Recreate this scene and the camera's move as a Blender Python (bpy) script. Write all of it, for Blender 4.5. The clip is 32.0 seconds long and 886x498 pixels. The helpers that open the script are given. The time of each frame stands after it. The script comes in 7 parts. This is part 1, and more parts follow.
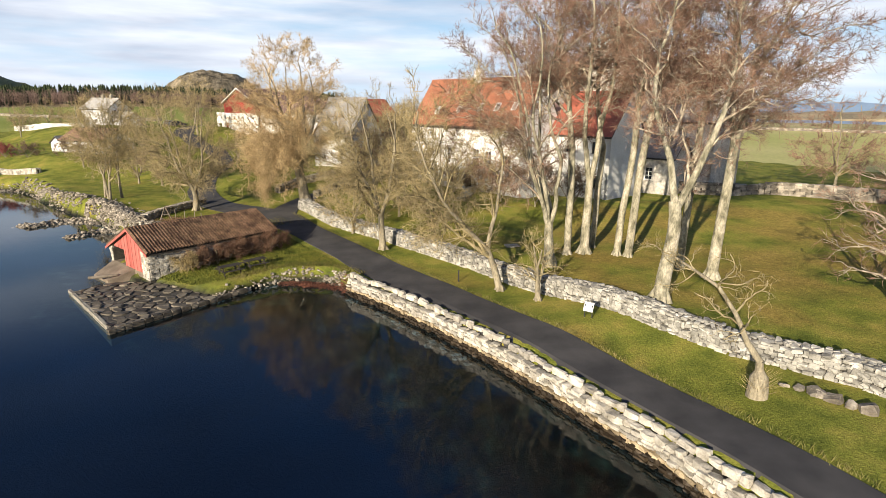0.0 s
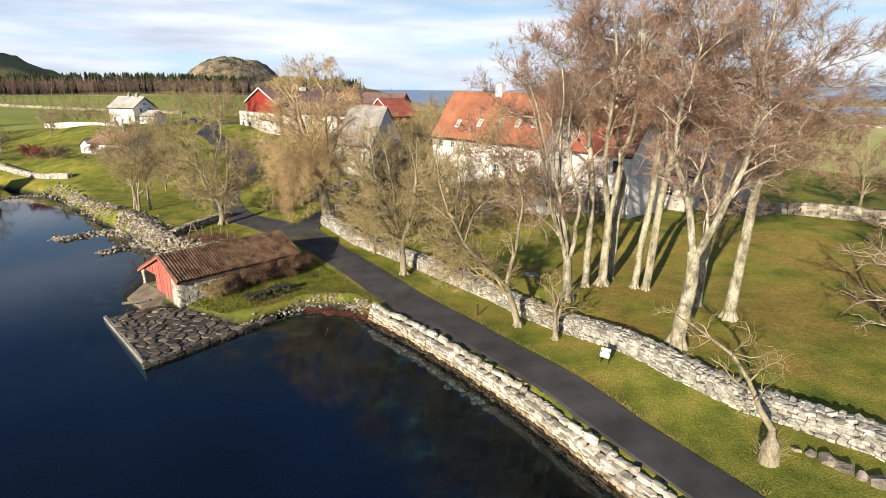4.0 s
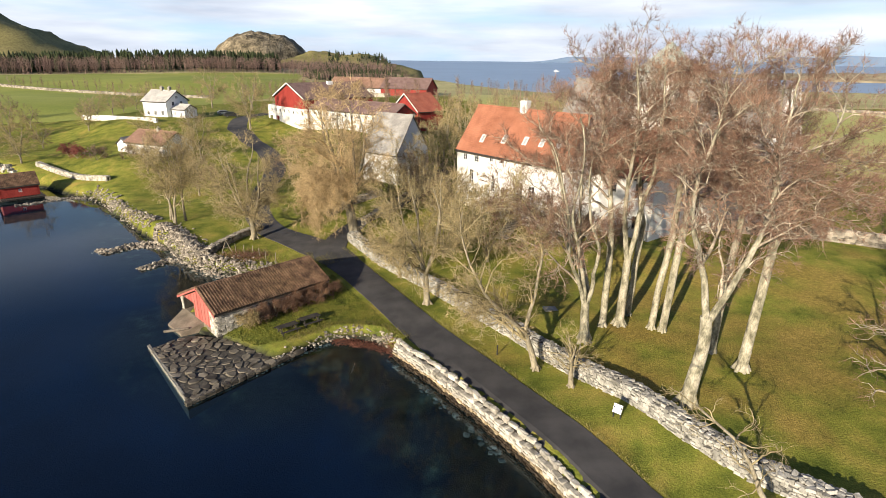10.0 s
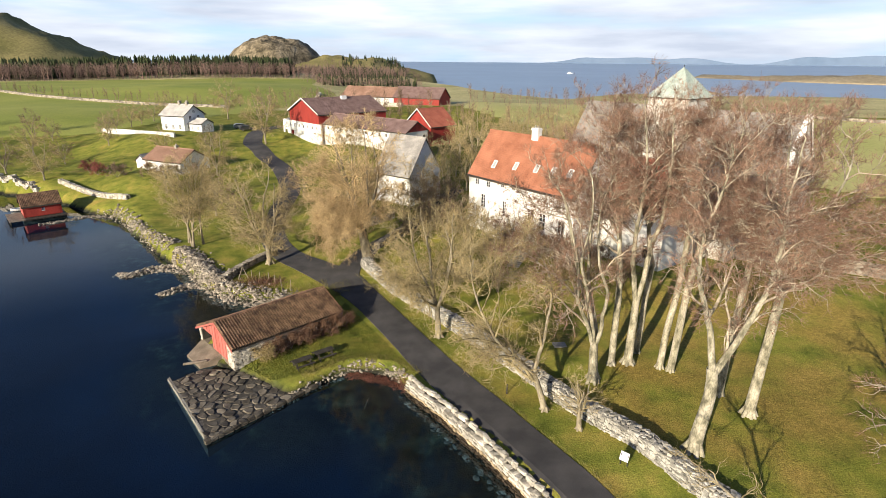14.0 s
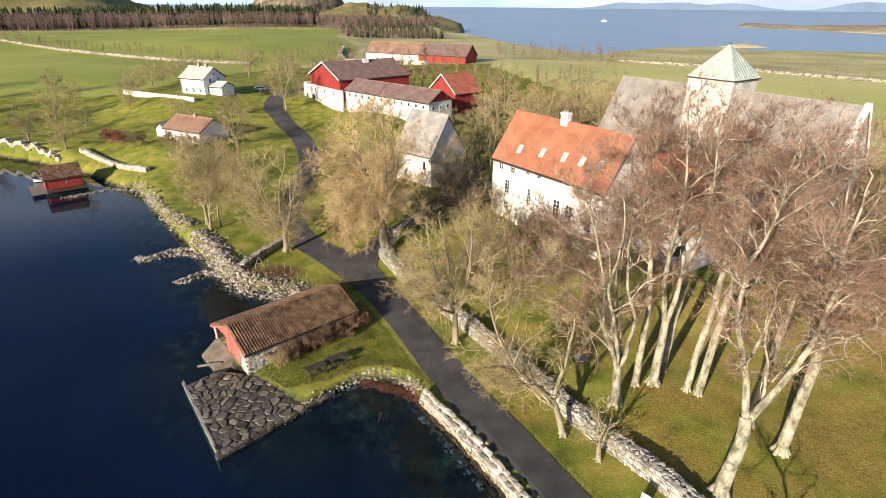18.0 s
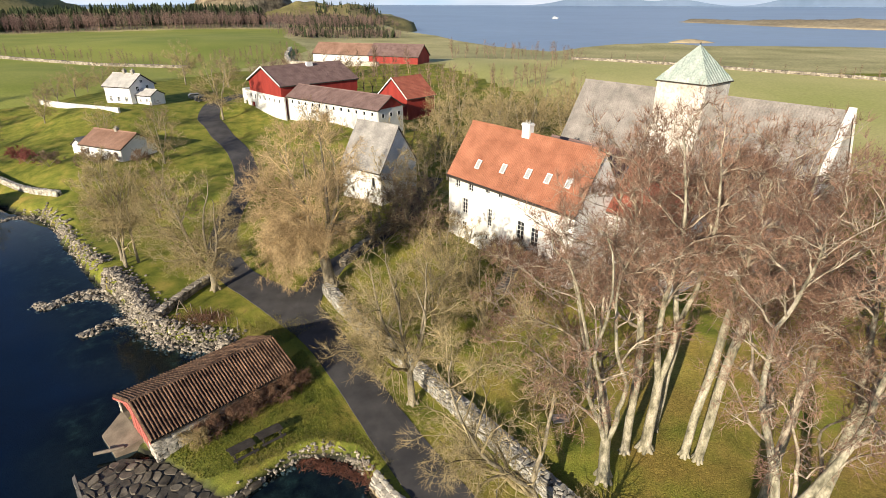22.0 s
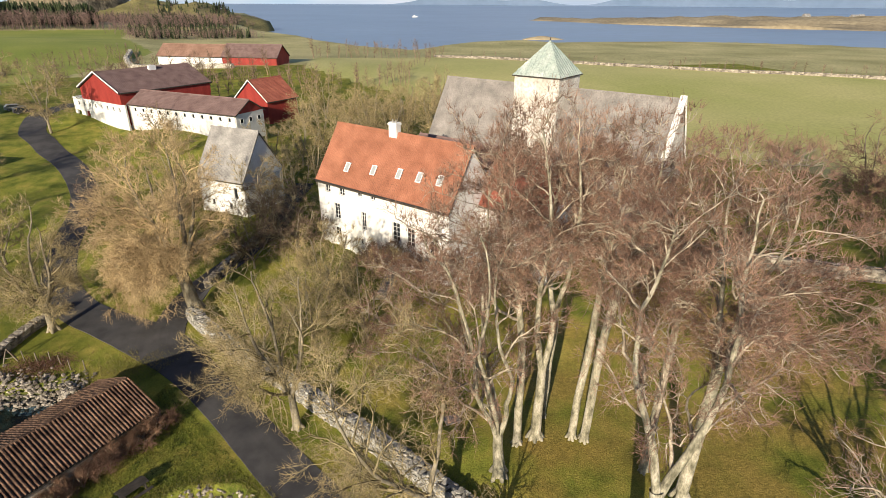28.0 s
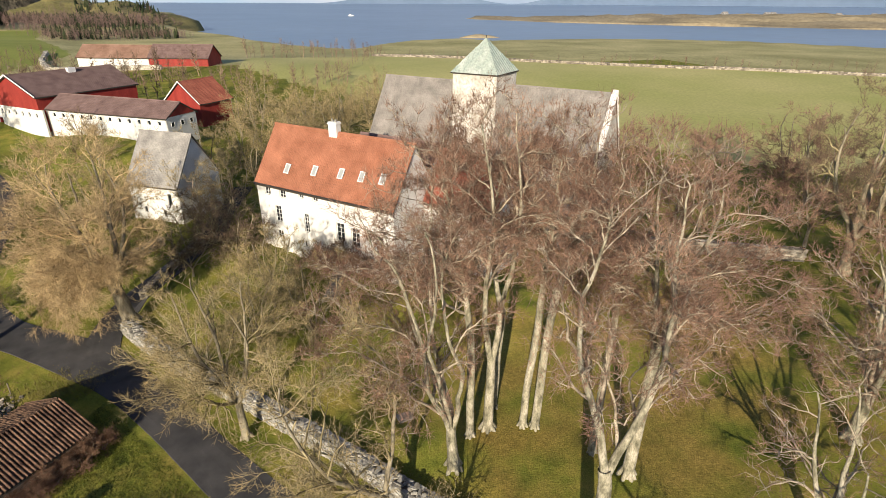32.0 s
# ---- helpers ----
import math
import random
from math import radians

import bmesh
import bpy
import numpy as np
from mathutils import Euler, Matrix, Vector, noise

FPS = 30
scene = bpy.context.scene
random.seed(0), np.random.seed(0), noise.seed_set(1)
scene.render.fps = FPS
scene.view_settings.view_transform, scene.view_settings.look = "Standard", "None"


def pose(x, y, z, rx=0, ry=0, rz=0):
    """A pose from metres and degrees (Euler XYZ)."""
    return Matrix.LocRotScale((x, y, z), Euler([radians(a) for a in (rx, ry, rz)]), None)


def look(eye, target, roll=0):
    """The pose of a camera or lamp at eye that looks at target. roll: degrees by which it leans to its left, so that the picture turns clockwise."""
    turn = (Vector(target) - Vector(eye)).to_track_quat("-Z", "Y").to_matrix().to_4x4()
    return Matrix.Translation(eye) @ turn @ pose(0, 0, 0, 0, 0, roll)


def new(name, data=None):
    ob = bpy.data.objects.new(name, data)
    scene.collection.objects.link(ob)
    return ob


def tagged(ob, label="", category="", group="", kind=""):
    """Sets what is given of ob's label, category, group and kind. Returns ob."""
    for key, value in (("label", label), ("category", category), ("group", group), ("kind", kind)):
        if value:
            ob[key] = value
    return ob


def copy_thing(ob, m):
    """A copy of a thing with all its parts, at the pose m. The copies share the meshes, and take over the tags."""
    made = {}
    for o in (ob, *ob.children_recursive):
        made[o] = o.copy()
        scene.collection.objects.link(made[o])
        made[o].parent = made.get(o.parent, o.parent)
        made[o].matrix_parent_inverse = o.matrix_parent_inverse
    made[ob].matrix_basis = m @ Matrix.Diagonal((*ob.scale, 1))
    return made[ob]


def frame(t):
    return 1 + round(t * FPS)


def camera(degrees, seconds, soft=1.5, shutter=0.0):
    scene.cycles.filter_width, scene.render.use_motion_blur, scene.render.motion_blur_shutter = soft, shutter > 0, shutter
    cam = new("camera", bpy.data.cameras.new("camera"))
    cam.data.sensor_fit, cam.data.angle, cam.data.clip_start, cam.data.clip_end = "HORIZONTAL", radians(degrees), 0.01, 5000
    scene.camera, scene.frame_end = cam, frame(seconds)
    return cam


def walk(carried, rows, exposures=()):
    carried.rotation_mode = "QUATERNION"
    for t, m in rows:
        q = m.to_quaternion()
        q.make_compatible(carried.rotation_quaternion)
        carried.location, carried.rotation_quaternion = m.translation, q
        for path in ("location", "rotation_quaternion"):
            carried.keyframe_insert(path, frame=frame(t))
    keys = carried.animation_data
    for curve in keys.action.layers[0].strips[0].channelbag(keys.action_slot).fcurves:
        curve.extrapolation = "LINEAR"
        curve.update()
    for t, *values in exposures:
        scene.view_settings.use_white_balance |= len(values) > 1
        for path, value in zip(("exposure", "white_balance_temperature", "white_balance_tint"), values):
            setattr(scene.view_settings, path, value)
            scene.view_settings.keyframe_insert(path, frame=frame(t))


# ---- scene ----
cam = camera(78.1, 32.0, soft=0.8)
EXPOSURES = [(0, 0.72), (6, 0.76), (14.5, 0.76), (17, 0.92), (21, 0.79), (24, 0.57), (26, 0.58), (32, 0.50)]
PATH = [
    (0, (1.04, 0.108, 14.74), (1.214, 2.034, 14.231), 0.6),
    (0.5, (0.973, 0.116, 15.245), (1.14, 2.044, 14.738), 0.6),
    (1, (0.91, 0.126, 15.749), (1.068, 2.051, 15.231), 0.7),
    (1.5, (0.854, 0.139, 16.253), (1.005, 2.057, 15.707), 0.7),
    (2, (0.81, 0.155, 16.755), (0.953, 2.075, 16.21), 0.7),
    (2.5, (0.781, 0.179, 17.255), (0.915, 2.098, 16.708), 0.7),
    (3, (0.77, 0.209, 17.753), (0.895, 2.128, 17.205), 0.7),
    (3.5, (0.79, 0.247, 18.248), (0.907, 2.167, 17.7), 0.7),
    (5.5, (1.025, 0.392, 20.21), (1.1, 2.28, 19.555), 0.5),
    (6, (1.045, 0.401, 20.698), (1.111, 2.289, 20.042), 0.5),
    (9, (0.932, 0.358, 23.668), (0.963, 2.247, 23.011), 0.6),
    (10, (0.947, 0.372, 24.701), (0.965, 2.26, 24.041), 0.6),
    (11, (0.981, 0.406, 25.713), (0.984, 2.294, 25.052), 0.6),
    (12, (1.014, 0.45, 26.652), (1.006, 2.338, 25.992), 0.6),
    (13, (1.029, 0.492, 27.463), (1.008, 2.381, 26.805), 0.5),
    (14.5, (0.946, 0.531, 28.82), (0.914, 2.419, 28.161), 0.4),
    (17, (0.936, 2.297, 32.263), (0.834, 4.117, 31.439), 0.4),
    (18, (1.308, 4.718, 32.056), (1.197, 6.538, 31.234), 0.5),
    (19, (1.145, 6.601, 32.214), (1.033, 8.419, 31.389), 0.2),
    (20, (1.42, 9.218, 32.218), (1.304, 11.036, 31.392), 0.1),
    (21, (1.686, 11.668, 32.136), (1.623, 13.489, 31.312), 0.1),
    (21.5, (1.729, 12.713, 32.138), (1.731, 14.534, 31.312), 0.1),
    (22, (1.826, 13.661, 32.139), (1.856, 15.482, 31.312), 0.1),
    (22.5, (2.056, 14.511, 32.057), (2.123, 16.332, 31.231), 0.2),
    (23, (2.241, 15.172, 31.975), (2.35, 16.991, 31.151), 0.3),
    (23.5, (2.283, 15.554, 31.988), (2.423, 17.371, 31.163), 0.3),
    (24, (2.296, 15.673, 32.0), (2.473, 17.486, 31.174), 0.3),
    (25, (2.432, 15.468, 31.843), (2.682, 17.274, 31.021), 0.6),
    (25.5, (2.532, 15.406, 31.873), (2.815, 17.206, 31.048), 0.5),
    (26, (2.582, 15.382, 31.906), (2.909, 17.174, 31.081), 0.4),
    (26.5, (2.581, 15.342, 31.912), (2.949, 17.126, 31.086), 0.3),
    (28.5, (2.57, 15.131, 31.918), (3.042, 16.889, 31.089), 0.3),
    (29.5, (2.648, 15.119, 31.841), (3.148, 16.869, 31.011), 0.2),
    (30, (2.676, 15.108, 31.814), (3.191, 16.854, 30.985), 0.2),
    (30.5, (2.614, 15.034, 31.839), (3.151, 16.773, 31.009), 0.3),
    (31, (2.552, 14.97, 31.864), (3.122, 16.698, 31.034), 0.4),
    (31.5, (2.576, 14.967, 31.851), (3.188, 16.681, 31.02), 0.4),
    (32, (2.629, 14.967, 31.823), (3.267, 16.671, 30.992), 0.3),
]
walk(cam, [(t, look(eye, target, roll)) for t, eye, target, roll in PATH], EXPOSURES)

# ---- light ----
SUN_TO = Vector((0.54, 0.84, 0)).normalized()      # the way the shadows fall
SUN_EL = radians(17)
sun_data = bpy.data.lights.new("sun", "SUN")
sun_data.energy, sun_data.angle, sun_data.color = 5.0, radians(0.6), (1.0, 0.87, 0.68)
sun = new("sun", sun_data)
sun.matrix_world = look((0, 0, 60), Vector((0, 0, 60)) + SUN_TO * math.cos(SUN_EL) - Vector((0, 0, math.sin(SUN_EL))))
world = bpy.data.worlds.new("sky")
scene.world = world
world.use_nodes = True


def link(nt, a, b):
    nt.links.new(a, b)


def make_sky():
    nt = world.node_tree
    nt.nodes.clear()
    N = nt.nodes.new
    out, bg, sky = N("ShaderNodeOutputWorld"), N("ShaderNodeBackground"), N("ShaderNodeTexSky")
    sky.sky_type, sky.sun_disc, sky.sun_elevation = "NISHITA", False, SUN_EL
    sky.sun_rotation = math.atan2(-SUN_TO.x, -SUN_TO.y)
    co, mp, nz, ramp, mix = N("ShaderNodeTexCoord"), N("ShaderNodeMapping"), N("ShaderNodeTexNoise"), N("ShaderNodeValToRGB"), N("ShaderNodeMix")
    mp.inputs["Scale"].default_value = (1.5, 1.5, 11)
    mp.inputs["Location"].default_value = (0.35, 0.2, 0)
    nz.inputs["Scale"].default_value, nz.inputs["Detail"].default_value, nz.inputs["Roughness"].default_value = 1.9, 7, 0.52
    ramp.color_ramp.elements[0].position, ramp.color_ramp.elements[1].position = 0.32, 0.56
    mix.data_type = "RGBA"
    link(nt, co.outputs["Generated"], mp.inputs["Vector"])
    link(nt, mp.outputs["Vector"], nz.inputs["Vector"])
    link(nt, nz.outputs["Fac"], ramp.inputs["Fac"])
    # the cloud bank thins out towards a clear sky overhead; its bellies are greyer than its crests
    sep, high, cover = N("ShaderNodeSeparateXYZ"), N("ShaderNodeMapRange"), N("ShaderNodeMath")
    link(nt, co.outputs["Generated"], sep.inputs["Vector"])
    high.inputs["From Min"].default_value, high.inputs["From Max"].default_value = 0.13, 0.34
    high.inputs["To Min"].default_value, high.inputs["To Max"].default_value = 1.0, 0.04
    link(nt, sep.outputs["Z"], high.inputs["Value"])
    cover.operation = "MULTIPLY"
    link(nt, ramp.outputs["Color"], cover.inputs[0])
    link(nt, high.outputs["Result"], cover.inputs[1])
    link(nt, cover.outputs["Value"], mix.inputs["Factor"])
    n2, body, clear, gap = N("ShaderNodeTexNoise"), N("ShaderNodeValToRGB"), N("ShaderNodeMix"), N("ShaderNodeMapRange")
    n2.inputs["Scale"].default_value, n2.inputs["Detail"].default_value = 2.6, 5
    link(nt, mp.outputs["Vector"], n2.inputs["Vector"])
    body.color_ramp.elements[0].position, body.color_ramp.elements[1].position = 0.36, 0.66
    body.color_ramp.elements[0].color, body.color_ramp.elements[1].color = (4.5, 5.0, 6.0, 1), (7.0, 7.4, 8.1, 1)
    link(nt, n2.outputs["Fac"], body.inputs["Fac"])
    link(nt, body.outputs["Color"], mix.inputs["B"])
    # clear air: pale blue low down, deeper overhead
    clear.data_type = "RGBA"
    clear.inputs["Factor"].default_value = 0.75
    air = N("ShaderNodeValToRGB")
    air.color_ramp.elements[0].position, air.color_ramp.elements[1].position = 0.04, 0.36
    air.color_ramp.elements[0].color, air.color_ramp.elements[1].color = (4.2, 6.4, 8.8, 1), (0.36, 0.90, 2.3, 1)
    link(nt, sep.outputs["Z"], air.inputs["Fac"])
    link(nt, sky.outputs["Color"], clear.inputs["A"])
    link(nt, air.outputs["Color"], clear.inputs["B"])
    link(nt, clear.outputs["Result"], mix.inputs["A"])
    link(nt, mix.outputs["Result"], bg.inputs["Color"])
    bg.inputs["Strength"].default_value = 0.085
    link(nt, bg.outputs["Background"], out.inputs["Surface"])


make_sky()


# ---- materials ----
def mat(name, c1, c2, scale=2.0, fine=25.0, rough=0.85, bump=0.3, dist=0.02, c3=None, rand=0.0, metal=0.0, stain=0.35, spec=0.3, stretch=(1, 1, 1)):
    """Two-scale noise colour and relief in world metres; rand: difference from object to object."""
    m = bpy.data.materials.new(name)
    m.use_nodes = True
    nt = m.node_tree
    N, b = nt.nodes.new, nt.nodes["Principled BSDF"]
    geo, mp = N("ShaderNodeNewGeometry"), N("ShaderNodeMapping")
    mp.inputs["Scale"].default_value = stretch
    link(nt, geo.outputs["Position"], mp.inputs["Vector"])
    n1, n2 = N("ShaderNodeTexNoise"), N("ShaderNodeTexNoise")
    n1.inputs["Scale"].default_value, n1.inputs["Detail"].default_value = scale, 5
    n2.inputs["Scale"].default_value, n2.inputs["Detail"].default_value = fine, 4
    for n in (n1, n2):
        link(nt, mp.outputs["Vector"], n.inputs["Vector"])
    r = N("ShaderNodeValToRGB")
    r.color_ramp.elements[0].position, r.color_ramp.elements[1].position = 0.32, 0.68
    r.color_ramp.elements[0].color, r.color_ramp.elements[1].color = (*c1, 1), (*c2, 1)
    if c3:
        e = r.color_ramp.elements.new(0.5)
        e.color = (*c3, 1)
    link(nt, n1.outputs["Fac"], r.inputs["Fac"])
    mul = N("ShaderNodeMix")
    mul.data_type, mul.blend_type = "RGBA", "MULTIPLY"
    mul.inputs["Factor"].default_value = stain
    rr = N("ShaderNodeValToRGB")
    rr.color_ramp.elements[0].position, rr.color_ramp.elements[1].position = 0.3, 0.65
    rr.color_ramp.elements[0].color, rr.color_ramp.elements[1].color = (0.25, 0.25, 0.25, 1), (1.2, 1.2, 1.2, 1)
    link(nt, n2.outputs["Fac"], rr.inputs["Fac"])
    link(nt, r.outputs["Color"], mul.inputs["A"])
    link(nt, rr.outputs["Color"], mul.inputs["B"])
    col = mul.outputs["Result"]
    if rand:
        oi, mr, hsv = N("ShaderNodeObjectInfo"), N("ShaderNodeMapRange"), N("ShaderNodeHueSaturation")
        mr.inputs["To Min"].default_value, mr.inputs["To Max"].default_value = 1 - rand, 1 + rand
        link(nt, oi.outputs["Random"], mr.inputs["Value"])
        link(nt, mr.outputs["Result"], hsv.inputs["Value"])
        link(nt, col, hsv.inputs["Color"])
        col = hsv.outputs["Color"]
    link(nt, col, b.inputs["Base Color"])
    b.inputs["Roughness"].default_value, b.inputs["Metallic"].default_value = rough, metal
    b.inputs["Specular IOR Level"].default_value = spec
    if bump:
        bp = N("ShaderNodeBump")
        bp.inputs["Strength"].default_value, bp.inputs["Distance"].default_value = bump, dist
        link(nt, n2.outputs["Fac"], bp.inputs["Height"])
        link(nt, bp.outputs["Normal"], b.inputs["Normal"])
    return m


def islands(m, amount):
    """Lets joined pieces differ from one another."""
    nt = m.node_tree
    b = nt.nodes["Principled BSDF"]
    src = b.inputs["Base Color"].links[0].from_socket
    geo, mr, hsv = nt.nodes.new("ShaderNodeNewGeometry"), nt.nodes.new("ShaderNodeMapRange"), nt.nodes.new("ShaderNodeHueSaturation")
    mr.inputs["To Min"].default_value, mr.inputs["To Max"].default_value = 1 - amount, 1 + amount
    link(nt, geo.outputs["Random Per Island"], mr.inputs["Value"])
    link(nt, mr.outputs["Result"], hsv.inputs["Value"])
    link(nt, src, hsv.inputs["Color"])
    link(nt, hsv.outputs["Color"], b.inputs["Base Color"])
    return m


def glass(name, tint=(0.02, 0.025, 0.03)):
    m = bpy.data.materials.new(name)
    m.use_nodes = True
    b = m.node_tree.nodes["Principled BSDF"]
    b.inputs["Base Color"].default_value, b.inputs["Roughness"].default_value = (*tint, 1), 0.06
    b.inputs["Specular IOR Level"].default_value = 0.6
    return m


def water_material():
    m = bpy.data.materials.new("sea_water")
    m.use_nodes = True
    nt = m.node_tree
    N, b = nt.nodes.new, nt.nodes["Principled BSDF"]
    b.inputs["Base Color"].default_value = (0.010, 0.042, 0.105, 1)
    b.inputs["Roughness"].default_value, b.inputs["IOR"].default_value = 0.04, 1.33
    b.inputs["Transmission Weight"].default_value = 1.0
    geo, n1, n2, add, bp = N("ShaderNodeNewGeometry"), N("ShaderNodeTexNoise"), N("ShaderNodeTexNoise"), N("ShaderNodeMath"), N("ShaderNodeBump")
    n1.inputs["Scale"].default_value, n1.inputs["Detail"].default_value = 0.35, 3
    n2.inputs["Scale"].default_value, n2.inputs["Detail"].default_value = 2.5, 2
    for n in (n1, n2):
        link(nt, geo.outputs["Position"], n.inputs["Vector"])
    add.operation = "ADD"
    link(nt, n1.outputs["Fac"], add.inputs[0])
    link(nt, n2.outputs["Fac"], add.inputs[1])
    bp.inputs["Strength"].default_value, bp.inputs["Distance"].default_value = 0.06, 0.05
    link(nt, add.outputs["Value"], bp.inputs["Height"])
    link(nt, bp.outputs["Normal"], b.inputs["Normal"])
    return m


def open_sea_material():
    """Wind-ruffled water; mirrored high-sky blue and far haze are put into its colour."""
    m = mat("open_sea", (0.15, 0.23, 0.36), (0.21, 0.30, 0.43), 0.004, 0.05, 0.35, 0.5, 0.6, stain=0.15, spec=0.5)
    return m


def ground_material():
    """Winter turf: green, moss, straw and leaf litter in drifts; dark sea bed below the tide line, its deep part
    coloured blue for light scattered in the water.
    """
    m = bpy.data.materials.new("turf_and_shore")
    m.use_nodes = True
    nt = m.node_tree
    N, b = nt.nodes.new, nt.nodes["Principled BSDF"]
    geo, sep = N("ShaderNodeNewGeometry"), N("ShaderNodeSeparateXYZ")
    link(nt, geo.outputs["Position"], sep.inputs["Vector"])

    def noise_of(scale, detail=5, rough=0.55):
        n = N("ShaderNodeTexNoise")
        n.inputs["Scale"].default_value, n.inputs["Detail"].default_value, n.inputs["Roughness"].default_value = scale, detail, rough
        link(nt, geo.outputs["Position"], n.inputs["Vector"])
        return n.outputs["Fac"]

    def ramp_of(src, stops):
        r = N("ShaderNodeValToRGB")
        while len(r.color_ramp.elements) < len(stops):
            r.color_ramp.elements.new(0.5)
        for e, (p, c) in zip(r.color_ramp.elements, stops):
            e.position, e.color = p, (*c, 1)
        link(nt, src, r.inputs["Fac"])
        return r.outputs["Color"]

    def mix_of(fac, a, c, kind="MIX"):
        x = N("ShaderNodeMix")
        x.data_type, x.blend_type = "RGBA", kind
        for sock, v in (("Factor", fac), ("A", a), ("B", c)):
            if isinstance(v, (int, float)):
                x.inputs[sock].default_value = v
            else:
                link(nt, v, x.inputs[sock])
        return x.outputs["Result"]

    green = ramp_of(noise_of(0.45), [(0.3, (0.105, 0.130, 0.023)), (0.5, (0.208, 0.220, 0.039)), (0.7, (0.33, 0.28, 0.068))])
    litter = ramp_of(noise_of(3.0), [(0.35, (0.24, 0.150, 0.048)), (0.65, (0.42, 0.275, 0.085))])
    # fallen leaves gather under the beeches
    away, near, both = N("ShaderNodeVectorMath"), N("ShaderNodeMapRange"), N("ShaderNodeMath")
    away.operation = "DISTANCE"
    away.inputs[1].default_value = (29, 44, 3)
    link(nt, geo.outputs["Position"], away.inputs[0])
    near.inputs["From Min"].default_value, near.inputs["From Max"].default_value = 9, 30
    near.inputs["To Min"].default_value, near.inputs["To Max"].default_value = 0.11, -0.12
    link(nt, away.outputs["Value"], near.inputs["Value"])
    both.operation = "ADD"
    link(nt, noise_of(0.14, 6, 0.6), both.inputs[0])
    link(nt, near.outputs["Result"], both.inputs[1])
    # old ridge-and-furrow strips across the lawn hold more or fewer leaves
    strip, wave, soft_wave, laid = N("ShaderNodeVectorMath"), N("ShaderNodeMath"), N("ShaderNodeMath"), N("ShaderNodeMath")
    strip.operation, wave.operation, soft_wave.operation, laid.operation = "DOT_PRODUCT", "SINE", "MULTIPLY", "ADD"
    strip.inputs[1].default_value = (0.50, 0.72, 0)
    link(nt, geo.outputs["Position"], strip.inputs[0])
    link(nt, strip.outputs["Value"], wave.inputs[0])
    link(nt, wave.outputs["Value"], soft_wave.inputs[0])
    soft_wave.inputs[1].default_value = 0.055
    link(nt, both.outputs["Value"], laid.inputs[0])
    link(nt, soft_wave.outputs["Value"], laid.inputs[1])
    drift = ramp_of(laid.outputs["Value"], [(0.47, (0, 0, 0)), (0.70, (0.62, 0.62, 0.62))])
    turf = mix_of(drift, green, litter)
    turf = mix_of(0.55, turf, ramp_of(noise_of(9, 6, 0.7), [(0.32, (0.22, 0.24, 0.22)), (0.62, (1.4, 1.4, 1.3))]), "MULTIPLY")
    bed = ramp_of(noise_of(0.5, 6, 0.65), [(0.46, (0.010, 0.012, 0.010)), (0.58, (0.06, 0.065, 0.04)), (0.70, (0.19, 0.21, 0.13))])
    bed = mix_of(ramp_of(noise_of(0.13, 3), [(0.42, (1, 1, 1)), (0.58, (0, 0, 0))]), bed, ramp_of(noise_of(2.0), [(0.3, (0.02, 0.02, 0.018)), (0.7, (0.05, 0.045, 0.035))]))
    # the deep bed's colour carries the blue that the water would scatter
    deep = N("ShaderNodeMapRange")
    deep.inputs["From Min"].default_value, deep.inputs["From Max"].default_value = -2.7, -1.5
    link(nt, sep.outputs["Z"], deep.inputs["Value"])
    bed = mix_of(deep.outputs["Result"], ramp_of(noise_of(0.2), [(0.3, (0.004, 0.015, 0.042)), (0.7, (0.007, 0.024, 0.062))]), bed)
    mr = N("ShaderNodeMapRange")
    mr.inputs["From Min"].default_value, mr.inputs["From Max"].default_value = 0.25, 0.85
    link(nt, sep.outputs["Z"], mr.inputs["Value"])
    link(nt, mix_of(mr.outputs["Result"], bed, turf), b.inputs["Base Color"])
    b.inputs["Roughness"].default_value, b.inputs["Specular IOR Level"].default_value = 0.95, 0.1
    bp = N("ShaderNodeBump")
    bp.inputs["Strength"].default_value, bp.inputs["Distance"].default_value = 0.7, 0.12
    link(nt, noise_of(7, 6, 0.7), bp.inputs["Height"])
    link(nt, bp.outputs["Normal"], b.inputs["Normal"])
    return m


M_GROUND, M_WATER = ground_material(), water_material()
M_ASPHALT = mat("asphalt", (0.046, 0.045, 0.047), (0.088, 0.084, 0.083), 0.5, 60, 0.9, 0.5, 0.01)
M_STONE = mat("pale_wall_stone", (0.28, 0.255, 0.21), (0.60, 0.56, 0.485), 1.9, 14, 0.9, 0.6, 0.03, rand=0.33)
M_STONEJ = islands(mat("pale_wall_stone_joined", (0.28, 0.255, 0.21), (0.60, 0.56, 0.485), 1.9, 14, 0.9, 0.6, 0.03), 0.33)
M_FIELDSTONE = mat("grey_fieldstone", (0.20, 0.19, 0.165), (0.47, 0.45, 0.405), 1.9, 14, 0.9, 0.6, 0.03, rand=0.36)
M_FIELDSTONEJ = islands(mat("grey_fieldstone_joined", (0.20, 0.19, 0.165), (0.47, 0.45, 0.405), 1.9, 14, 0.9, 0.6, 0.03), 0.36)
M_SLAB = mat("dark_wet_slab", (0.055, 0.047, 0.037), (0.21, 0.18, 0.135), 1.2, 16, 0.7, 0.5, 0.02, rand=0.5)
M_ROCK = mat("shore_rock", (0.14, 0.12, 0.095), (0.42, 0.375, 0.31), 1.3, 12, 0.9, 0.6, 0.03, rand=0.45)
M_ROCKJ = islands(mat("shore_rock_joined", (0.14, 0.12, 0.095), (0.41, 0.365, 0.30), 1.3, 12, 0.9, 0.6, 0.03), 0.5)
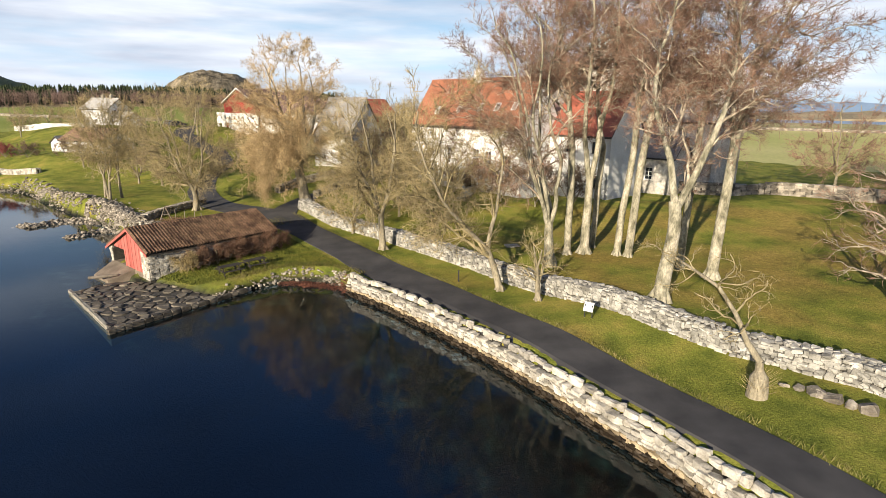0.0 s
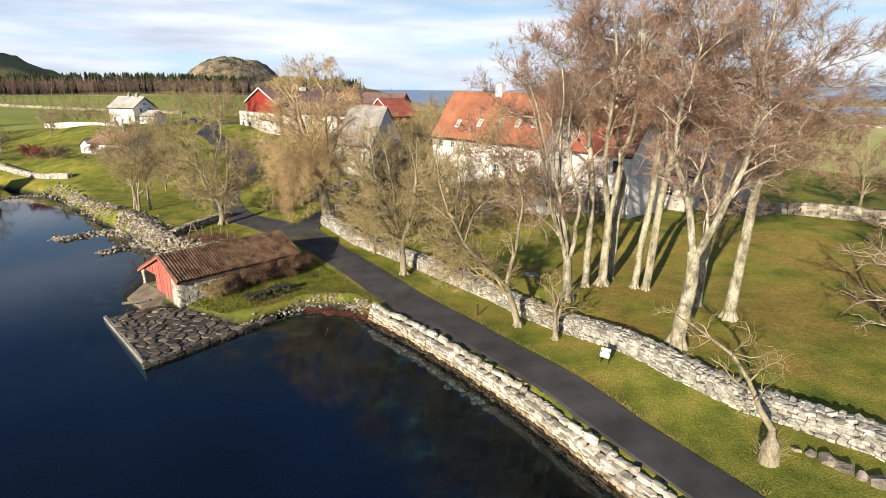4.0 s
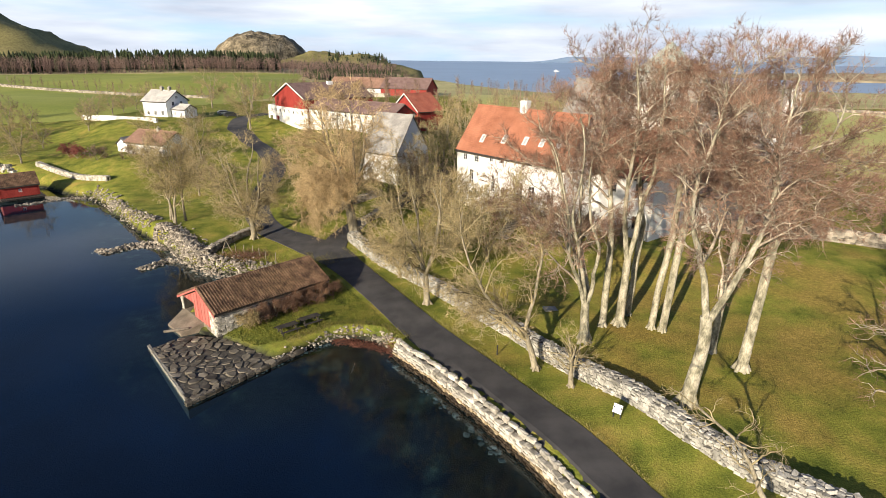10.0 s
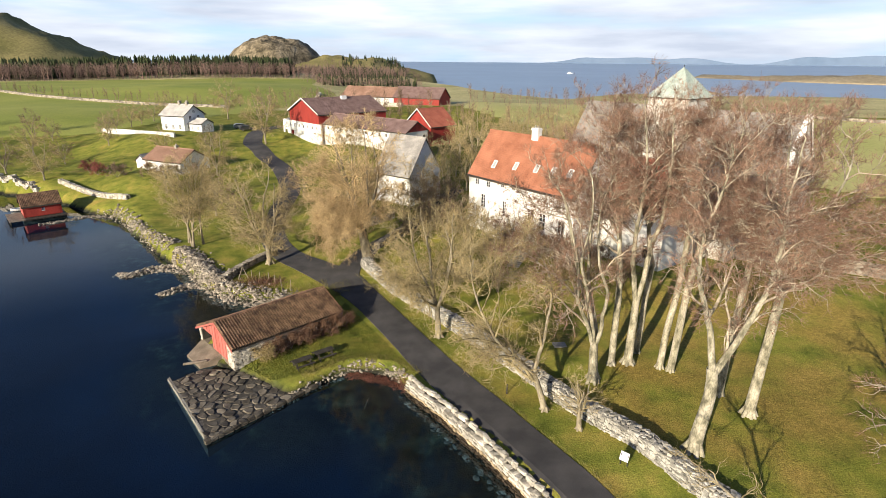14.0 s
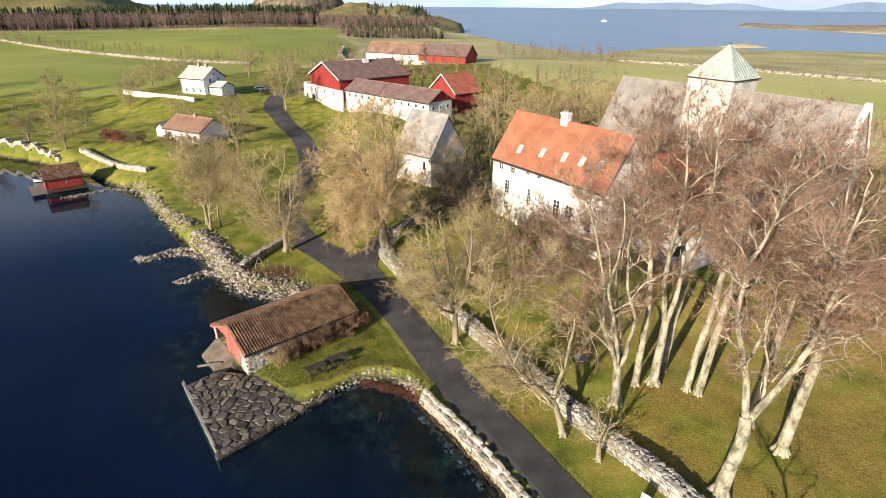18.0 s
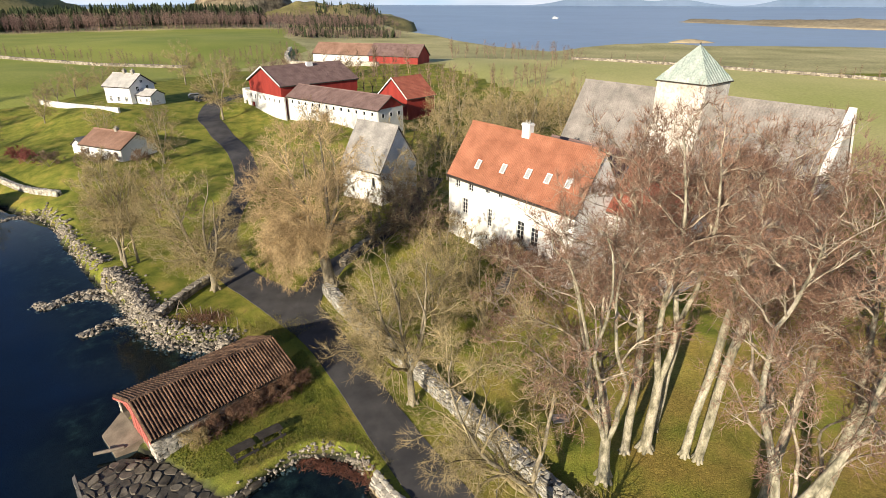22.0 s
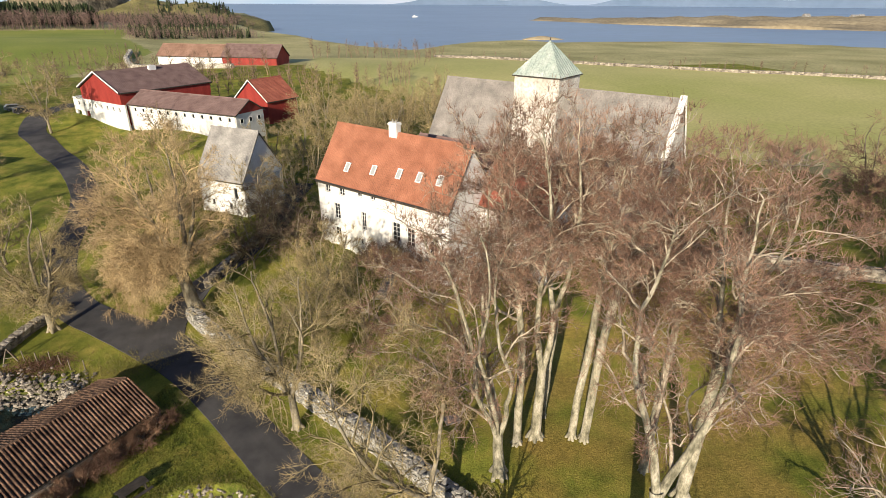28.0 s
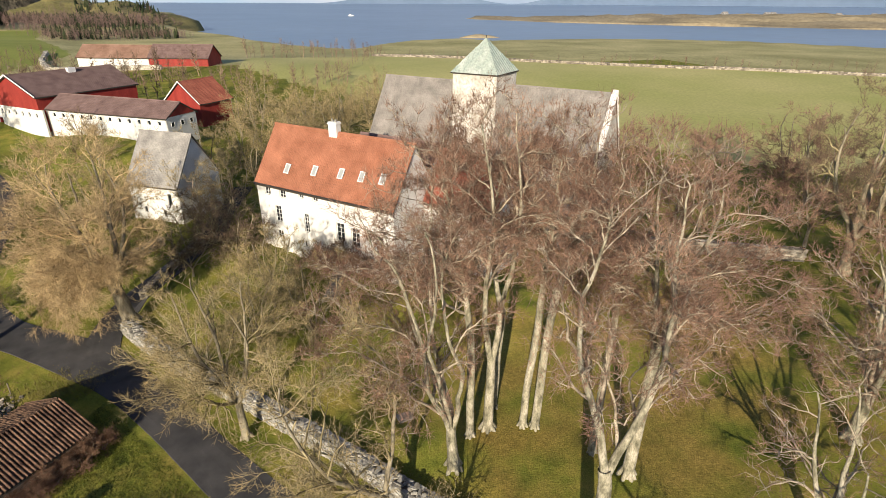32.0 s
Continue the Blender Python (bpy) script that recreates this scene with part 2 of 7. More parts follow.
M_WETROCK = islands(mat("wet_brown_stone", (0.024, 0.017, 0.010), (0.060, 0.044, 0.028), 1.6, 12, 0.6, 0.6, 0.03), 0.5)
M_TIDESTONE = islands(mat("tide_stained_stone", (0.22, 0.17, 0.10), (0.46, 0.37, 0.24), 1.6, 12, 0.85, 0.6, 0.03), 0.35)
M_MORTAR = mat("pale_joint_sand", (0.20, 0.185, 0.15), (0.34, 0.315, 0.265), 1.5, 20, 0.95, 0.5, 0.02)
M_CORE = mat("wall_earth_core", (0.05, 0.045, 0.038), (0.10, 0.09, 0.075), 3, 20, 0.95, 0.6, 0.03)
M_WHITE = mat("limewashed_render", (0.66, 0.65, 0.62), (0.77, 0.76, 0.735), 0.5, 7, 0.85, 0.35, 0.015, stain=0.15)
M_CHURCHW = mat("weathered_plaster", (0.46, 0.42, 0.36), (0.74, 0.70, 0.63), 0.5, 3, 0.9, 0.5, 0.03, stain=0.5)
M_WBOARD = mat("white_paint", (0.74, 0.74, 0.73), (0.82, 0.82, 0.81), 0.7, 12, 0.6, 0.2, 0.01, stain=0.1)
M_REDWOOD = mat("faded_red_paint", (0.36, 0.085, 0.07), (0.50, 0.165, 0.135), 1.2, 20, 0.75, 0.3, 0.01, stretch=(1, 1, 0.15))
M_REDBARN = mat("barn_red_paint", (0.24, 0.028, 0.022), (0.33, 0.045, 0.035), 0.8, 14, 0.7, 0.3, 0.01, stretch=(1, 1, 0.2))
M_TILE = mat("orange_clay_tile", (0.29, 0.115, 0.065), (0.44, 0.185, 0.110), 0.55, 9, 0.8, 0.35, 0.02, stain=0.45)
M_TILEOLD = mat("old_brown_tile", (0.070, 0.038, 0.024), (0.265, 0.160, 0.098), 1.4, 9, 0.85, 0.5, 0.02, stain=0.7)
M_ROOFBR = mat("brown_roof_tile", (0.15, 0.095, 0.085), (0.24, 0.16, 0.145), 0.6, 8, 0.8, 0.35, 0.02)
M_ROOFRED = mat("red_roof_tile", (0.30, 0.09, 0.06), (0.42, 0.14, 0.09), 0.6, 8, 0.8, 0.35, 0.02)
M_PALEROOF = mat("pale_grey_roof_tile", (0.40, 0.385, 0.36), (0.56, 0.54, 0.50), 0.7, 6, 0.8, 0.3, 0.02, stain=0.2)
M_SLATE = mat("grey_slate", (0.22, 0.21, 0.20), (0.40, 0.38, 0.35), 0.7, 6, 0.8, 0.4, 0.02, stain=0.4)
M_CHURCHR = mat("church_stone_slate", (0.20, 0.185, 0.17), (0.34, 0.31, 0.28), 0.6, 6, 0.85, 0.4, 0.02, stain=0.4)
M_COPPER = mat("verdigris_copper", (0.33, 0.40, 0.36), (0.54, 0.585, 0.54), 0.7, 5, 0.65, 0.25, 0.01, c3=(0.40, 0.46, 0.41), stain=0.45)
M_DARK = mat("room_shade_black", (0.012, 0.011, 0.010), (0.03, 0.028, 0.025), 2, 10, 0.9, 0.2)
M_WOOD = mat("grey_weathered_wood", (0.14, 0.115, 0.085), (0.28, 0.24, 0.19), 2, 30, 0.85, 0.4, 0.01, stretch=(1, 1, 0.3))
M_DKWOOD = mat("dark_stained_wood", (0.035, 0.030, 0.024), (0.07, 0.06, 0.05), 2, 30, 0.8, 0.4, 0.01)
M_CONCRETE = mat("worn_concrete", (0.26, 0.24, 0.20), (0.36, 0.34, 0.29), 0.8, 14, 0.9, 0.4, 0.01)
M_EARTH = mat("trodden_earth", (0.15, 0.12, 0.09), (0.27, 0.22, 0.165), 1.0, 14, 0.95, 0.5, 0.02)
M_BLACK = mat("black_metal", (0.02, 0.02, 0.022), (0.04, 0.04, 0.042), 3, 20, 0.5, 0.1)
M_BARK = mat("pale_beech_bark", (0.13, 0.12, 0.08), (0.50, 0.45, 0.355), 2.4, 11, 0.9, 0.6, 0.04, c3=(0.33, 0.305, 0.22), stain=0.55, stretch=(1, 1, 0.45))
M_BARKG = mat("mossy_bark", (0.17, 0.145, 0.10), (0.38, 0.33, 0.235), 2.6, 12, 0.9, 0.7, 0.04, stain=0.55, stretch=(1, 1, 0.45))
M_LIMB = mat("lichened_limb", (0.14, 0.11, 0.08), (0.56, 0.48, 0.365), 2.2, 9, 0.9, 0.4, 0.02)
M_LIMBTAN = mat("mossy_tan_limb", (0.13, 0.105, 0.055), (0.47, 0.39, 0.22), 1.3, 9, 0.9, 0.4, 0.02)
M_TWIGRED = islands(mat("reddish_twig", (0.18, 0.100, 0.070), (0.40, 0.25, 0.175), 0.25, 3, 0.9, 0), 0.5)
M_TWIGTAN = islands(mat("tan_twig", (0.25, 0.190, 0.088), (0.50, 0.395, 0.205), 0.3, 3, 0.9, 0), 0.45)
M_TWIGGOLD = islands(mat("golden_willow_twig", (0.35, 0.25, 0.13), (0.64, 0.485, 0.27), 0.3, 3, 0.9, 0), 0.45)
M_TWIGBROWN = islands(mat("brown_hedge_twig", (0.14, 0.095, 0.065), (0.27, 0.19, 0.13), 0.3, 3, 0.9, 0), 0.45)
M_TWIGPURPLE = mat("purplish_birch_twig", (0.16, 0.105, 0.095), (0.26, 0.175, 0.15), 0.05, 1, 0.9, 0)
M_TWIGRUST = mat("rusty_twig", (0.15, 0.085, 0.055), (0.27, 0.16, 0.10), 0.6, 6, 0.9, 0)
M_TWIGCRIMSON = mat("crimson_twig", (0.20, 0.06, 0.05), (0.30, 0.10, 0.085), 0.6, 6, 0.9, 0)
M_BLADE = islands(mat("green_grass_blade", (0.060, 0.085, 0.012), (0.23, 0.225, 0.035), 0.7, 4, 0.9, 0), 0.6)
M_ROOFTAN = mat("tan_roof_tile", (0.22, 0.125, 0.085), (0.36, 0.22, 0.16), 0.3, 8, 0.8, 0.35, 0.02)
M_STRAW = mat("straw_grass", (0.13, 0.13, 0.03), (0.30, 0.25, 0.09), 0.5, 4, 0.9, 0)
M_WEED = mat("seaweed_brown", (0.09, 0.035, 0.022), (0.20, 0.08, 0.05), 1.0, 8, 0.6, 0)
M_GREYPAINT = mat("grey_car_paint", (0.25, 0.26, 0.27), (0.28, 0.29, 0.30), 1.0, 8, 0.3, 0, metal=0.4)
M_CONIFER = mat("conifer_needles", (0.018, 0.030, 0.012), (0.045, 0.058, 0.022), 0.1, 2, 0.95, 0)
M_HILL = mat("heath_and_rock", (0.13, 0.125, 0.04), (0.30, 0.255, 0.105), 0.02, 0.5, 0.95, 0.6, 0.6, stain=0.5)
M_CRAG = mat("cracked_crag_rock", (0.06, 0.05, 0.03), (0.34, 0.28, 0.19), 0.09, 0.35, 0.95, 1.0, 2.0, stain=0.8)
M_FIELD = mat("pasture", (0.225, 0.270, 0.042), (0.335, 0.345, 0.070), 0.03, 1.5, 0.95, 0.2, 0.1, stain=0.25)
M_STRAWFIELD = mat("straw_pasture", (0.42, 0.42, 0.125), (0.58, 0.52, 0.21), 0.02, 1.2, 0.95, 0.2, 0.1, stain=0.25)
M_HEATH = mat("brown_heath", (0.32, 0.30, 0.115), (0.58, 0.51, 0.24), 0.03, 0.8, 0.95, 0.4, 0.3, stain=0.4)
M_ISLE = mat("bare_coastal_heath", (0.24, 0.20, 0.13), (0.46, 0.375, 0.235), 0.012, 0.2, 0.95, 0.3, 0.5)
# the haze of distance is put into the mountains' blue
M_FAR = mat("haze_blue_mountain", (0.125, 0.18, 0.27), (0.15, 0.205, 0.30), 0.003, 0.02, 1.0, 0, spec=0.0, stain=0.1)
M_SEA = open_sea_material()
M_GLASS = glass("window_glass")
# pale tint stands for the sky mirrored in the roof windows
M_SKYPANE = glass("sky_pale_roof_glass", (0.36, 0.38, 0.38))


# ---- mesh helpers ----
def mesh_from(name, verts, quads, mats=(), smooth=False):
    """A mesh from arrays of points and equal-sided faces."""
    verts, quads = np.asarray(verts, np.float32), np.asarray(quads, np.int32)
    me = bpy.data.meshes.new(name)
    me.vertices.add(len(verts))
    me.vertices.foreach_set("co", verts.ravel())
    k = quads.shape[1]
    me.loops.add(quads.size)
    me.loops.foreach_set("vertex_index", quads.ravel())
    me.polygons.add(len(quads))
    me.polygons.foreach_set("loop_start", np.arange(0, quads.size, k, dtype=np.int32))
    me.polygons.foreach_set("use_smooth", np.full(len(quads), smooth))
    me.update(calc_edges=True)
    for m in mats:
        me.materials.append(m)
    return me


def root(name, label, category, group="", kind="", at=(0, 0, 0)):
    ob = new(name)
    ob.location = at
    ob.empty_display_size = 0.2
    return tagged(ob, label, category, group, kind)


def part(name, data, parent=None, label="", kind=""):
    """Links a mesh as one object under a thing or a part; its points are in world metres relative to the parent's base."""
    ob = new(name, data)
    if parent:
        ob.parent = parent
    return tagged(ob, label, kind=kind)


class Shape:
    """Collects boxes, prisms and polygons in world metres and becomes one mesh."""

    def __init__(self, off=(0, 0, 0)):
        self.v, self.f, self.off = [], [], Vector(off)

    def poly(self, pts):
        n = len(self.v)
        self.v += [Vector(p) - self.off for p in pts]
        self.f.append(list(range(n, n + len(pts))))
        return self

    def prism(self, low, high):
        """Two rings of equal count, closed."""
        n, k = len(self.v), len(low)
        self.v += [Vector(p) - self.off for p in (*low, *high)]
        self.f.append(list(range(n + k - 1, n - 1, -1)))
        self.f.append(list(range(n + k, n + 2 * k)))
        for i in range(k):
            j = (i + 1) % k
            self.f.append([n + i, n + j, n + k + j, n + k + i])
        return self

    def box(self, o, a, b, c):
        """A box from a corner and three edges."""
        o, a, b, c = Vector(o), Vector(a), Vector(b), Vector(c)
        return self.prism([o, o + a, o + a + b, o + b], [o + c, o + a + c, o + a + b + c, o + b + c])

    def mesh(self, name, m, bevel=0.0, weld=False):
        me = bpy.data.meshes.new(name)
        me.from_pydata([tuple(v) for v in self.v], [], self.f)
        bm = bmesh.new()
        bm.from_mesh(me)
        if weld:
            bmesh.ops.remove_doubles(bm, verts=bm.verts, dist=0.001)
        bmesh.ops.recalc_face_normals(bm, faces=bm.faces)
        if bevel:
            bmesh.ops.bevel(bm, geom=bm.edges[:], offset=bevel, segments=1, affect="EDGES", clamp_overlap=True)
        bm.to_mesh(me)
        bm.free()
        me.materials.append(m)
        return me


def tube_mesh(name, segs, sides, m):
    """Tapered round pieces; segs: rows of x y z x y z r r."""
    s = np.asarray(segs, np.float64)
    p0, p1, r0, r1 = s[:, :3], s[:, 3:6], s[:, 6], s[:, 7]
    d = p1 - p0
    d /= np.linalg.norm(d, axis=1, keepdims=True) + 1e-9
    ref = np.where(np.abs(d[:, 2:3]) > 0.9, [[1.0, 0, 0]], [[0, 0, 1.0]])
    u = np.cross(d, ref)
    u /= np.linalg.norm(u, axis=1, keepdims=True) + 1e-9
    w = np.cross(d, u)
    a = np.arange(sides) * 2 * np.pi / sides
    ring = u[:, None] * np.cos(a)[None, :, None] + w[:, None] * np.sin(a)[None, :, None]
    lo, hi = p0[:, None] + ring * r0[:, None, None], p1[:, None] + ring * r1[:, None, None]
    v = np.concatenate([lo, hi], 1).reshape(-1, 3)
    i = np.arange(sides)
    j = (i + 1) % sides
    q = np.stack([i, i + sides, j + sides, j], 1)
    f = (np.arange(len(s))[:, None, None] * 2 * sides + q[None]).reshape(-1, 4)
    return mesh_from(name, v, f, [m], True)


def smooth01(x, a, b):
    t = np.clip((x - a) / (b - a), 0, 1)
    return t * t * (3 - 2 * t)


def signed(px, py, poly):
    """Distance to a closed outline, positive inside."""
    poly = np.asarray(poly, float)
    a, b = poly, np.roll(poly, -1, 0)
    best, inside = np.full(px.shape, 1e12), np.zeros(px.shape, bool)
    for (ax, ay), (bx, by) in zip(a, b):
        dx, dy = bx - ax, by - ay
        t = np.clip(((px - ax) * dx + (py - ay) * dy) / (dx * dx + dy * dy), 0, 1)
        best = np.minimum(best, (px - ax - t * dx) ** 2 + (py - ay - t * dy) ** 2)
        cross = ((ay > py) != (by > py)) & (px < (bx - ax) * (py - ay) / (by - ay + 1e-12) + ax)
        inside ^= cross
    return np.where(inside, 1, -1) * np.sqrt(best)


# ---- ground plan ----
SEAWALL = [(26, -14), (18.5, 4), (15.0, 13), (12.2, 19.3), (9.6, 24.2), (7.2, 28.8), (4.2, 33.5), (1.0, 38.0), (-2.6, 42.3)]
COVE = [(-4.6, 45.0), (-6.6, 45.7), (-8.6, 45.4), (-11.0, 43.3), (-12.7, 41.2)]
PIER = [(-13.6, 41.5), (-17.0, 43.7), (-19.4, 45.2)]
WEST_SHORE = [(-22.4, 47.0), (-24.4, 49.4), (-21.5, 53.5), (-19.6, 58.5), (-20.4, 60.6), (-24, 60.9), (-28, 62.8), (-31.0, 65.0), (-33.5, 68.6), (-37.5, 72.0),
              (-40.5, 75.0), (-44.8, 79.6), (-49.2, 84.4), (-55.5, 91.8), (-61, 97.0), (-66, 98.6), (-70, 101.5), (-76, 105.5), (-83, 108.5), (-91, 113), (-108, 118.5), (-160, 128), (-320, 140), (-900, 60)]
FAR_SHORE = [(-4500, -200), (-4500, 2600), (-700, 2000), (-200, 1500), (-74, 1215), (-95, 1120), (-75, 900), (-45, 680), (-28, 590), (12, 505), (27, 442), (46, 394), (74, 378), (100, 410), (128, 434), (178, 446), (192, 414), (275, 408), (330, 386), (375, 348), (415, 272), (520, 150), (800, -100), (900, -900), (80, -150)]
LAND = SEAWALL + COVE + PIER + WEST_SHORE + FAR_SHORE
GARDEN_WALL = [(-10.3, 68.3), (-8.9, 65.7), (-5.5, 61.0), (-1.8, 56.3), (1.7, 51.6), (5.15, 46.8), (7.8, 43.2), (10.2, 39.6), (12.6, 36.4), (14.7, 33.5), (16.95, 29.4), (19.3, 26.1), (23.3, 22.4), (27.5, 15.5), (36, 0)]
GARDEN = GARDEN_WALL + [(60, -20), (80, 30), (62, 66), (28, 60), (16.3, 65.5), (3.7, 81), (-4, 84), (-9.6, 74)]
Z_NEAR = [(-3, 43, 1.15), (5, 35, 1.35), (12, 24, 1.4), (20, 8, 1.5), (30, -12, 1.5), (0, 50, 1.65), (9, 38, 1.5), (-7, 58, 1.5), (-10, 68, 2.2), (18, 32, 2.25), (24, 36, 2.3), (16, 43, 2.35), (24, 20, 1.9), (42, 20, 2.5),
          (10, 55, 2.4), (-2, 70, 2.6), (9, 74, 3.5), (14, 68, 3.6), (4, 81, 4.0), (26, 62, 4.0), (45, 62, 4.2), (60, 40, 4.2), (-15, 47, 0.95), (-11, 51, 1.1), (-18, 42, 0.45), (-21, 57, 0.9), (-23, 69, 1.8)]
Z_SLOPE = [(-35, 80, 2.4), (-45, 90, 1.8), (-20, 90, 4.2), (-8, 93, 4.8), (-30, 105, 4.1), (-40, 125, 5.3), (-50, 142, 7), (-46, 155, 8.7), (-20, 132, 8.6), (-62, 162, 8.4), (-75, 152, 8.9), (-60, 116, 4.9), (-72, 98, 1.3), (-100, 130, 3.5),
           (40, 90, 4.6), (20, 115, 6.5)]
Z_FAR = [(-150, 200, 9), (0, 240, 9.5), (80, 240, 7), (180, 230, 6), (100, 360, 4), (-150, 350, 12), (-300, 300, 12), (-250, 600, 14), (0, 400, 6), (300, 250, 5), (-600, 400, 14), (-300, 1000, 12), (-120, 1100, 8), (400, 100, 5), (0, -60, 1.5)]
ZC = np.array(Z_NEAR + Z_SLOPE + Z_FAR, float)


def ground_z(x, y):
    """Height of the turf, water's edge and sea bed."""
    x, y = np.asarray(x, float), np.asarray(y, float)
    w = np.zeros(x.shape)
    z = np.zeros(x.shape)
    for cx, cy, cz in ZC:
        k = 1.0 / ((x - cx) ** 2 + (y - cy) ** 2 + 6.0) ** 1.6
        w += k
        z += k * cz
    z = z / w + 0.5 * smooth01(signed(x, y, GARDEN), 0.1, 0.8)
    sd = signed(x, y, LAND)
    fade = smooth01(np.hypot(x, y - 50), 120, 400)
    lo = -1.2 - 2.2 * smooth01(-sd, 1, 14)
    return lo + (z - lo) * smooth01(sd, -0.7 - 12 * fade, 0.5 + 10 * fade)


GRID = {}


def gz(x, y):
    """Height of the built ground at a place."""
    xs, ys, z = GRID["x"], GRID["y"], GRID["z"]
    i, j = min(max(int(np.searchsorted(xs, x)) - 1, 0), len(xs) - 2), min(max(int(np.searchsorted(ys, y)) - 1, 0), len(ys) - 2)
    u, v = (x - xs[i]) / (xs[i + 1] - xs[i]), (y - ys[j]) / (ys[j + 1] - ys[j])
    return float((z[j, i] * (1 - u) + z[j, i + 1] * u) * (1 - v) + (z[j + 1, i] * (1 - u) + z[j + 1, i + 1] * u) * v)


def steps(*runs):
    out = []
    for a, b, n in runs:
        out += list(np.linspace(a, b, n, endpoint=False))
    return np.array(out + [runs[-1][1]])


def build_ground():
    xs = steps((-4600, -600, 16), (-600, -150, 45), (-150, -50, 60), (-50, 32, 126), (32, 70, 32), (70, 200, 36), (200, 800, 40), (800, 3600, 14))
    ys = steps((-900, -20, 14), (-20, 14, 34), (14, 75, 94), (75, 175, 64), (175, 700, 90), (700, 2700, 50))
    gx, gy = np.meshgrid(xs, ys)
    z = ground_z(gx, gy)
    GRID.update(x=xs, y=ys, z=z)
    v = np.stack([gx, gy, z], -1).reshape(-1, 3)
    nx, ny = len(xs), len(ys)
    i = (np.arange(ny - 1)[:, None] * nx + np.arange(nx - 1)[None]).ravel()
    q = np.stack([i, i + 1, i + 1 + nx, i + nx], 1)
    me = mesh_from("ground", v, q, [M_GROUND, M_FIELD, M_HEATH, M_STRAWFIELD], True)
    c = v[q].mean(1)
    left = signed(c[:, 0], c[:, 1], [(-104, 165), (-92, 210), (-75, 250), (-66, 330), (-110, 450), (-125, 540), (-350, 418), (-900, 200), (-900, 140), (-300, 150), (-160, 150)]) > 0
    right = signed(c[:, 0], c[:, 1], [(12, 285), (70, 296), (105, 265), (205, 192), (330, 110), (300, 20), (110, 70), (60, 130), (30, 190), (5, 230)]) > 0
    heath = (c[:, 1] > 240) & ~left & ~right | (c[:, 0] > 205)
    field = np.select([left, right, heath], [1, 3, 2], 0).astype(np.int32)
    me.polygons.foreach_set("material_index", field)
    tagged(new("ground", me), "winter turf with moss and leaf litter down to the shore", "ground", kind="structure")


build_ground()
sea = Shape()
sea.poly([(-1200, -1500, 0), (1500, -1500, 0), (1500, 240, 0), (-1200, 240, 0)])
water = tagged(new("water", sea.mesh("water", M_WATER)), "calm dark blue fjord water", "water", kind="structure")
water.visible_shadow = False
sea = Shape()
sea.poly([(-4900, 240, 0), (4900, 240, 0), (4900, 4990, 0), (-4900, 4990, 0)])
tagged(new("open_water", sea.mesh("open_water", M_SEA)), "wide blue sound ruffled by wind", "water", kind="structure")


# ---- roads ----
def ribbon(name, pts, widths, m, label, category, lift=0.05, step=1.0):
    """A strip of paving that lies on the ground, with a rounded crown and a small thickness."""
    P = [Vector((x, y)) for x, y in pts]
    line, wid = [], []
    for i in range(len(P) - 1):
        a, b = P[i], P[i + 1]
        before, after = P[max(i - 1, 0)], P[min(i + 2, len(P) - 1)]
        n = max(2, int((b - a).length / step))
        for k in range(n):
            t = k / n
            line.append(0.5 * ((2 * a) + (b - before) * t + (2 * before - 5 * a + 4 * b - after) * t * t + (3 * a - before - 3 * b + after) * t ** 3))
            wid.append(widths[i] + (widths[i + 1] - widths[i]) * t)
    line.append(P[-1])
    wid.append(widths[-1])
    rows = []
    for i, (c, w) in enumerate(zip(line, wid)):
        d = (line[min(i + 1, len(line) - 1)] - line[max(i - 1, 0)]).normalized()
        s = Vector((d.y, -d.x))
        wob = 0.06 * noise.noise(Vector((c.x * 0.6, c.y * 0.6, 3)))
        for k in (-1.0, -0.96, -0.5, 0, 0.5, 0.96, 1.0):
            q = c + s * (w / 2 + wob) * k
            rows.append((q.x, q.y, gz(q.x, q.y) + lift + 0.04 * (1 - k * k) - (0.14 if abs(k) == 1 else 0)))
    n = 7
    q = [(r * n + k, r * n + k + 1, (r + 1) * n + k + 1, (r + 1) * n + k) for r in range(len(line) - 1) for k in range(n - 1)]
    return tagged(new(name, mesh_from(name, rows, q, [m])), label, category, kind="structure")


ROAD = [(29.3, -12.1), (22.3, 1.9), (17.4, 11.9), (14.1, 19.7), (11.4, 25.3), (8.8, 30.3), (5.2, 36.2), (1.05, 42.5), (-2.6, 48.4), (-5.5, 53.6), (-9.2, 59.6), (-12.6, 63.8), (-17.5, 68.5), (-22.6, 73.4), (-26.3, 80), (-28.3, 90), (-29.6, 101),
        (-33, 112), (-39.5, 125), (-46, 135), (-51.5, 145), (-53.5, 158), (-51, 172)]
ribbon("road", ROAD, [3.7] * 8 + [3.6, 3.6, 4.0, 4.8, 4.4, 4.0, 3.8, 3.8, 4, 4.2, 4.4, 4.6, 5, 5, 5], M_ASPHALT, "dark asphalt lane along the shore", "road")
ribbon("drive", [(-11.8, 62.6), (-12.2, 68), (-10.4, 74), (-6, 80), (-2.5, 86), (-1, 94), (2, 104)], [3.2, 3.2, 3.4, 3.4, 3.2, 3, 3], M_ASPHALT, "asphalt drive branching off behind the garden wall", "road", lift=0.065)


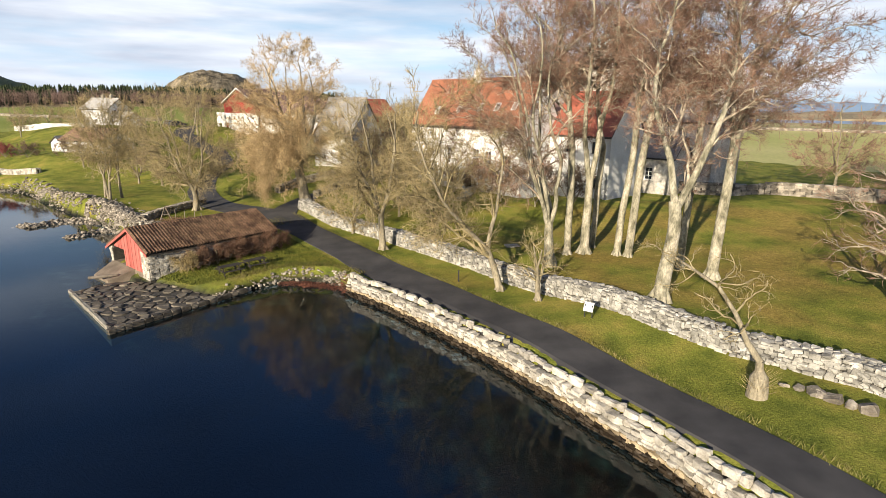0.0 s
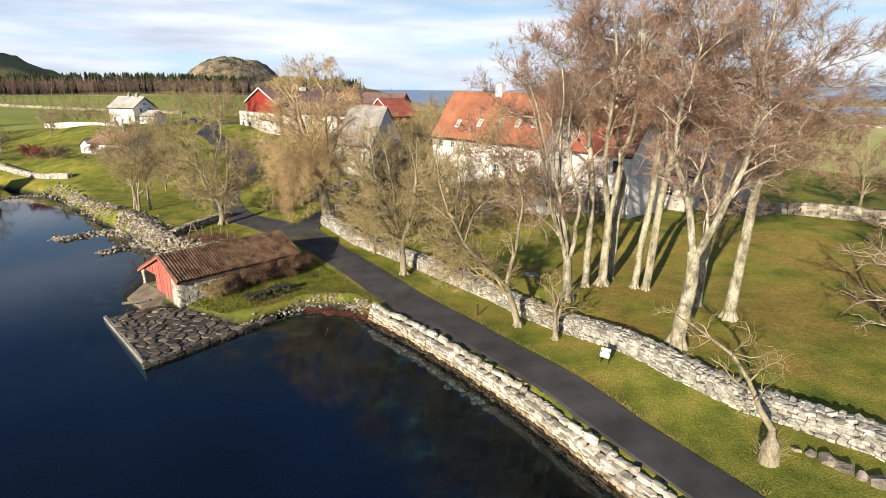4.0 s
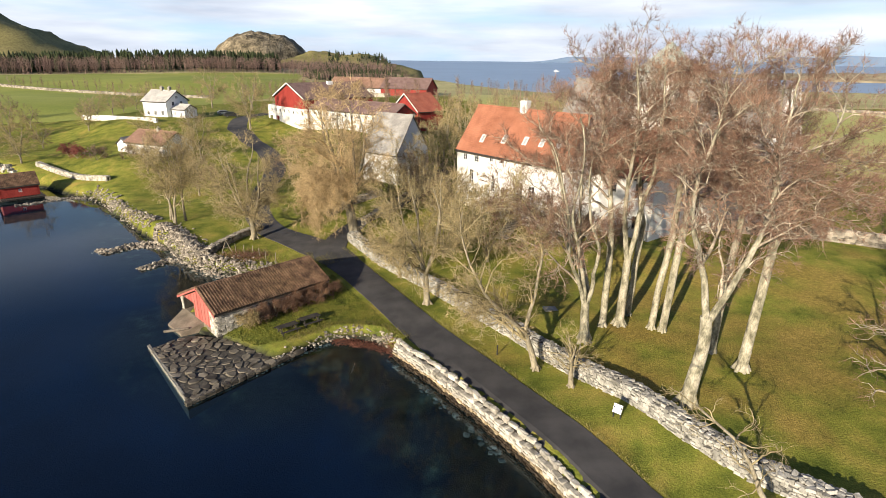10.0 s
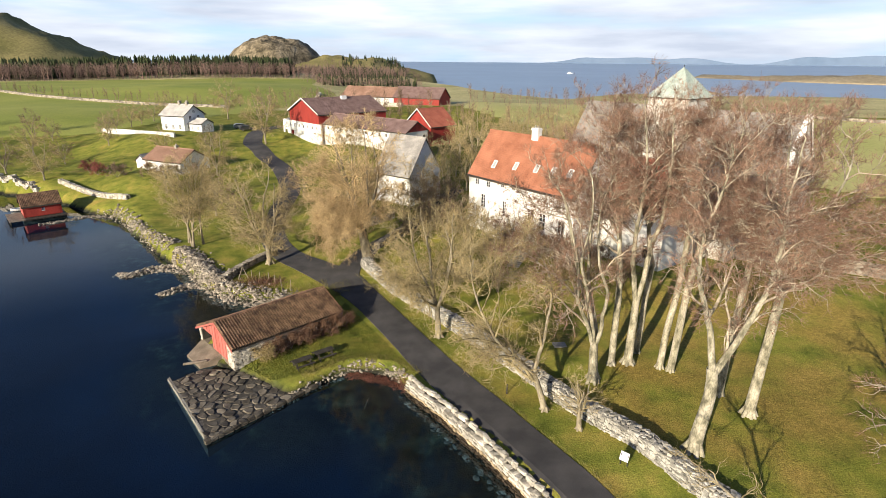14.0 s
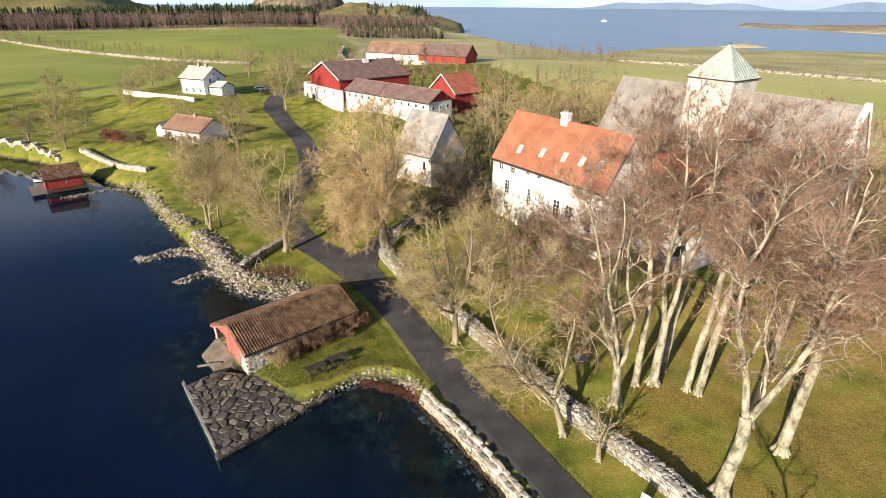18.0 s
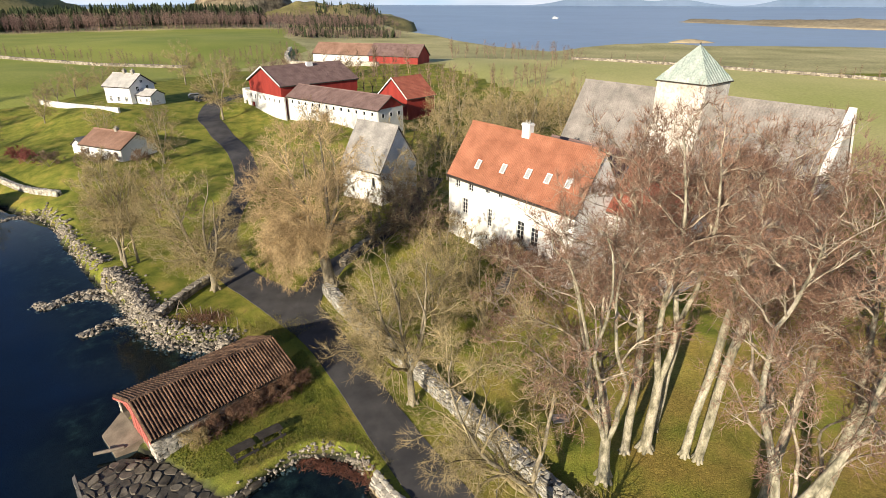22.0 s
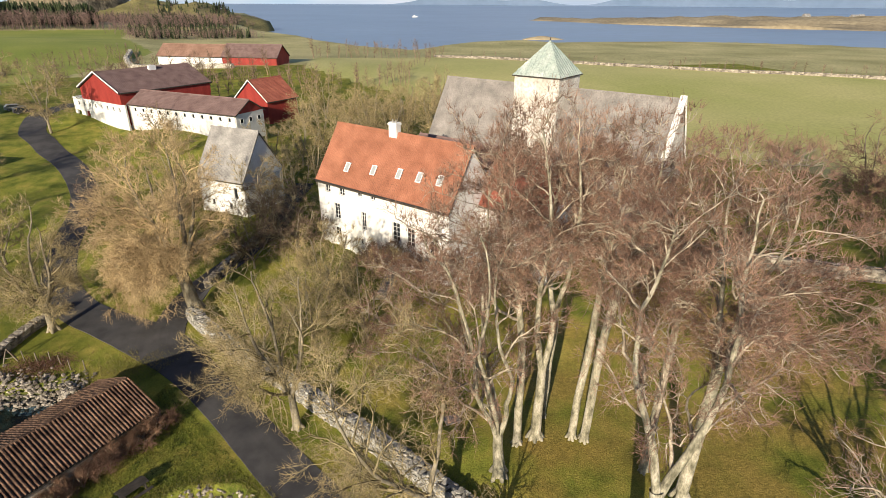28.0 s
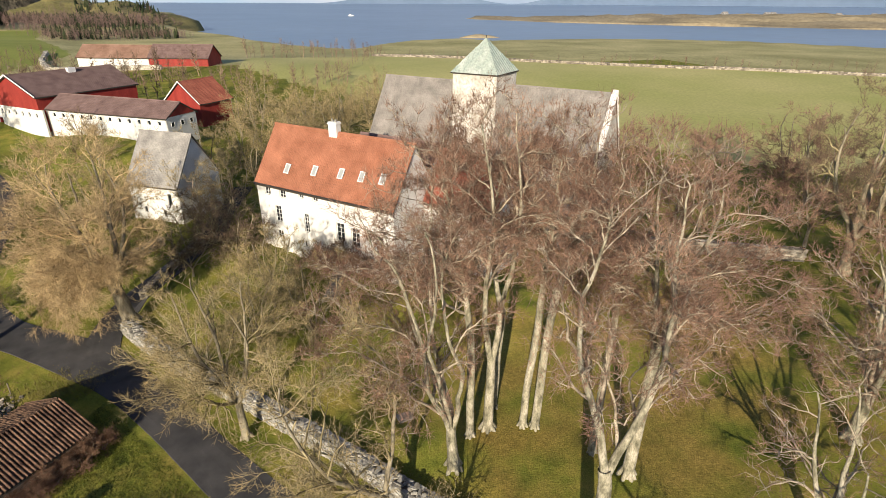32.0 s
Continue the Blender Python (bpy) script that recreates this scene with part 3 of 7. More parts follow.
# ---- stones ----
def stone_meshes(name, count, m, boxy=0.55, seed=3):
    """A few unlike rounded blocks, about one metre each way, to be shared."""
    rng, out = random.Random(seed), []
    for _ in range(count):
        bm = bmesh.new()
        bmesh.ops.create_cube(bm, size=1.0)
        bmesh.ops.subdivide_edges(bm, edges=bm.edges[:], cuts=1, use_grid_fill=True)
        jit = [Vector((rng.uniform(-1, 1), rng.uniform(-1, 1), rng.uniform(-1, 1))) * 0.085 for _ in bm.verts]
        for v, j in zip(bm.verts, jit):
            v.co = v.co * boxy + v.co.normalized() * 0.56 * (1 - boxy) + j
        me = bpy.data.meshes.new(name)
        bm.to_mesh(me)
        bm.free()
        me.materials.append(m)
        out.append(me)
    return out


def unlike(meshes):
    """Points and faces of shared blocks, for joining."""
    return [(np.array([v.co[:] for v in me.vertices]), np.array([p.vertices[:] for p in me.polygons])) for me in meshes]


def lay(parent, name, placed, meshes, joined_material, near, limit=300, joined_name="rubble"):
    """placed: rows of a place, a size and a turn. The nearest to a stretch of the plan become pieces, the rest one joined part."""
    rng = random.Random(len(placed))
    order = sorted(range(len(placed)), key=lambda i: (placed[i][0] - Vector(near)).length_squared)
    shapes, vs, fs, n = unlike(meshes), [], [], 0
    for rank, i in enumerate(order):
        p, size, rot = placed[i]
        k = rng.randrange(len(meshes))
        mtx = Matrix.LocRotScale(p, Euler(rot), size)
        if rank < limit:
            ob = new(name, meshes[k])
            ob.parent = parent
            ob.matrix_local = Matrix.Translation(-parent.location) @ mtx
        else:
            v, f = shapes[k]
            a = np.array(mtx)
            vs.append(v @ a[:3, :3].T + a[:3, 3] - np.array(parent.location))
            fs.append(f + n)
            n += len(v)
    if vs:
        part(joined_name, mesh_from(joined_name, np.concatenate(vs), np.concatenate(fs), [joined_material]), parent, kind="stuff")


def along(pts, step):
    """Even places and ways along a polyline."""
    out = []
    for (ax, ay), (bx, by) in zip(pts, pts[1:]):
        a, b = Vector((ax, ay)), Vector((bx, by))
        n = max(1, round((b - a).length / step))
        for k in range(n):
            out.append((a.lerp(b, (k + 0.5) / n), (b - a).normalized(), (b - a).length / n))
    return out


def course(pts, rng, lo, hi):
    """Uneven places, ways and lengths along a polyline, like one course of a wall."""
    legs = [(Vector(a), Vector(b)) for a, b in zip(pts, pts[1:])]
    ends, total = [], 0.0
    for a, b in legs:
        total += (b - a).length
        ends.append(total)
    out, s, k = [], rng.uniform(0, lo), 0
    while s < total:
        l = rng.uniform(lo, hi)
        m = min(s + l / 2, total)
        while k < len(legs) - 1 and ends[k] < m:
            k += 1
        a, b = legs[k]
        out.append((b + (a - b).normalized() * (ends[k] - m), (b - a).normalized(), l))
        s += l
    return out


STONES = stone_meshes("stone", 12, M_STONE, 0.64)
FIELDSTONES = stone_meshes("stone", 12, M_FIELDSTONE, 0.66, 17)
BOULDERS = stone_meshes("boulder", 8, M_STONE, 0.5, 9)
ROCKS = stone_meshes("rock", 8, M_ROCK, 0.35, 5)


def core(name, pts, half, z_low, z_top, m, parent):
    """The hidden filling of a wall, set back behind its stones."""
    s = Shape(parent.location)
    for (ax, ay), (bx, by) in zip(pts, pts[1:]):
        a, b = Vector((ax, ay, 0)), Vector((bx, by, 0))
        d = (b - a).normalized()
        n = Vector((d.y, -d.x, 0)) * half
        za, zb = gz(ax, ay), gz(bx, by)
        rise = Vector((0, 0, 1))
        s.prism([a + n + rise * (za + z_low), b + n + rise * (zb + z_low), b - n + rise * (zb + z_low), a - n + rise * (za + z_low)],
                [a + n * 0.8 + rise * (za + z_top), b + n * 0.8 + rise * (zb + z_top), b - n * 0.8 + rise * (zb + z_top), a - n * 0.8 + rise * (za + z_top)])
    part(name, s.mesh(name, m), parent)


def road_height(x, y, side):
    return gz(x + side.x * 0.9, y + side.y * 0.9)


def garden_wall():
    rng = random.Random(21)
    w = root("garden_wall", "old dry-stone wall of pale fieldstones between lane and garden", "stone wall", at=(0, 50, 1.5))
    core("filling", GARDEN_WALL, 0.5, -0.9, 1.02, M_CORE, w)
    placed = []
    z = -0.02
    while z < 1.12:
        h = rng.uniform(0.15, 0.21) * (1.25 if z < 0.4 else 1.0)
        for s_ in (1, -1):
            if s_ < 0 and z < 0.4:
                continue
            for c, d, l in course(GARDEN_WALL, rng, 0.16, 0.52):
                side = Vector((d.y, -d.x))               # towards the lane
                dz = 0.10 * noise.noise(Vector((c.x * 0.3, c.y * 0.3, 0)))
                base = road_height(c.x, c.y, side)
                q = c + side * (0.56 - 0.13 * z + rng.uniform(-0.04, 0.03)) * s_
                hh = h * rng.choice((0.75, 0.95, 1.1, 1.3, 1.8))
                placed.append((Vector((q.x, q.y, base + z * (1 + dz) + h / 2 + rng.uniform(-0.07, 0.07))), Vector((l * 1.0, rng.uniform(0.26, 0.38), hh)), (rng.uniform(-0.15, 0.15), rng.uniform(-0.3, 0.3), math.atan2(d.y, d.x) + rng.uniform(-0.15, 0.15))))
        z += h * 1.0
    for o in (-0.30, -0.05, 0.22):
        for c, d, l in course(GARDEN_WALL, rng, 0.24, 0.55):
            side = Vector((d.y, -d.x))
            q = c + side * (o + rng.uniform(-0.06, 0.06))
            dz = 0.10 * noise.noise(Vector((c.x * 0.3, c.y * 0.3, 0)))
            placed.append((Vector((q.x, q.y, road_height(c.x, c.y, side) + 1.15 + dz + rng.uniform(-0.09, 0.06))), Vector((l, rng.uniform(0.2, 0.36), rng.uniform(0.12, 0.24))), (rng.uniform(-0.3, 0.3), rng.uniform(-0.3, 0.3), rng.uniform(0, 3))))
    lay(w, "stone", placed, FIELDSTONES, M_FIELDSTONEJ, (15, 33, 2))


def sea_wall():
    rng = random.Random(5)
    w = root("sea_wall", "pale boulder sea wall with a row of capstones along the lane", "sea wall", at=(5, 30, 0))
    line = SEAWALL
    s = Shape(w.location)
    for (ax, ay), (bx, by) in zip(line, line[1:]):
        a, b = Vector((ax, ay, 0)), Vector((bx, by, 0))
        d = (b - a).normalized()
        n = Vector((d.y, -d.x, 0))
        e, up = 0.02, Vector((0, 0, 1))
        s.prism([a - n * 0.3 - up * 2.5 - d * e, b - n * 0.3 - up * 2.5 + d * e, b + n * 1.0 - up * 2.5 + d * e, a + n * 1.0 - up * 2.5 - d * e],
                [a + n * 0.12 + up * 1.12 - d * e, b + n * 0.12 + up * 1.12 + d * e, b + n * 1.0 + up * 1.15 + d * e, a + n * 1.0 + up * 1.15 - d * e])
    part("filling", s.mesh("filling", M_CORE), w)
    caps, dry, tide, wet = [], [], [], []

    def put(out, o0, z, size_y, lo, hi, h, wob):
        for c, d, l in course(line, rng, lo, hi):
            n = Vector((d.y, -d.x))                  # towards the lane
            q = c + n * (o0 + rng.uniform(-0.05, 0.05))
            out.append((Vector((q.x, q.y, z + rng.uniform(-wob, wob) * 0.5)), Vector((l * 0.98, size_y * rng.uniform(0.85, 1.15), h * rng.choice((0.75, 0.95, 1.1, 1.35)))), (rng.uniform(-wob, wob), rng.uniform(-wob, wob), math.atan2(d.y, d.x) + rng.uniform(-0.12, 0.12))))

    put(caps, 0.30, 1.44, 0.40, 0.40, 0.95, 0.34, 0.14)
    for k in range(3):
        put(dry, 0.02 - 0.05 * k, 1.10 - 0.21 * k, 0.46, 0.22, 0.75, 0.23, 0.16)
    put(tide, -0.10, 0.47, 0.46, 0.25, 0.55, 0.2, 0.08)
    for k in range(6):
        put(wet, -0.14 - 0.06 * k, 0.31 - 0.18 * k, 0.48, 0.24, 0.5, 0.18, 0.10)
    lay(w, "capstone", caps, BOULDERS, M_STONEJ, (8, 25, 1))
    lay(w, "boulder", dry, STONES, M_STONEJ, (8, 25, 1))
    lay(w, "tide_stone", tide, stone_meshes("tide_stone", 4, M_TIDESTONE, 0.7, 12), M_TIDESTONE, (8, 25, 1), 0, "tide_stones")
    lay(w, "wet_stone", wet, stone_meshes("wet_stone", 4, M_WETROCK, 0.6, 13), M_WETROCK, (8, 25, 1), 0, "wet_stones")


def rock_bank(name, label, pts, width, count, size, near, z=0.15, limit=120, spread_z=0.45):
    rng = random.Random(count)
    c0 = pts[len(pts) // 2]
    w = root(name, label, "rocks", at=(c0[0], c0[1], 0))
    places = along(pts, 0.5)
    placed = []
    for _ in range(count):
        c, d, _l = rng.choice(places)
        n = Vector((d.y, -d.x))
        o = rng.gauss(0, width / 2.4)
        q = c + n * o + d * rng.uniform(-0.4, 0.4)
        s = size * rng.uniform(0.45, 1.3)
        zz = max(gz(q.x, q.y), -0.25) + z * 0.4 + spread_z * max(0, 1 - abs(o) / width) * rng.random()
        placed.append((Vector((q.x, q.y, zz)), Vector((s * rng.uniform(0.8, 1.4), s * rng.uniform(0.7, 1.1), s * rng.uniform(0.5, 0.8))), (rng.uniform(-0.4, 0.4), rng.uniform(-0.4, 0.4), rng.uniform(0, 6))))
    lay(w, "rock", placed, ROCKS, M_ROCKJ, near, limit, "rubble")


# ---- pier ----
def clip(poly, px, py, nx, ny):
    """The part of a convex outline behind the line through p with outward normal n."""
    out = []
    for i, (ax, ay) in enumerate(poly):
        bx, by = poly[(i + 1) % len(poly)]
        da, db = (ax - px) * nx + (ay - py) * ny, (bx - px) * nx + (by - py) * ny
        if da <= 0:
            out.append((ax, ay))
        if (da < 0) != (db < 0) and abs(da - db) > 1e-9:
            t = da / (da - db)
            out.append((ax + (bx - ax) * t, ay + (by - ay) * t))
    return out


def paving(parent, name, outline, spacing, m, top, thick, seed, gap=0.05, jitter=0.38):
    """Irregular fitted slabs that fill a convex outline."""
    rng = random.Random(seed)
    xs, ys = [p[0] for p in outline], [p[1] for p in outline]
    sites = []
    y, row = min(ys) - spacing, 0
    while y < max(ys) + spacing:
        x = min(xs) - spacing + (row % 2) * spacing / 2
        while x < max(xs) + spacing:
            sites.append((x + rng.uniform(-jitter, jitter) * spacing, y + rng.uniform(-jitter, jitter) * spacing))
            x += spacing
        y += spacing * 0.85
        row += 1
    area = sum(outline[i][0] * outline[(i + 1) % len(outline)][1] - outline[(i + 1) % len(outline)][0] * outline[i][1] for i in range(len(outline)))
    for sx, sy in sites:
        cell = [(sx - 2, sy - 2), (sx + 2, sy - 2), (sx + 2, sy + 2), (sx - 2, sy + 2)]
        for ox, oy in sites:
            dx, dy = ox - sx, oy - sy
            dd = math.hypot(dx, dy)
            if 0 < dd < 3 * spacing and cell:
                cell = clip(cell, sx + dx / 2 - dx / dd * gap / 2, sy + dy / 2 - dy / dd * gap / 2, dx, dy)
        for i in range(len(outline)):
            (ax, ay), (bx, by) = outline[i], outline[(i + 1) % len(outline)]
            nx, ny = (by - ay, ax - bx) if area > 0 else (ay - by, bx - ax)
            if cell:
                cell = clip(cell, ax, ay, nx, ny)
        if len(cell) < 3:
            continue
        a2 = abs(sum(cell[i][0] * cell[(i + 1) % len(cell)][1] - cell[(i + 1) % len(cell)][0] * cell[i][1] for i in range(len(cell)))) / 2
        if a2 < 0.06:
            continue
        cell = [(p[0] + (q[0] - p[0]) * f, p[1] + (q[1] - p[1]) * f) for p, q in zip(cell, cell[1:] + cell[:1]) for f in (0.22, 0.78)]
        cx, cy = sum(p[0] for p in cell) / len(cell), sum(p[1] for p in cell) / len(cell)
        t = top + rng.uniform(-0.07, 0.07)
        tx, ty = rng.uniform(-0.13, 0.13), rng.uniform(-0.13, 0.13)
        s = Shape((cx, cy, t))
        inner = [(cx + (x - cx) * 0.90, cy + (y - cy) * 0.90) for x, y in cell]
        s.prism([(x, y, t - thick) for x, y in cell], [(x, y, t - 0.05) for x, y in cell])
        s.prism([(x, y, t - 0.055) for x, y in cell], [(x, y, t + (x - cx) * tx + (y - cy) * ty) for x, y in inner])
        ob = part(name, s.mesh(name, m), parent)
        ob.location = Vector((cx, cy, t)) - parent.location


def pier():
    P = [(-10.9, 43.2), (-14.3, 39.2), (-17.69, 35.13), (-24.56, 43.22), (-22.3, 45.6), (-19.2, 45.5), (-16.9, 44.1), (-13.4, 41.9), (-11.4, 43.9)]
    w = root("stone_pier", "low pier paved with dark irregular slabs", "pier", at=(-18.5, 40.5, 0))
    s = Shape(w.location)
    s.prism([(x * 1.0, y, -2.4) for x, y in P], [(x + (-18.5 - x) * 0.03, y + (40.5 - y) * 0.03, 0.16) for x, y in P])
    part("filling", s.mesh("filling", M_CORE), w)
    s = Shape(w.location)
    s.prism([(x + (-18.5 - x) * 0.04, y + (40.5 - y) * 0.04, 0.17) for x, y in P], [(x + (-18.5 - x) * 0.04, y + (40.5 - y) * 0.04, 0.265) for x, y in P])
    part("joint_bed", s.mesh("joint_bed", M_CORE), w, "dark earth between the slabs")
    hull = [(-11.4, 43.0), (-14.3, 39.15), (-17.6, 35.1), (-24.2, 43.1), (-22.3, 45.4), (-18.8, 44.9)]
    paving(w, "slab", hull, 0.86, M_SLAB, 0.33, 0.3, 4, gap=0.13, jitter=0.48)
    rng = random.Random(8)
    rim, kerb = [], []
    for c, d, l in course(P[:3], rng, 0.45, 0.95):
        for z in (0.2, -0.05, -0.3):
            rim.append((Vector((c.x, c.y, z)), Vector((l, 0.4, 0.28)), (rng.uniform(-0.1, 0.1), rng.uniform(-0.1, 0.1), math.atan2(d.y, d.x))))
    for c, d, l in course(P[2:4], rng, 0.9, 2.0):
        for z in (0.27, 0.02, -0.25):
            kerb.append((Vector((c.x + 0.1, c.y + 0.05, z - 0.06)), Vector((l * 1.02, 0.22, 0.22)), (rng.uniform(-0.03, 0.03), rng.uniform(-0.02, 0.02), math.atan2(d.y, d.x))))
    lay(w, "edge_stone", rim, stone_meshes("edge_stone", 5, M_SLAB, 0.6, 6), M_ROCKJ, (-20, 40, 0))
    lay(w, "kerb_stone", kerb, stone_meshes("kerb_stone", 5, M_MORTAR, 0.92, 7), M_MORTAR, (-20, 40, 0))


# ---- boathouse ----
BU, BV = Vector((0.7009, 0.7133, 0)), Vector((0.7133, -0.7009, 0))
BRIDGE = Vector((-21.24, 46.95, 4.39))
BLEN, BHALF, BDROP, BACK = 11.8, 3.5, 1.6, 1.42     # BACK: how much longer the seaward slope is


def tiled_slope(name, o, along_, down, cols, rows, m, amp, parent, step=0.03):
    """A roof slope with real pantile waves and stepped courses."""
    nrm = along_.cross(down).normalized()
    if nrm.z < 0:
        nrm = -nrm
    per = 4
    nu, nv = cols * per + 1, rows * 2
    u = np.linspace(0, 1, nu)
    vv, lift = [], []
    rng = np.random.RandomState(cols)
    for r in range(rows):
        for f, h in ((0.02, 0.0), (1.0, step)):
            vv.append((r + f) / rows)
            lift.append(h)
    vv = np.array(vv)
    wave = amp * np.abs(np.sin(np.arange(nu) * np.pi / per)) ** 0.7
    uneven = rng.uniform(-0.25, 0.25, (nv, nu)) * amp * 0.5
    h = wave[None] + np.array(lift)[:, None] + uneven
    sag = -0.05 * np.sin(np.pi * u)[None] * np.sin(np.pi * vv * 0.5)[:, None]
    P = np.array(o)[None, None] + u[None, :, None] * np.array(along_) + vv[:, None, None] * np.array(down) + (h + sag)[..., None] * np.array(nrm) - np.array(parent.location)
    i = (np.arange(nv - 1)[:, None] * nu + np.arange(nu - 1)[None]).ravel()
    return part(name, mesh_from(name, P.reshape(-1, 3), np.stack([i, i + 1, i + 1 + nu, i + nu], 1), [m]), parent)


def boathouse():
    w = root("boathouse", "stone boathouse with faded red board gable and old pantile roof", "boathouse", at=(-16, 50, 0.9))
    ov = 0.25
    up = Vector((0, 0, 1))
    for sgn in (1, -1):
        o = BRIDGE - BU * ov + up * 0.06
        down = BV * sgn * BHALF - up * BDROP if sgn > 0 else (BV * sgn * BHALF - up * BDROP) * BACK
        tiled_slope("tile_roof", o, BU * (BLEN + 2 * ov), down, 46, 11, M_TILEOLD, 0.19, w)
        s = Shape(w.location)
        s.box(BRIDGE - BU * ov + BV * sgn * 0.01 - up * 0.14, BU * (BLEN + 2 * ov), down * 0.985, up * 0.1)
        part("roof_boarding", s.mesh("roof_boarding", M_DKWOOD), w)
    rng = random.Random(4)
    placed = []
    n = 36
    for i in range(n):                               # ridge tiles
        q = BRIDGE + BU * (BLEN * (i + 0.5) / n) + up * 0.13
        placed.append((q, Vector((BLEN / n * 1.15, 0.3, 0.16)), (0, 0, math.atan2(BU.y, BU.x))))
    lay(w, "ridge_tile", placed, stone_meshes("ridge_tile", 3, M_TILEOLD, 0.5, 2), M_TILEOLD, (-16, 50, 4))
    wall_half = BHALF - 0.35
    eave = BRIDGE.z - BDROP * wall_half / BHALF - 0.16
    far_half = BHALF * BACK - 0.4
    far_eave = BRIDGE.z - BDROP * far_half / BHALF - 0.16
    placed = []
    for sgn in (1, -1):                              # side walls of fieldstone
        side, ez = (wall_half, eave) if sgn > 0 else (far_half, far_eave)
        a = BRIDGE + BV * sgn * side
        s = Shape(w.location)
        s.box((a.x, a.y, 0.2), BU * BLEN, BV * -sgn * 0.5, up * (ez - 0.25))
        part("wall_filling", s.mesh("wall_filling", M_CORE), w)
        for i in range(30):
            z = 0.55
            while z < ez - 0.05:
                h = min(rng.uniform(0.17, 0.32), ez - z + 0.05)
                p = a + BU * ((i + 0.5) * 0.4 + rng.uniform(-0.1, 0.1)) - BV * sgn * 0.08
                placed.append((Vector((p.x, p.y, z + h / 2)), Vector((rng.uniform(0.36, 0.56), 0.36, h * 1.1)), (rng.uniform(-0.06, 0.06), rng.uniform(-0.1, 0.1), math.atan2(BU.y, BU.x))))
                z += h * 0.95
    for end in (0, 1):                               # stone corners and back wall
        o = BRIDGE + BU * (0.05 if end == 0 else BLEN - 0.05)
        for sgn in (1, -1):
            side, ez = (wall_half, eave) if sgn > 0 else (far_half, far_eave)
            span = (1.0 if sgn > 0 else 0.4) if end == 0 else side
            for i in range(int(span / 0.42) + 1):
                z = 0.5
                while z < ez + 0.05:
                    h = rng.uniform(0.18, 0.3)
                    p = o + BV * sgn * (side - 0.2 - i * 0.42) + BU * (0.06 if end == 0 else -0.06)
                    placed.append((Vector((p.x, p.y, z + h / 2)), Vector((0.36, rng.uniform(0.38, 0.52), h * 1.1)), (rng.uniform(-0.06, 0.06), rng.uniform(-0.06, 0.06), math.atan2(BU.y, BU.x))))
                    z += h * 0.95
    lay(w, "stone", placed, STONES, M_STONEJ, (-18.5, 45, 1.5))
    s = Shape(w.location)
    o = BRIDGE + BU * (BLEN - 0.35)
    ring = [o + BV * wall_half + up * (0.2 - o.z), o - BV * far_half + up * (0.2 - o.z), o - BV * far_half + up * (far_eave - o.z), o - up * 0.25, o + BV * wall_half + up * (eave - o.z)]
    s.prism(ring, [p + BU * 0.25 for p in ring])
    part("back_wall", s.mesh("back_wall", M_CORE), w)
    nb = 32                                          # upright gable boards, with an open doorway on the water side
    for i in range(nb):
        v0, v1 = wall_half - 1.0 - i * 0.235, wall_half - 1.0 - (i + 1) * 0.235 + 0.015
        mid = (v0 + v1) / 2
        if mid < -far_half + 0.3:
            break
        top0, top1 = BRIDGE.z - 0.22 - BDROP * abs(v0) / BHALF, BRIDGE.z - 0.22 - BDROP * abs(v1) / BHALF
        low = 0.75 if not (-4.1 < mid < -1.7) else 2.35
        if min(top0, top1) <= low + 0.05:
            continue
        c = Vector((BRIDGE.x, BRIDGE.y, 0)) + BU * (0.0 + 0.012 * (i % 3))
        s = Shape(w.location)
        s.prism([c + BV * v0 + up * low, c + BV * v1 + up * low, c + BV * v1 + BU * 0.03 + up * low, c + BV * v0 + BU * 0.03 + up * low],
                [c + BV * v0 + up * top0, c + BV * v1 + up * top1, c + BV * v1 + BU * 0.03 + up * top1, c + BV * v0 + BU * 0.03 + up * top0])
        part("board", s.mesh("board", M_REDWOOD), w)
    s = Shape(w.location)
    c = BRIDGE - BU * 0.28
    for sgn in (1, -1):
        s.box(c - up * 0.12, (BV * sgn * (BHALF + 0.05) - up * (BDROP + 0.05)) * (1 if sgn > 0 else BACK), BU * 0.04, up * 0.2)
    part("bargeboard", s.mesh("bargeboard", M_REDWOOD), w)
    s = Shape(w.location)
    foot, out = Vector((BRIDGE.x, BRIDGE.y, 0)), -BU * 2.0
    low = [foot + BV * -4.4, foot + BV * 0.2, foot + BV * -0.3 + out, foot + BV * -3.4 + out]
    s.prism([p + up * -0.6 for p in low], [low[0] + up * 0.92, low[1] + up * 0.95, low[2] + up * 0.30, low[3] + up * 0.22])
    s.box(foot + BV * -4.5 + up * 0.5, BU * 11.3, BV * 7.4, up * 0.44)
    part("slipway", s.mesh("slipway", M_EARTH), w, "trodden earthen slip before the doorway")


garden_wall()
sea_wall()
pier()
boathouse()


# ---- trees ----
def unit(v):
    return v / (v.length + 1e-9)


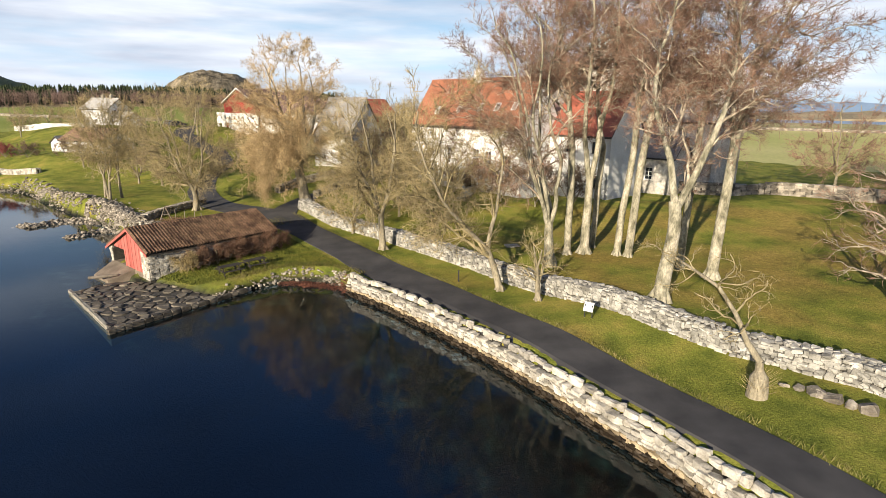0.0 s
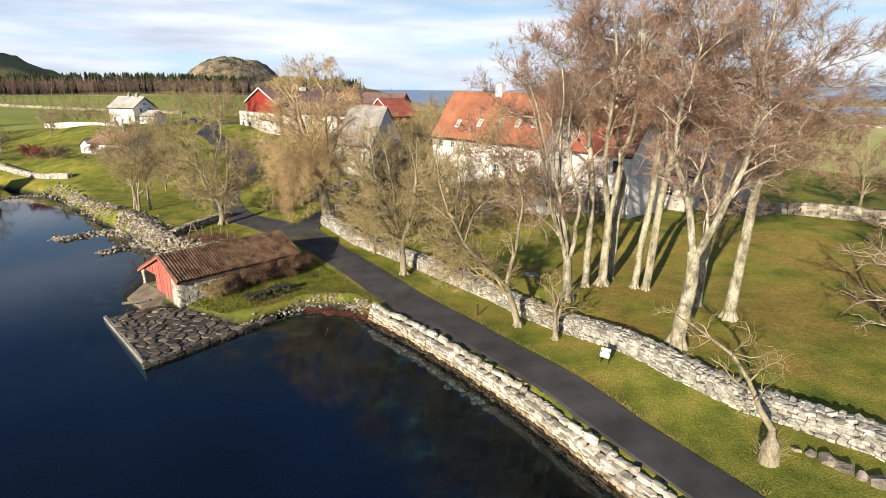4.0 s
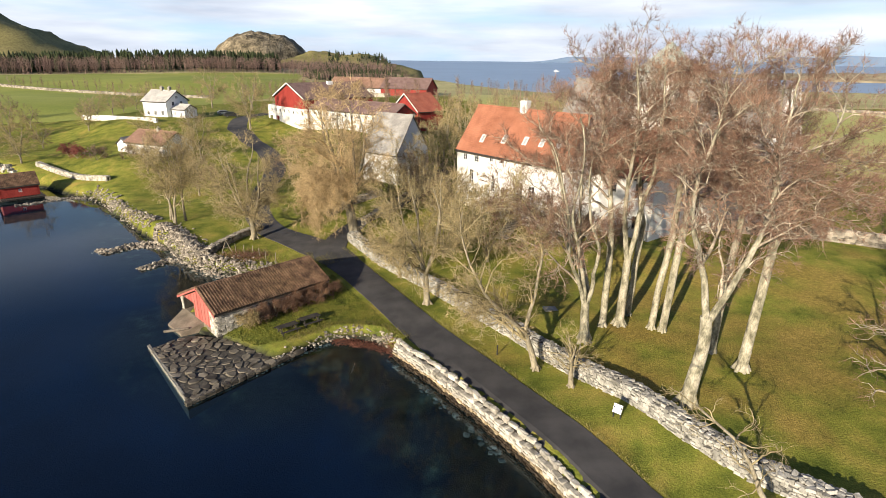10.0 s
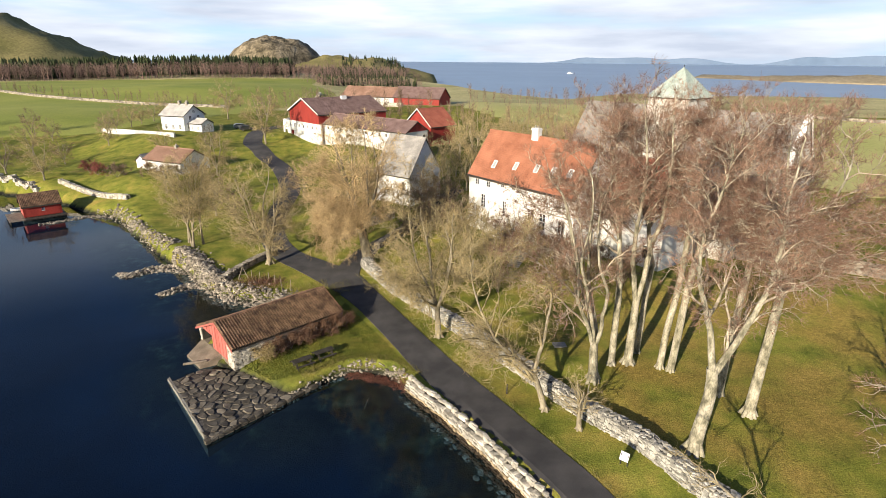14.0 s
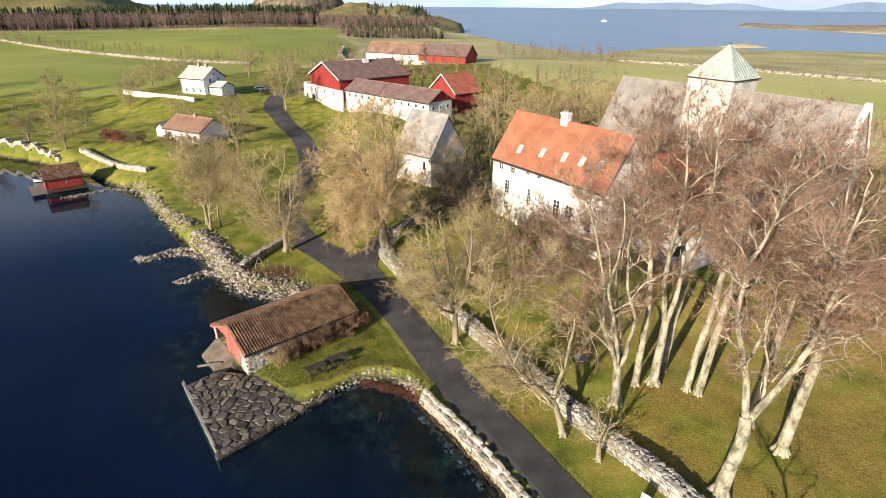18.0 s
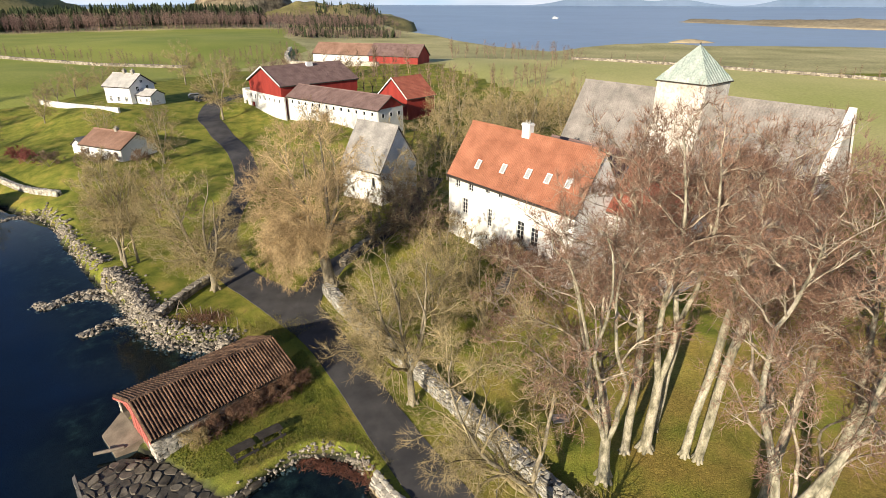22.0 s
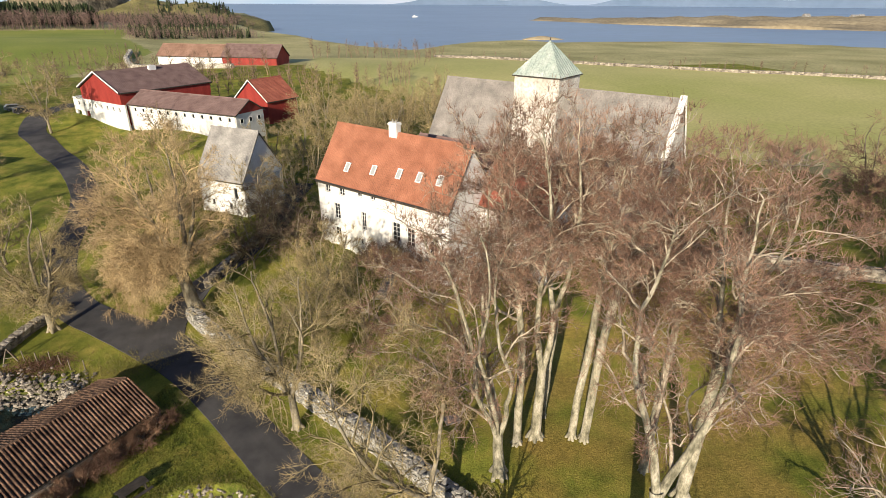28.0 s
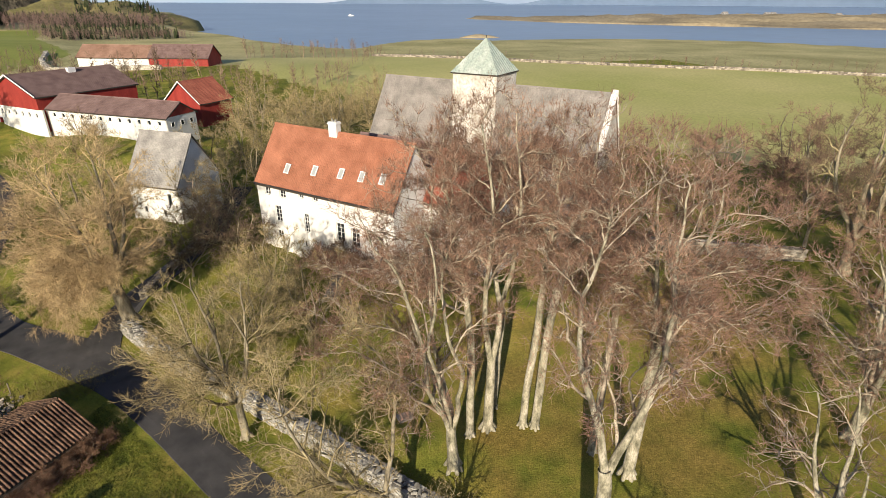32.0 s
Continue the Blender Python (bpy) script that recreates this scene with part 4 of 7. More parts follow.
class Tree:
    """Grows tapered limbs from a trunk; every main limb is kept as a piece of its own."""

    def __init__(self, seed):
        self.rng, self.trunk, self.limbs, self.fine, self.twigs = random.Random(seed), [], [], [], []

    def rand(self):
        r = self.rng
        return Vector((r.gauss(0, 1), r.gauss(0, 1), r.gauss(0, 1)))

    def spine(self, out, p, d, length, r0, r1, n, wig, up):
        nodes = []
        lift = Vector((0, 0, up))
        for i in range(n):
            d = unit(d + self.rand() * wig + lift)
            q = p + d * (length / n)
            a, b = r0 + (r1 - r0) * i / n, r0 + (r1 - r0) * (i + 1) / n
            e = p - d * (a * 0.4)
            out.append((e.x, e.y, e.z, q.x, q.y, q.z, a, b))
            nodes.append((q, d, b))
            p = q
        return nodes

    def side(self, d, angle):
        """A way that leaves d by an angle, to any side."""
        s = unit(d.cross(self.rand()))
        return unit(d * math.cos(angle) + s * math.sin(angle))

    def crown(self, nodes, span, limbs, k, up=0.08, wig=0.2, first=0.25, angle=(0.6, 1.1), shrink=0.62, twig=0.9, twig_r=0.010, droop=0.0, dome=False, fine_r=0.016, thick=0.011, fan=1.0):
        r, n = self.rng, len(nodes)
        for j in range(limbs):
            f = first + (1 - first) * (j + r.random()) / limbs
            p, d, rad = nodes[min(n - 1, int(f * n))]
            L = span * r.uniform(0.7, 1.2) * ((0.42 + 0.62 * math.sin(math.pi * min(1.0, 0.16 + 0.80 * f))) if dome else 1.05 - 0.5 * f)
            piece = []
            self.limbs.append(piece)
            lim = self.spine(piece, p, self.side(d, r.uniform(*angle)), L, min(rad * 0.62, 0.032 + L * thick), 0.022, 9, wig, up)
            for _ in range(k[0]):
                m = r.randrange(1, 9)
                p2, d2, r2 = lim[m]
                L2 = L * shrink * r.uniform(0.55, 1.0) * (1.1 - m * 0.055)
                br = self.spine(piece, p2, self.side(d2, r.uniform(0.45, 1.0) * (0.4 + 0.6 * fan)), L2, r2 * 0.7, fine_r, 5, wig * 1.2, up)
                for _ in range(k[1]):
                    p3, d3, r3 = br[r.randrange(1, 5)]
                    L3 = L2 * 0.6 * r.uniform(0.5, 1.0)
                    sb = self.spine(self.fine, p3, self.side(d3, r.uniform(0.4, 0.95) * fan), L3, max(r3 * 0.6, fine_r), twig_r, 3, wig * 1.3, up - droop)
                    for _ in range(k[2]):
                        p4, d4, _r = sb[r.randrange(3)]
                        self.spine(self.twigs, p4, self.side(d4, r.uniform(0.3, 0.95) * fan), twig * r.uniform(0.5, 1.25), twig_r, twig_r * 0.45, 2 if droop else 1, wig * 1.3, up * 1.4 - 2.5 * droop)

    def bough(self, out, p, d, goal, r0, r1, step, wig, pull, over=1.08):
        """A crooked limb that finds its way to a goal, with a kink now and then."""
        r, nodes = self.rng, []
        L = max((goal - p).length * over, step)
        n = max(1, round(L / step))
        for i in range(n):
            kink = 2.4 if r.random() < 0.2 else 1.0
            d = unit(d + unit(goal - p) * (pull * (1 + i / n)) + self.rand() * (wig * kink))
            q = p + d * (L / n)
            a, b = r0 + (r1 - r0) * (i / n) ** 0.8, r0 + (r1 - r0) * ((i + 1) / n) ** 0.8
            e = p - d * (a * 0.35)
            out.append((e.x, e.y, e.z, q.x, q.y, q.z, a, b))
            nodes.append((q, d, b))
            p = q
        return nodes

    def dome(self, nodes, centre, radii, limbs, k=(1.25, 2.0, 7), low=-0.6, wig=0.24, twig=0.62, twig_r=0.0105, fine_r=0.0165, thick=0.0165, lift=0.35, droop=0.0, reach=0.4):
        """Fills a rounded crown with limbs from the stems' nodes; k: branches a node, twiglets a node, twigs a twiglet."""
        r = self.rng
        up, phase = Vector((0, 0, 1)), r.uniform(0, 6.28)
        for j in range(limbs):
            z = low + (0.97 - low) * (j + r.random()) / limbs
            az, w = phase + j * 2.39996, math.sqrt(max(0.0, 1 - z * z))
            f = r.uniform(0.82, 1.04)
            goal = centre + Vector((math.cos(az) * w * radii[0], math.sin(az) * w * radii[1], z * radii[2])) * f
            best = min(nodes, key=lambda nd: abs(nd[0].z - goal.z + 0.62 * math.hypot(nd[0].x - goal.x, nd[0].y - goal.y)) + 0.5 * math.hypot(nd[0].x - goal.x, nd[0].y - goal.y) + r.uniform(0, 1.2))
            p, d, rad = best
            L = (goal - p).length
            piece = []
            self.limbs.append(piece)
            lim = self.bough(piece, p, unit(unit(goal - p) * 0.9 + d * 0.35 + self.rand() * 0.22), goal, min(rad * 0.72, 0.035 + L * thick), 0.022, 0.55, wig, 0.26)
            n = len(lim)
            for i, (q, dq, rq) in enumerate(lim):
                g = (i + 1) / n
                if g < 0.22:
                    continue
                for _ in range(int(k[0] + r.random()) + (1 if i == n - 1 else 0)):
                    o = unit(Vector(((q.x - centre.x) / radii[0], (q.y - centre.y) / radii[1], (q.z - centre.z) / radii[2])))
                    L2 = L * reach * r.uniform(0.45, 1.0) * (1.15 - 0.6 * g)
                    way = unit(o * 0.55 + dq * 0.55 + self.rand() * 0.55 + up * lift * 0.6)
                    br = self.bough(piece, q, unit(way + self.rand() * 0.2), q + way * L2, max(rq * 0.62, fine_r), fine_r * 0.9, 0.42, wig * 1.35, 0.15)
                    for m, (q3, d3, r3) in enumerate(br):
                        for _ in range(int(k[1] + r.random())):
                            w3 = unit(d3 * 0.6 + o * 0.3 + self.rand() * 0.5 + up * (lift - droop))
                            L3 = max(0.35, L2 * 0.42 * r.uniform(0.5, 1.1))
                            sb = self.bough(self.fine, q3, w3, q3 + w3 * L3, fine_r * 0.8, twig_r, 0.36, wig * 1.5, 0.1)
                            for _ in range(k[2]):
                                q4, d4, _r = sb[r.randrange(len(sb))]
                                w4 = unit(d4 * 0.75 + self.rand() * 0.42 + up * (lift - 2.6 * droop) + o * 0.15)
                                self.bough(self.twigs, q4, w4, q4 + (w4 - up * droop) * twig * r.uniform(0.5, 1.2), twig_r, twig_r * 0.4, 0.42, wig * 1.5, 0.1)

    def roots(self, p, r, count=7):
        for i in range(count):
            a = i * 6.283 / count + self.rng.uniform(-0.3, 0.3)
            d = Vector((math.cos(a), math.sin(a), 0))
            s = p + Vector((0, 0, r * self.rng.uniform(1.5, 2.1))) + d * r * 0.38
            q = p + d * r * self.rng.uniform(1.35, 1.75) + Vector((0, 0, -r * 0.25))
            self.trunk.append((s.x, s.y, s.z, q.x, q.y, q.z, r * 0.48, r * 0.30))

    def plant(self, name, label, x, y, bark, limb, twig, group="", category="tree", sink=0.15):
        ob = root(name, label, category, group, at=(x, y, gz(x, y) - sink))
        part("trunk", tube_mesh("trunk", self.trunk, 10, bark), ob)
        for piece in self.limbs:
            part("limb", tube_mesh("limb", piece, 5 if len(self.limbs) > 12 and category == "tree" else 4, limb), ob)
        if category == "tree":
            part("branchwork", tube_mesh("branchwork", self.fine, 3, limb), ob, kind="stuff")
        part("crown", tube_mesh("crown", self.twigs if category == "tree" else self.fine + self.twigs, 3, twig), ob, kind="stuff")
        return ob


def grown(seed, r, fork, stems, centre, radii, limbs=24, k=(1.25, 2.0, 7), bend=(0.0, 0.0), spread=0.3, roots=7, stem_r=0.66, top=0.6, **more):
    """A tree from its fork's height, the number of stems, and its crown's middle and half sizes over the foot."""
    t = Tree(seed)
    centre, base = Vector(centre), Vector((0, 0, 0))
    low = t.bough(t.trunk, base, unit(Vector((bend[0] * 0.5, bend[1] * 0.5, fork))), Vector((bend[0], bend[1], fork)), r, r * (0.70 if stems > 1 else 0.85), 0.9, 0.022, 0.3, 1.0)
    if roots:
        t.roots(base, r, roots)
    p, d, rr = low[-1]
    nodes = [nd for nd in low if nd[0].z > fork * 0.72]
    for i in range(stems):
        a = i * 6.283 / stems + t.rng.uniform(-0.5, 0.5)
        out = Vector((math.cos(a) * radii[0], math.sin(a) * radii[1], 0)) * (spread if stems > 1 else 0.0)
        goal = centre + out + Vector((0, 0, radii[2] * top * t.rng.uniform(0.8, 1.1)))
        way = unit(unit(goal - p) + Vector((out.x, out.y, 0)) * 0.09)
        nodes += t.bough(t.trunk, p - d * (r * 1.1 if stems > 1 else 0.1), way, goal, rr * (min(0.86, stem_r * 1.28) if stems > 1 else 0.98), 0.045, 0.8, 0.075, 0.16)
    t.dome(nodes, centre, Vector(radii), limbs, k, **more)
    return t


def open_tree(seed, h, r, fork=0.3, stems=3, lean=(0, 0), span=3.5, limbs=6, k=(5, 6, 7), up=0.05, droop=0.0, wig=0.22, spread=0.55, twig=0.7, roots=True, twig_r=0.010, fine_r=0.016):
    t = Tree(seed)
    d = unit(Vector((lean[0], lean[1], 1)))
    low = t.spine(t.trunk, Vector((0, 0, 0)), d, h * fork, r, r * 0.85, 5, 0.06, 0.02)
    if roots:
        t.roots(Vector((0, 0, 0)), r, 5)
    p, d, rr = low[-1]
    for i in range(stems):
        a = i * 6.283 / stems + t.rng.uniform(-0.6, 0.6)
        way = unit(d + Vector((math.cos(a), math.sin(a), 0)) * spread)
        nodes = t.spine(t.trunk, p - Vector((0, 0, r * 0.4)), way, h * (1 - fork) * t.rng.uniform(0.75, 1.0), rr * 0.65, 0.04, 7, 0.12, 0.06)
        t.crown(nodes, span, limbs, k, first=0.12, up=up, droop=droop, wig=wig, twig=twig, twig_r=twig_r, fine_r=fine_r, fan=0.75)
    return t


def near_trees():
    B = (M_BARK, M_LIMB, M_TWIGRED)
    g = "beeches in the garden"
    full, airy = (1.35, 2.0, 7), (1.7, 1.9, 4)
    grown(1, 0.52, 6.6, 2, (2.0, 1.9, 16.0), (5.2, 5.2, 7.6), 34, full, (0.15, 0.3), 0.42, stem_r=0.56, low=-0.75).plant("beech_tree", "huge pale beech with forked trunk beside the garden wall", 17.95, 31.95, *B, g)
    grown(2, 0.43, 10.2, 2, (1.0, -0.4, 16.2), (5.4, 5.4, 7.4), 32, full, (0.3, 0.1), 0.35, stem_r=0.56, low=-0.7).plant("beech_tree", "tall pale beech with straight trunk on the lawn", 23.8, 36.0, *B, g)
    grown(3, 0.45, 3.6, 5, (-2.6, 1.0, 12.8), (5.9, 5.2, 8.0), 34, full, (-0.1, 0.1), 0.45, stem_r=0.5, low=-0.6).plant("beech_tree", "beech forking low into steep mossy stems", 13.2, 40.9, *B, g)
    grown(4, 0.31, 9.0, 1, (-2.2, 0.8, 17.0), (4.8, 4.5, 6.7), 28, bend=(-0.2, 0.1)).plant("beech_tree", "slender beech in the clump before the house", 15.3, 43.0, *B, g)
    grown(5, 0.42, 6.5, 2, (-0.2, 0.4, 18.0), (4.8, 4.8, 6.5), 30, bend=(0.1, 0.0)).plant("beech_tree", "tall beech in the clump before the house", 16.8, 43.2, *B, g)
    grown(6, 0.28, 9.0, 1, (0.6, 0.8, 17.2), (4.6, 4.6, 6.4), 24, bend=(0.3, 0.0)).plant("beech_tree", "slim beech in the clump before the house", 18.2, 45.2, *B, g)
    grown(7, 0.30, 10.5, 1, (1.3, -0.4, 17.6), (4.2, 4.2, 6.4), 24, bend=(0.7, 0.2)).plant("beech_tree", "leaning slim beech on the lawn", 19.4, 42.6, *B, g)
    grown(8, 0.33, 12.0, 1, (2.4, 0.0, 17.2), (4.4, 4.4, 6.4), 24, bend=(1.1, 0.3)).plant("beech_tree", "leaning beech beside its twin on the lawn", 20.2, 42.2, *B, g)
    grown(11, 0.30, 10.0, 1, (0.8, 0.6, 17.0), (3.4, 3.4, 5.6), 16, bend=(0.35, 0.3)).plant("beech_tree", "slim beech standing in the shade of the huge beech", 22.8, 38.6, *B, g)
    grown(9, 0.5, 4.5, 3, (0, 0, 10.0), (6.6, 6.6, 6.5), 22, bend=(0.2, 0.0), low=-0.6).plant("beech_tree", "wide beech at the edge of the lawn", 41.0, 33.0, *B, g)
    grown(10, 0.6, 4.5, 4, (0, 0.5, 13.5), (7.5, 7.5, 8.0), 28, (1.0, 1.7, 6), bend=(0.0, 0.3), low=-0.5, twig_r=0.013, fine_r=0.022).plant("oak_tree", "broad grey-brown tree beside the garden's far wall", 63, 50, M_BARKG, M_LIMBTAN, M_TWIGBROWN)
    grown(33, 0.5, 5.0, 3, (0, 0, 11.5), (6.5, 6.5, 7.0), 18, (0.6, 1.2, 4)).plant("beech_tree", "wide beech near the garden wall", 39.5, 18.5, *B, g)
    grown(34, 0.5, 5.0, 3, (0, 0, 11.5), (6.5, 6.5, 7.0), 18, (0.6, 1.2, 4)).plant("beech_tree", "wide beech on the open lawn", 48, 25, *B, g)
    grown(31, 0.42, 2.4, 5, (1.2, 0.2, 6.2), (6.0, 6.0, 4.6), 26, (1.0, 1.4, 4), spread=0.55, stem_r=0.5, low=-0.7, thick=0.02, twig=0.6).plant("beech_tree", "low wide beech with pale tangled limbs on the lawn", 31.0, 27.4, *B, g)
    G = (M_BARKG, M_LIMBTAN, M_TWIGTAN)
    t = grown(20, 0.74, 5.2, 5, (-1.4, -0.4, 11.0), (6.6, 6.6, 9.0), 52, (1.5, 2.0, 7), (-0.9, 0.3), 0.4, low=-0.5, droop=0.05, lift=0.36, twig=0.62, thick=0.021, twig_r=0.012, fine_r=0.018, stem_r=0.5)
    for at_, size, n in (((-5.0, -0.9, 4.0), (1.5, 1.7, 3.2), 12), ((-4.2, 1.6, 5.0), (1.6, 1.6, 3.0), 9), ((-2.4, -3.6, 5.2), (1.7, 1.5, 2.8), 9)):   # tassels over the lane
        t.dome([(Vector((at_[0] * 0.7, at_[1] * 0.7, 9.0)), unit(Vector((at_[0], at_[1], 0))), 0.09)], Vector(at_), Vector(size), n, (1.4, 2.0, 8), -0.95, 0.26, 0.55, 0.011, 0.016, 0.01, 0.05, 0.3)
    t.plant("willow_tree", "old golden willow with a hollow trunk at the bend", -10.0, 68.9, M_BARKG, M_TWIGGOLD, M_TWIGGOLD)
    grown(21, 0.36, 3.6, 4, (-0.6, -0.7, 9.2), (5.4, 5.4, 5.6), 36, airy, (-0.15, 0.0), 0.4, 5, 0.55, low=-0.6, thick=0.03, twig=0.45).plant("ash_tree", "bare tan tree with spreading limbs against the wall", -0.1, 49.8, *G)
    grown(22, 0.30, 3.4, 2, (-3.8, 1.0, 9.4), (4.4, 4.4, 5.8), 28, airy, (-1.3, 0.4), 0.5, 5, 0.75, low=-0.75, thick=0.03, twig=0.45).plant("ash_tree", "bare leaning tree with a double stem before the wall", 8.75, 38.0, *G)
    grown(23, 0.24, 1.5, 3, (-0.2, 0.1, 2.9), (1.6, 1.6, 1.6), 26, (1.0, 1.6, 5), (-0.2, 0.1), 0.4, 5, twig=0.32, twig_r=0.006, fine_r=0.009, low=-0.7, thick=0.007).plant("pollard_tree", "short pollarded tree against the wall", 10.95, 35.5, *G)
    t = Tree(24)                                     # crooked stem on a swollen stool
    t.trunk += [(0, 0, 0, 0.02, 0.02, 0.55, 0.50, 0.46), (0.02, 0.02, 0.5, 0.0, 0.05, 1.15, 0.46, 0.40), (0.0, 0.05, 1.1, -0.02, 0.08, 1.5, 0.40, 0.16)]
    p, rad, nodes = Vector((-0.02, 0.08, 1.35)), 0.20, []
    for q in ((-0.1, 0.05, 1.9), (-0.58, 0.45, 2.7), (-0.85, 0.62, 3.4), (-1.1, 0.85, 4.0), (-1.75, 1.36, 5.1), (-2.6, 2.0, 5.7), (-3.5, 2.7, 6.3)):
        q = Vector(q)
        t.trunk.append((*(p - (q - p) * 0.04), *q, rad, rad * 0.84))
        rad *= 0.84
        nodes.append((q, unit(q - p), rad))
        p = q
    t.crown(nodes[1:], 2.6, 9, (4, 3, 3), wig=0.3, up=0.04, twig=0.5, twig_r=0.007, fine_r=0.009, first=0.2)
    for _ in range(60):                              # whiskers round the stool
        a = t.rng.uniform(0, 6.28)
        t.spine(t.twigs, Vector((math.cos(a) * 0.4, math.sin(a) * 0.4, t.rng.uniform(0.3, 1.2))), Vector((math.cos(a), math.sin(a), 0.8)), t.rng.uniform(0.3, 0.9), 0.008, 0.004, 2, 0.2, 0.1)
    t.plant("pollard_tree", "crooked leaning tree on a swollen mossy stool beside the wall", 17.8, 21.7, *G)
    grown(25, 0.42, 2.9, 4, (-0.8, -0.4, 8.0), (5.8, 5.8, 6.0), 36, airy, (-0.3, 0.0), 0.45, 5, 0.55, low=-0.6, thick=0.03, twig_r=0.011, fine_r=0.019).plant("ash_tree", "bare spreading tree on the green by the lane", -23.4, 69.4, *G)
    for i, (dx, dy) in enumerate(((0, 0), (1.4, 0.6), (-1.0, 1.2), (0.6, -0.8))):
        grown(26 + i, 0.19, 3.4, 2, (-0.8 + 0.7 * i, 0.0, 8.0), (3.5, 3.5, 5.4), 17, airy, (-0.3 + 0.2 * i, 0), 0.4, 0, twig_r=0.012, fine_r=0.02, low=-0.6).plant("shore_tree", "slender bare tree in a clump above the shore", -36.5 + dx, 75.0 + dy, *G, "shore clump")
    g = "brushwood before the house"
    for i, (x, y, h) in enumerate(((-4.5, 76, 7.5), (0.5, 76.5, 6.5), (-2.0, 83.5, 7), (3.5, 66, 8), (6.5, 58.5, 8.5), (1.5, 60.5, 7.5), (-3.6, 87.0, 8.5), (0.6, 90.5, 9.0), (-15.5, 92.0, 7.5), (-3.4, 56.8, 6.5))):
        grown(40 + i, 0.16, 1.2, 4, (0.1, 0, h * 0.6), (3.7, 3.7, h * 0.46), 27, (1.4, 2.0, 7), (0.05, 0), 0.5, 0, 0.6, low=-0.6, twig=0.5, twig_r=0.012, fine_r=0.018, thick=0.02).plant("brush_tree", "low many-stemmed bare tree in the garden", x, y, M_BARKG, M_LIMBTAN, M_TWIGTAN if i > 2 else M_TWIGBROWN, g)
    g = "bushes along the facade"
    for i, (x, y, h) in enumerate(((11.5, 68.5, 4.0), (13.5, 63.0, 4.5), (17.0, 60.5, 5.0), (20.5, 58.0, 5.0), (8.5, 71.0, 2.6))):
        open_tree(50 + i, h, 0.10, 0.1, 5, (0, 0), 2.0, 5, (4, 5, 5), roots=False, spread=0.8).plant("bare_bush", "brown leafless bush at the foot of the house", x, y, M_BARKG, M_TWIGBROWN, M_TWIGBROWN, g, "bush")


near_trees()


# ---- buildings ----
UP = Vector((0, 0, 1))


def front_wall(parent, o, d, n, length, z0, z1, holes, m, thick=0.35):
    """A wall with real openings; holes: rows of middle along, sill height, width, height."""
    s = Shape(parent.location)
    cu = sorted({0.0, length, *[h[0] - h[2] / 2 for h in holes], *[h[0] + h[2] / 2 for h in holes]})
    cz = sorted({z0, z1, *[h[1] for h in holes], *[h[1] + h[3] for h in holes]})
    cu, cz = [u for u in cu if 0 <= u <= length], [z for z in cz if z0 <= z <= z1]
    for a, b in zip(cu, cu[1:]):
        run = None
        for lo, hi in zip(cz, cz[1:]):
            mu, mz = (a + b) / 2, (lo + hi) / 2
            solid = not any(abs(mu - h[0]) < h[2] / 2 and h[1] < mz < h[1] + h[3] for h in holes)
            if solid:
                run = (run[0], hi) if run else (lo, hi)
            if run and (not solid or hi == cz[-1]):
                s.box(Vector((o.x, o.y, run[0])) + d * a, d * (b - a), n * thick, UP * (run[1] - run[0]))
                run = None
    return part("wall", s.mesh("wall", m, weld=True), parent)


def window(parent, p, d, n, w, h, frame_m, bars=(1, 2), name="window", depth=0.12):
    """A casement set back in its opening: a mitred frame with glazing bars, glass and sill."""
    t = 0.07 if w > 0.6 else 0.05
    o = p + n * depth - d * (w / 2)
    s = Shape(parent.location)
    out = [o, o + d * w, o + d * w + UP * h, o + UP * h]
    inn = [o + d * t + UP * t, o + d * (w - t) + UP * t, o + d * (w - t) + UP * (h - t), o + d * t + UP * (h - t)]
    for i in range(4):
        k = (i + 1) % 4
        s.poly([out[i], out[k], inn[k], inn[i]])
        s.poly([inn[i], inn[k], inn[k] + n * 0.06, inn[i] + n * 0.06])
        s.poly([out[k], out[i], out[i] + n * 0.06, out[k] + n * 0.06])
    f = part(name, s.mesh(name, frame_m), parent)
    for i in range(bars[0]):
        part("glazing_bar", Shape(parent.location).box(o + d * (w * (i + 1) / (bars[0] + 1) - 0.025), d * 0.05, n * 0.05, UP * h).mesh("glazing_bar", frame_m), f)
    for i in range(bars[1]):
        part("glazing_bar", Shape(parent.location).box(o + UP * (h * (i + 1) / (bars[1] + 1) - 0.02) + n * 0.004, d * w, n * 0.04, UP * 0.04).mesh("glazing_bar", frame_m), f)
    part("pane", Shape(parent.location).box(o + n * 0.03, d * w, n * 0.012, UP * h).mesh("pane", M_GLASS), f)
    part("sill", Shape(parent.location).box(p - d * (w / 2 + 0.04) - UP * 0.05 - n * 0.04, d * (w + 0.08), n * 0.12, UP * 0.05).mesh("sill", frame_m), f)
    return f


def gable_end(parent, o, d, n, width, z0, ze, zr, m, thick=0.35, name="gable_wall"):
    s = Shape(parent.location)
    b = Vector((o.x, o.y, 0))
    ring = [b + UP * z0, b + n * width + UP * z0, b + n * width + UP * ze, b + n * (width / 2) + UP * zr, b + UP * ze]
    s.prism(ring, [p + d * thick for p in ring])
    return part(name, s.mesh(name, m), parent)


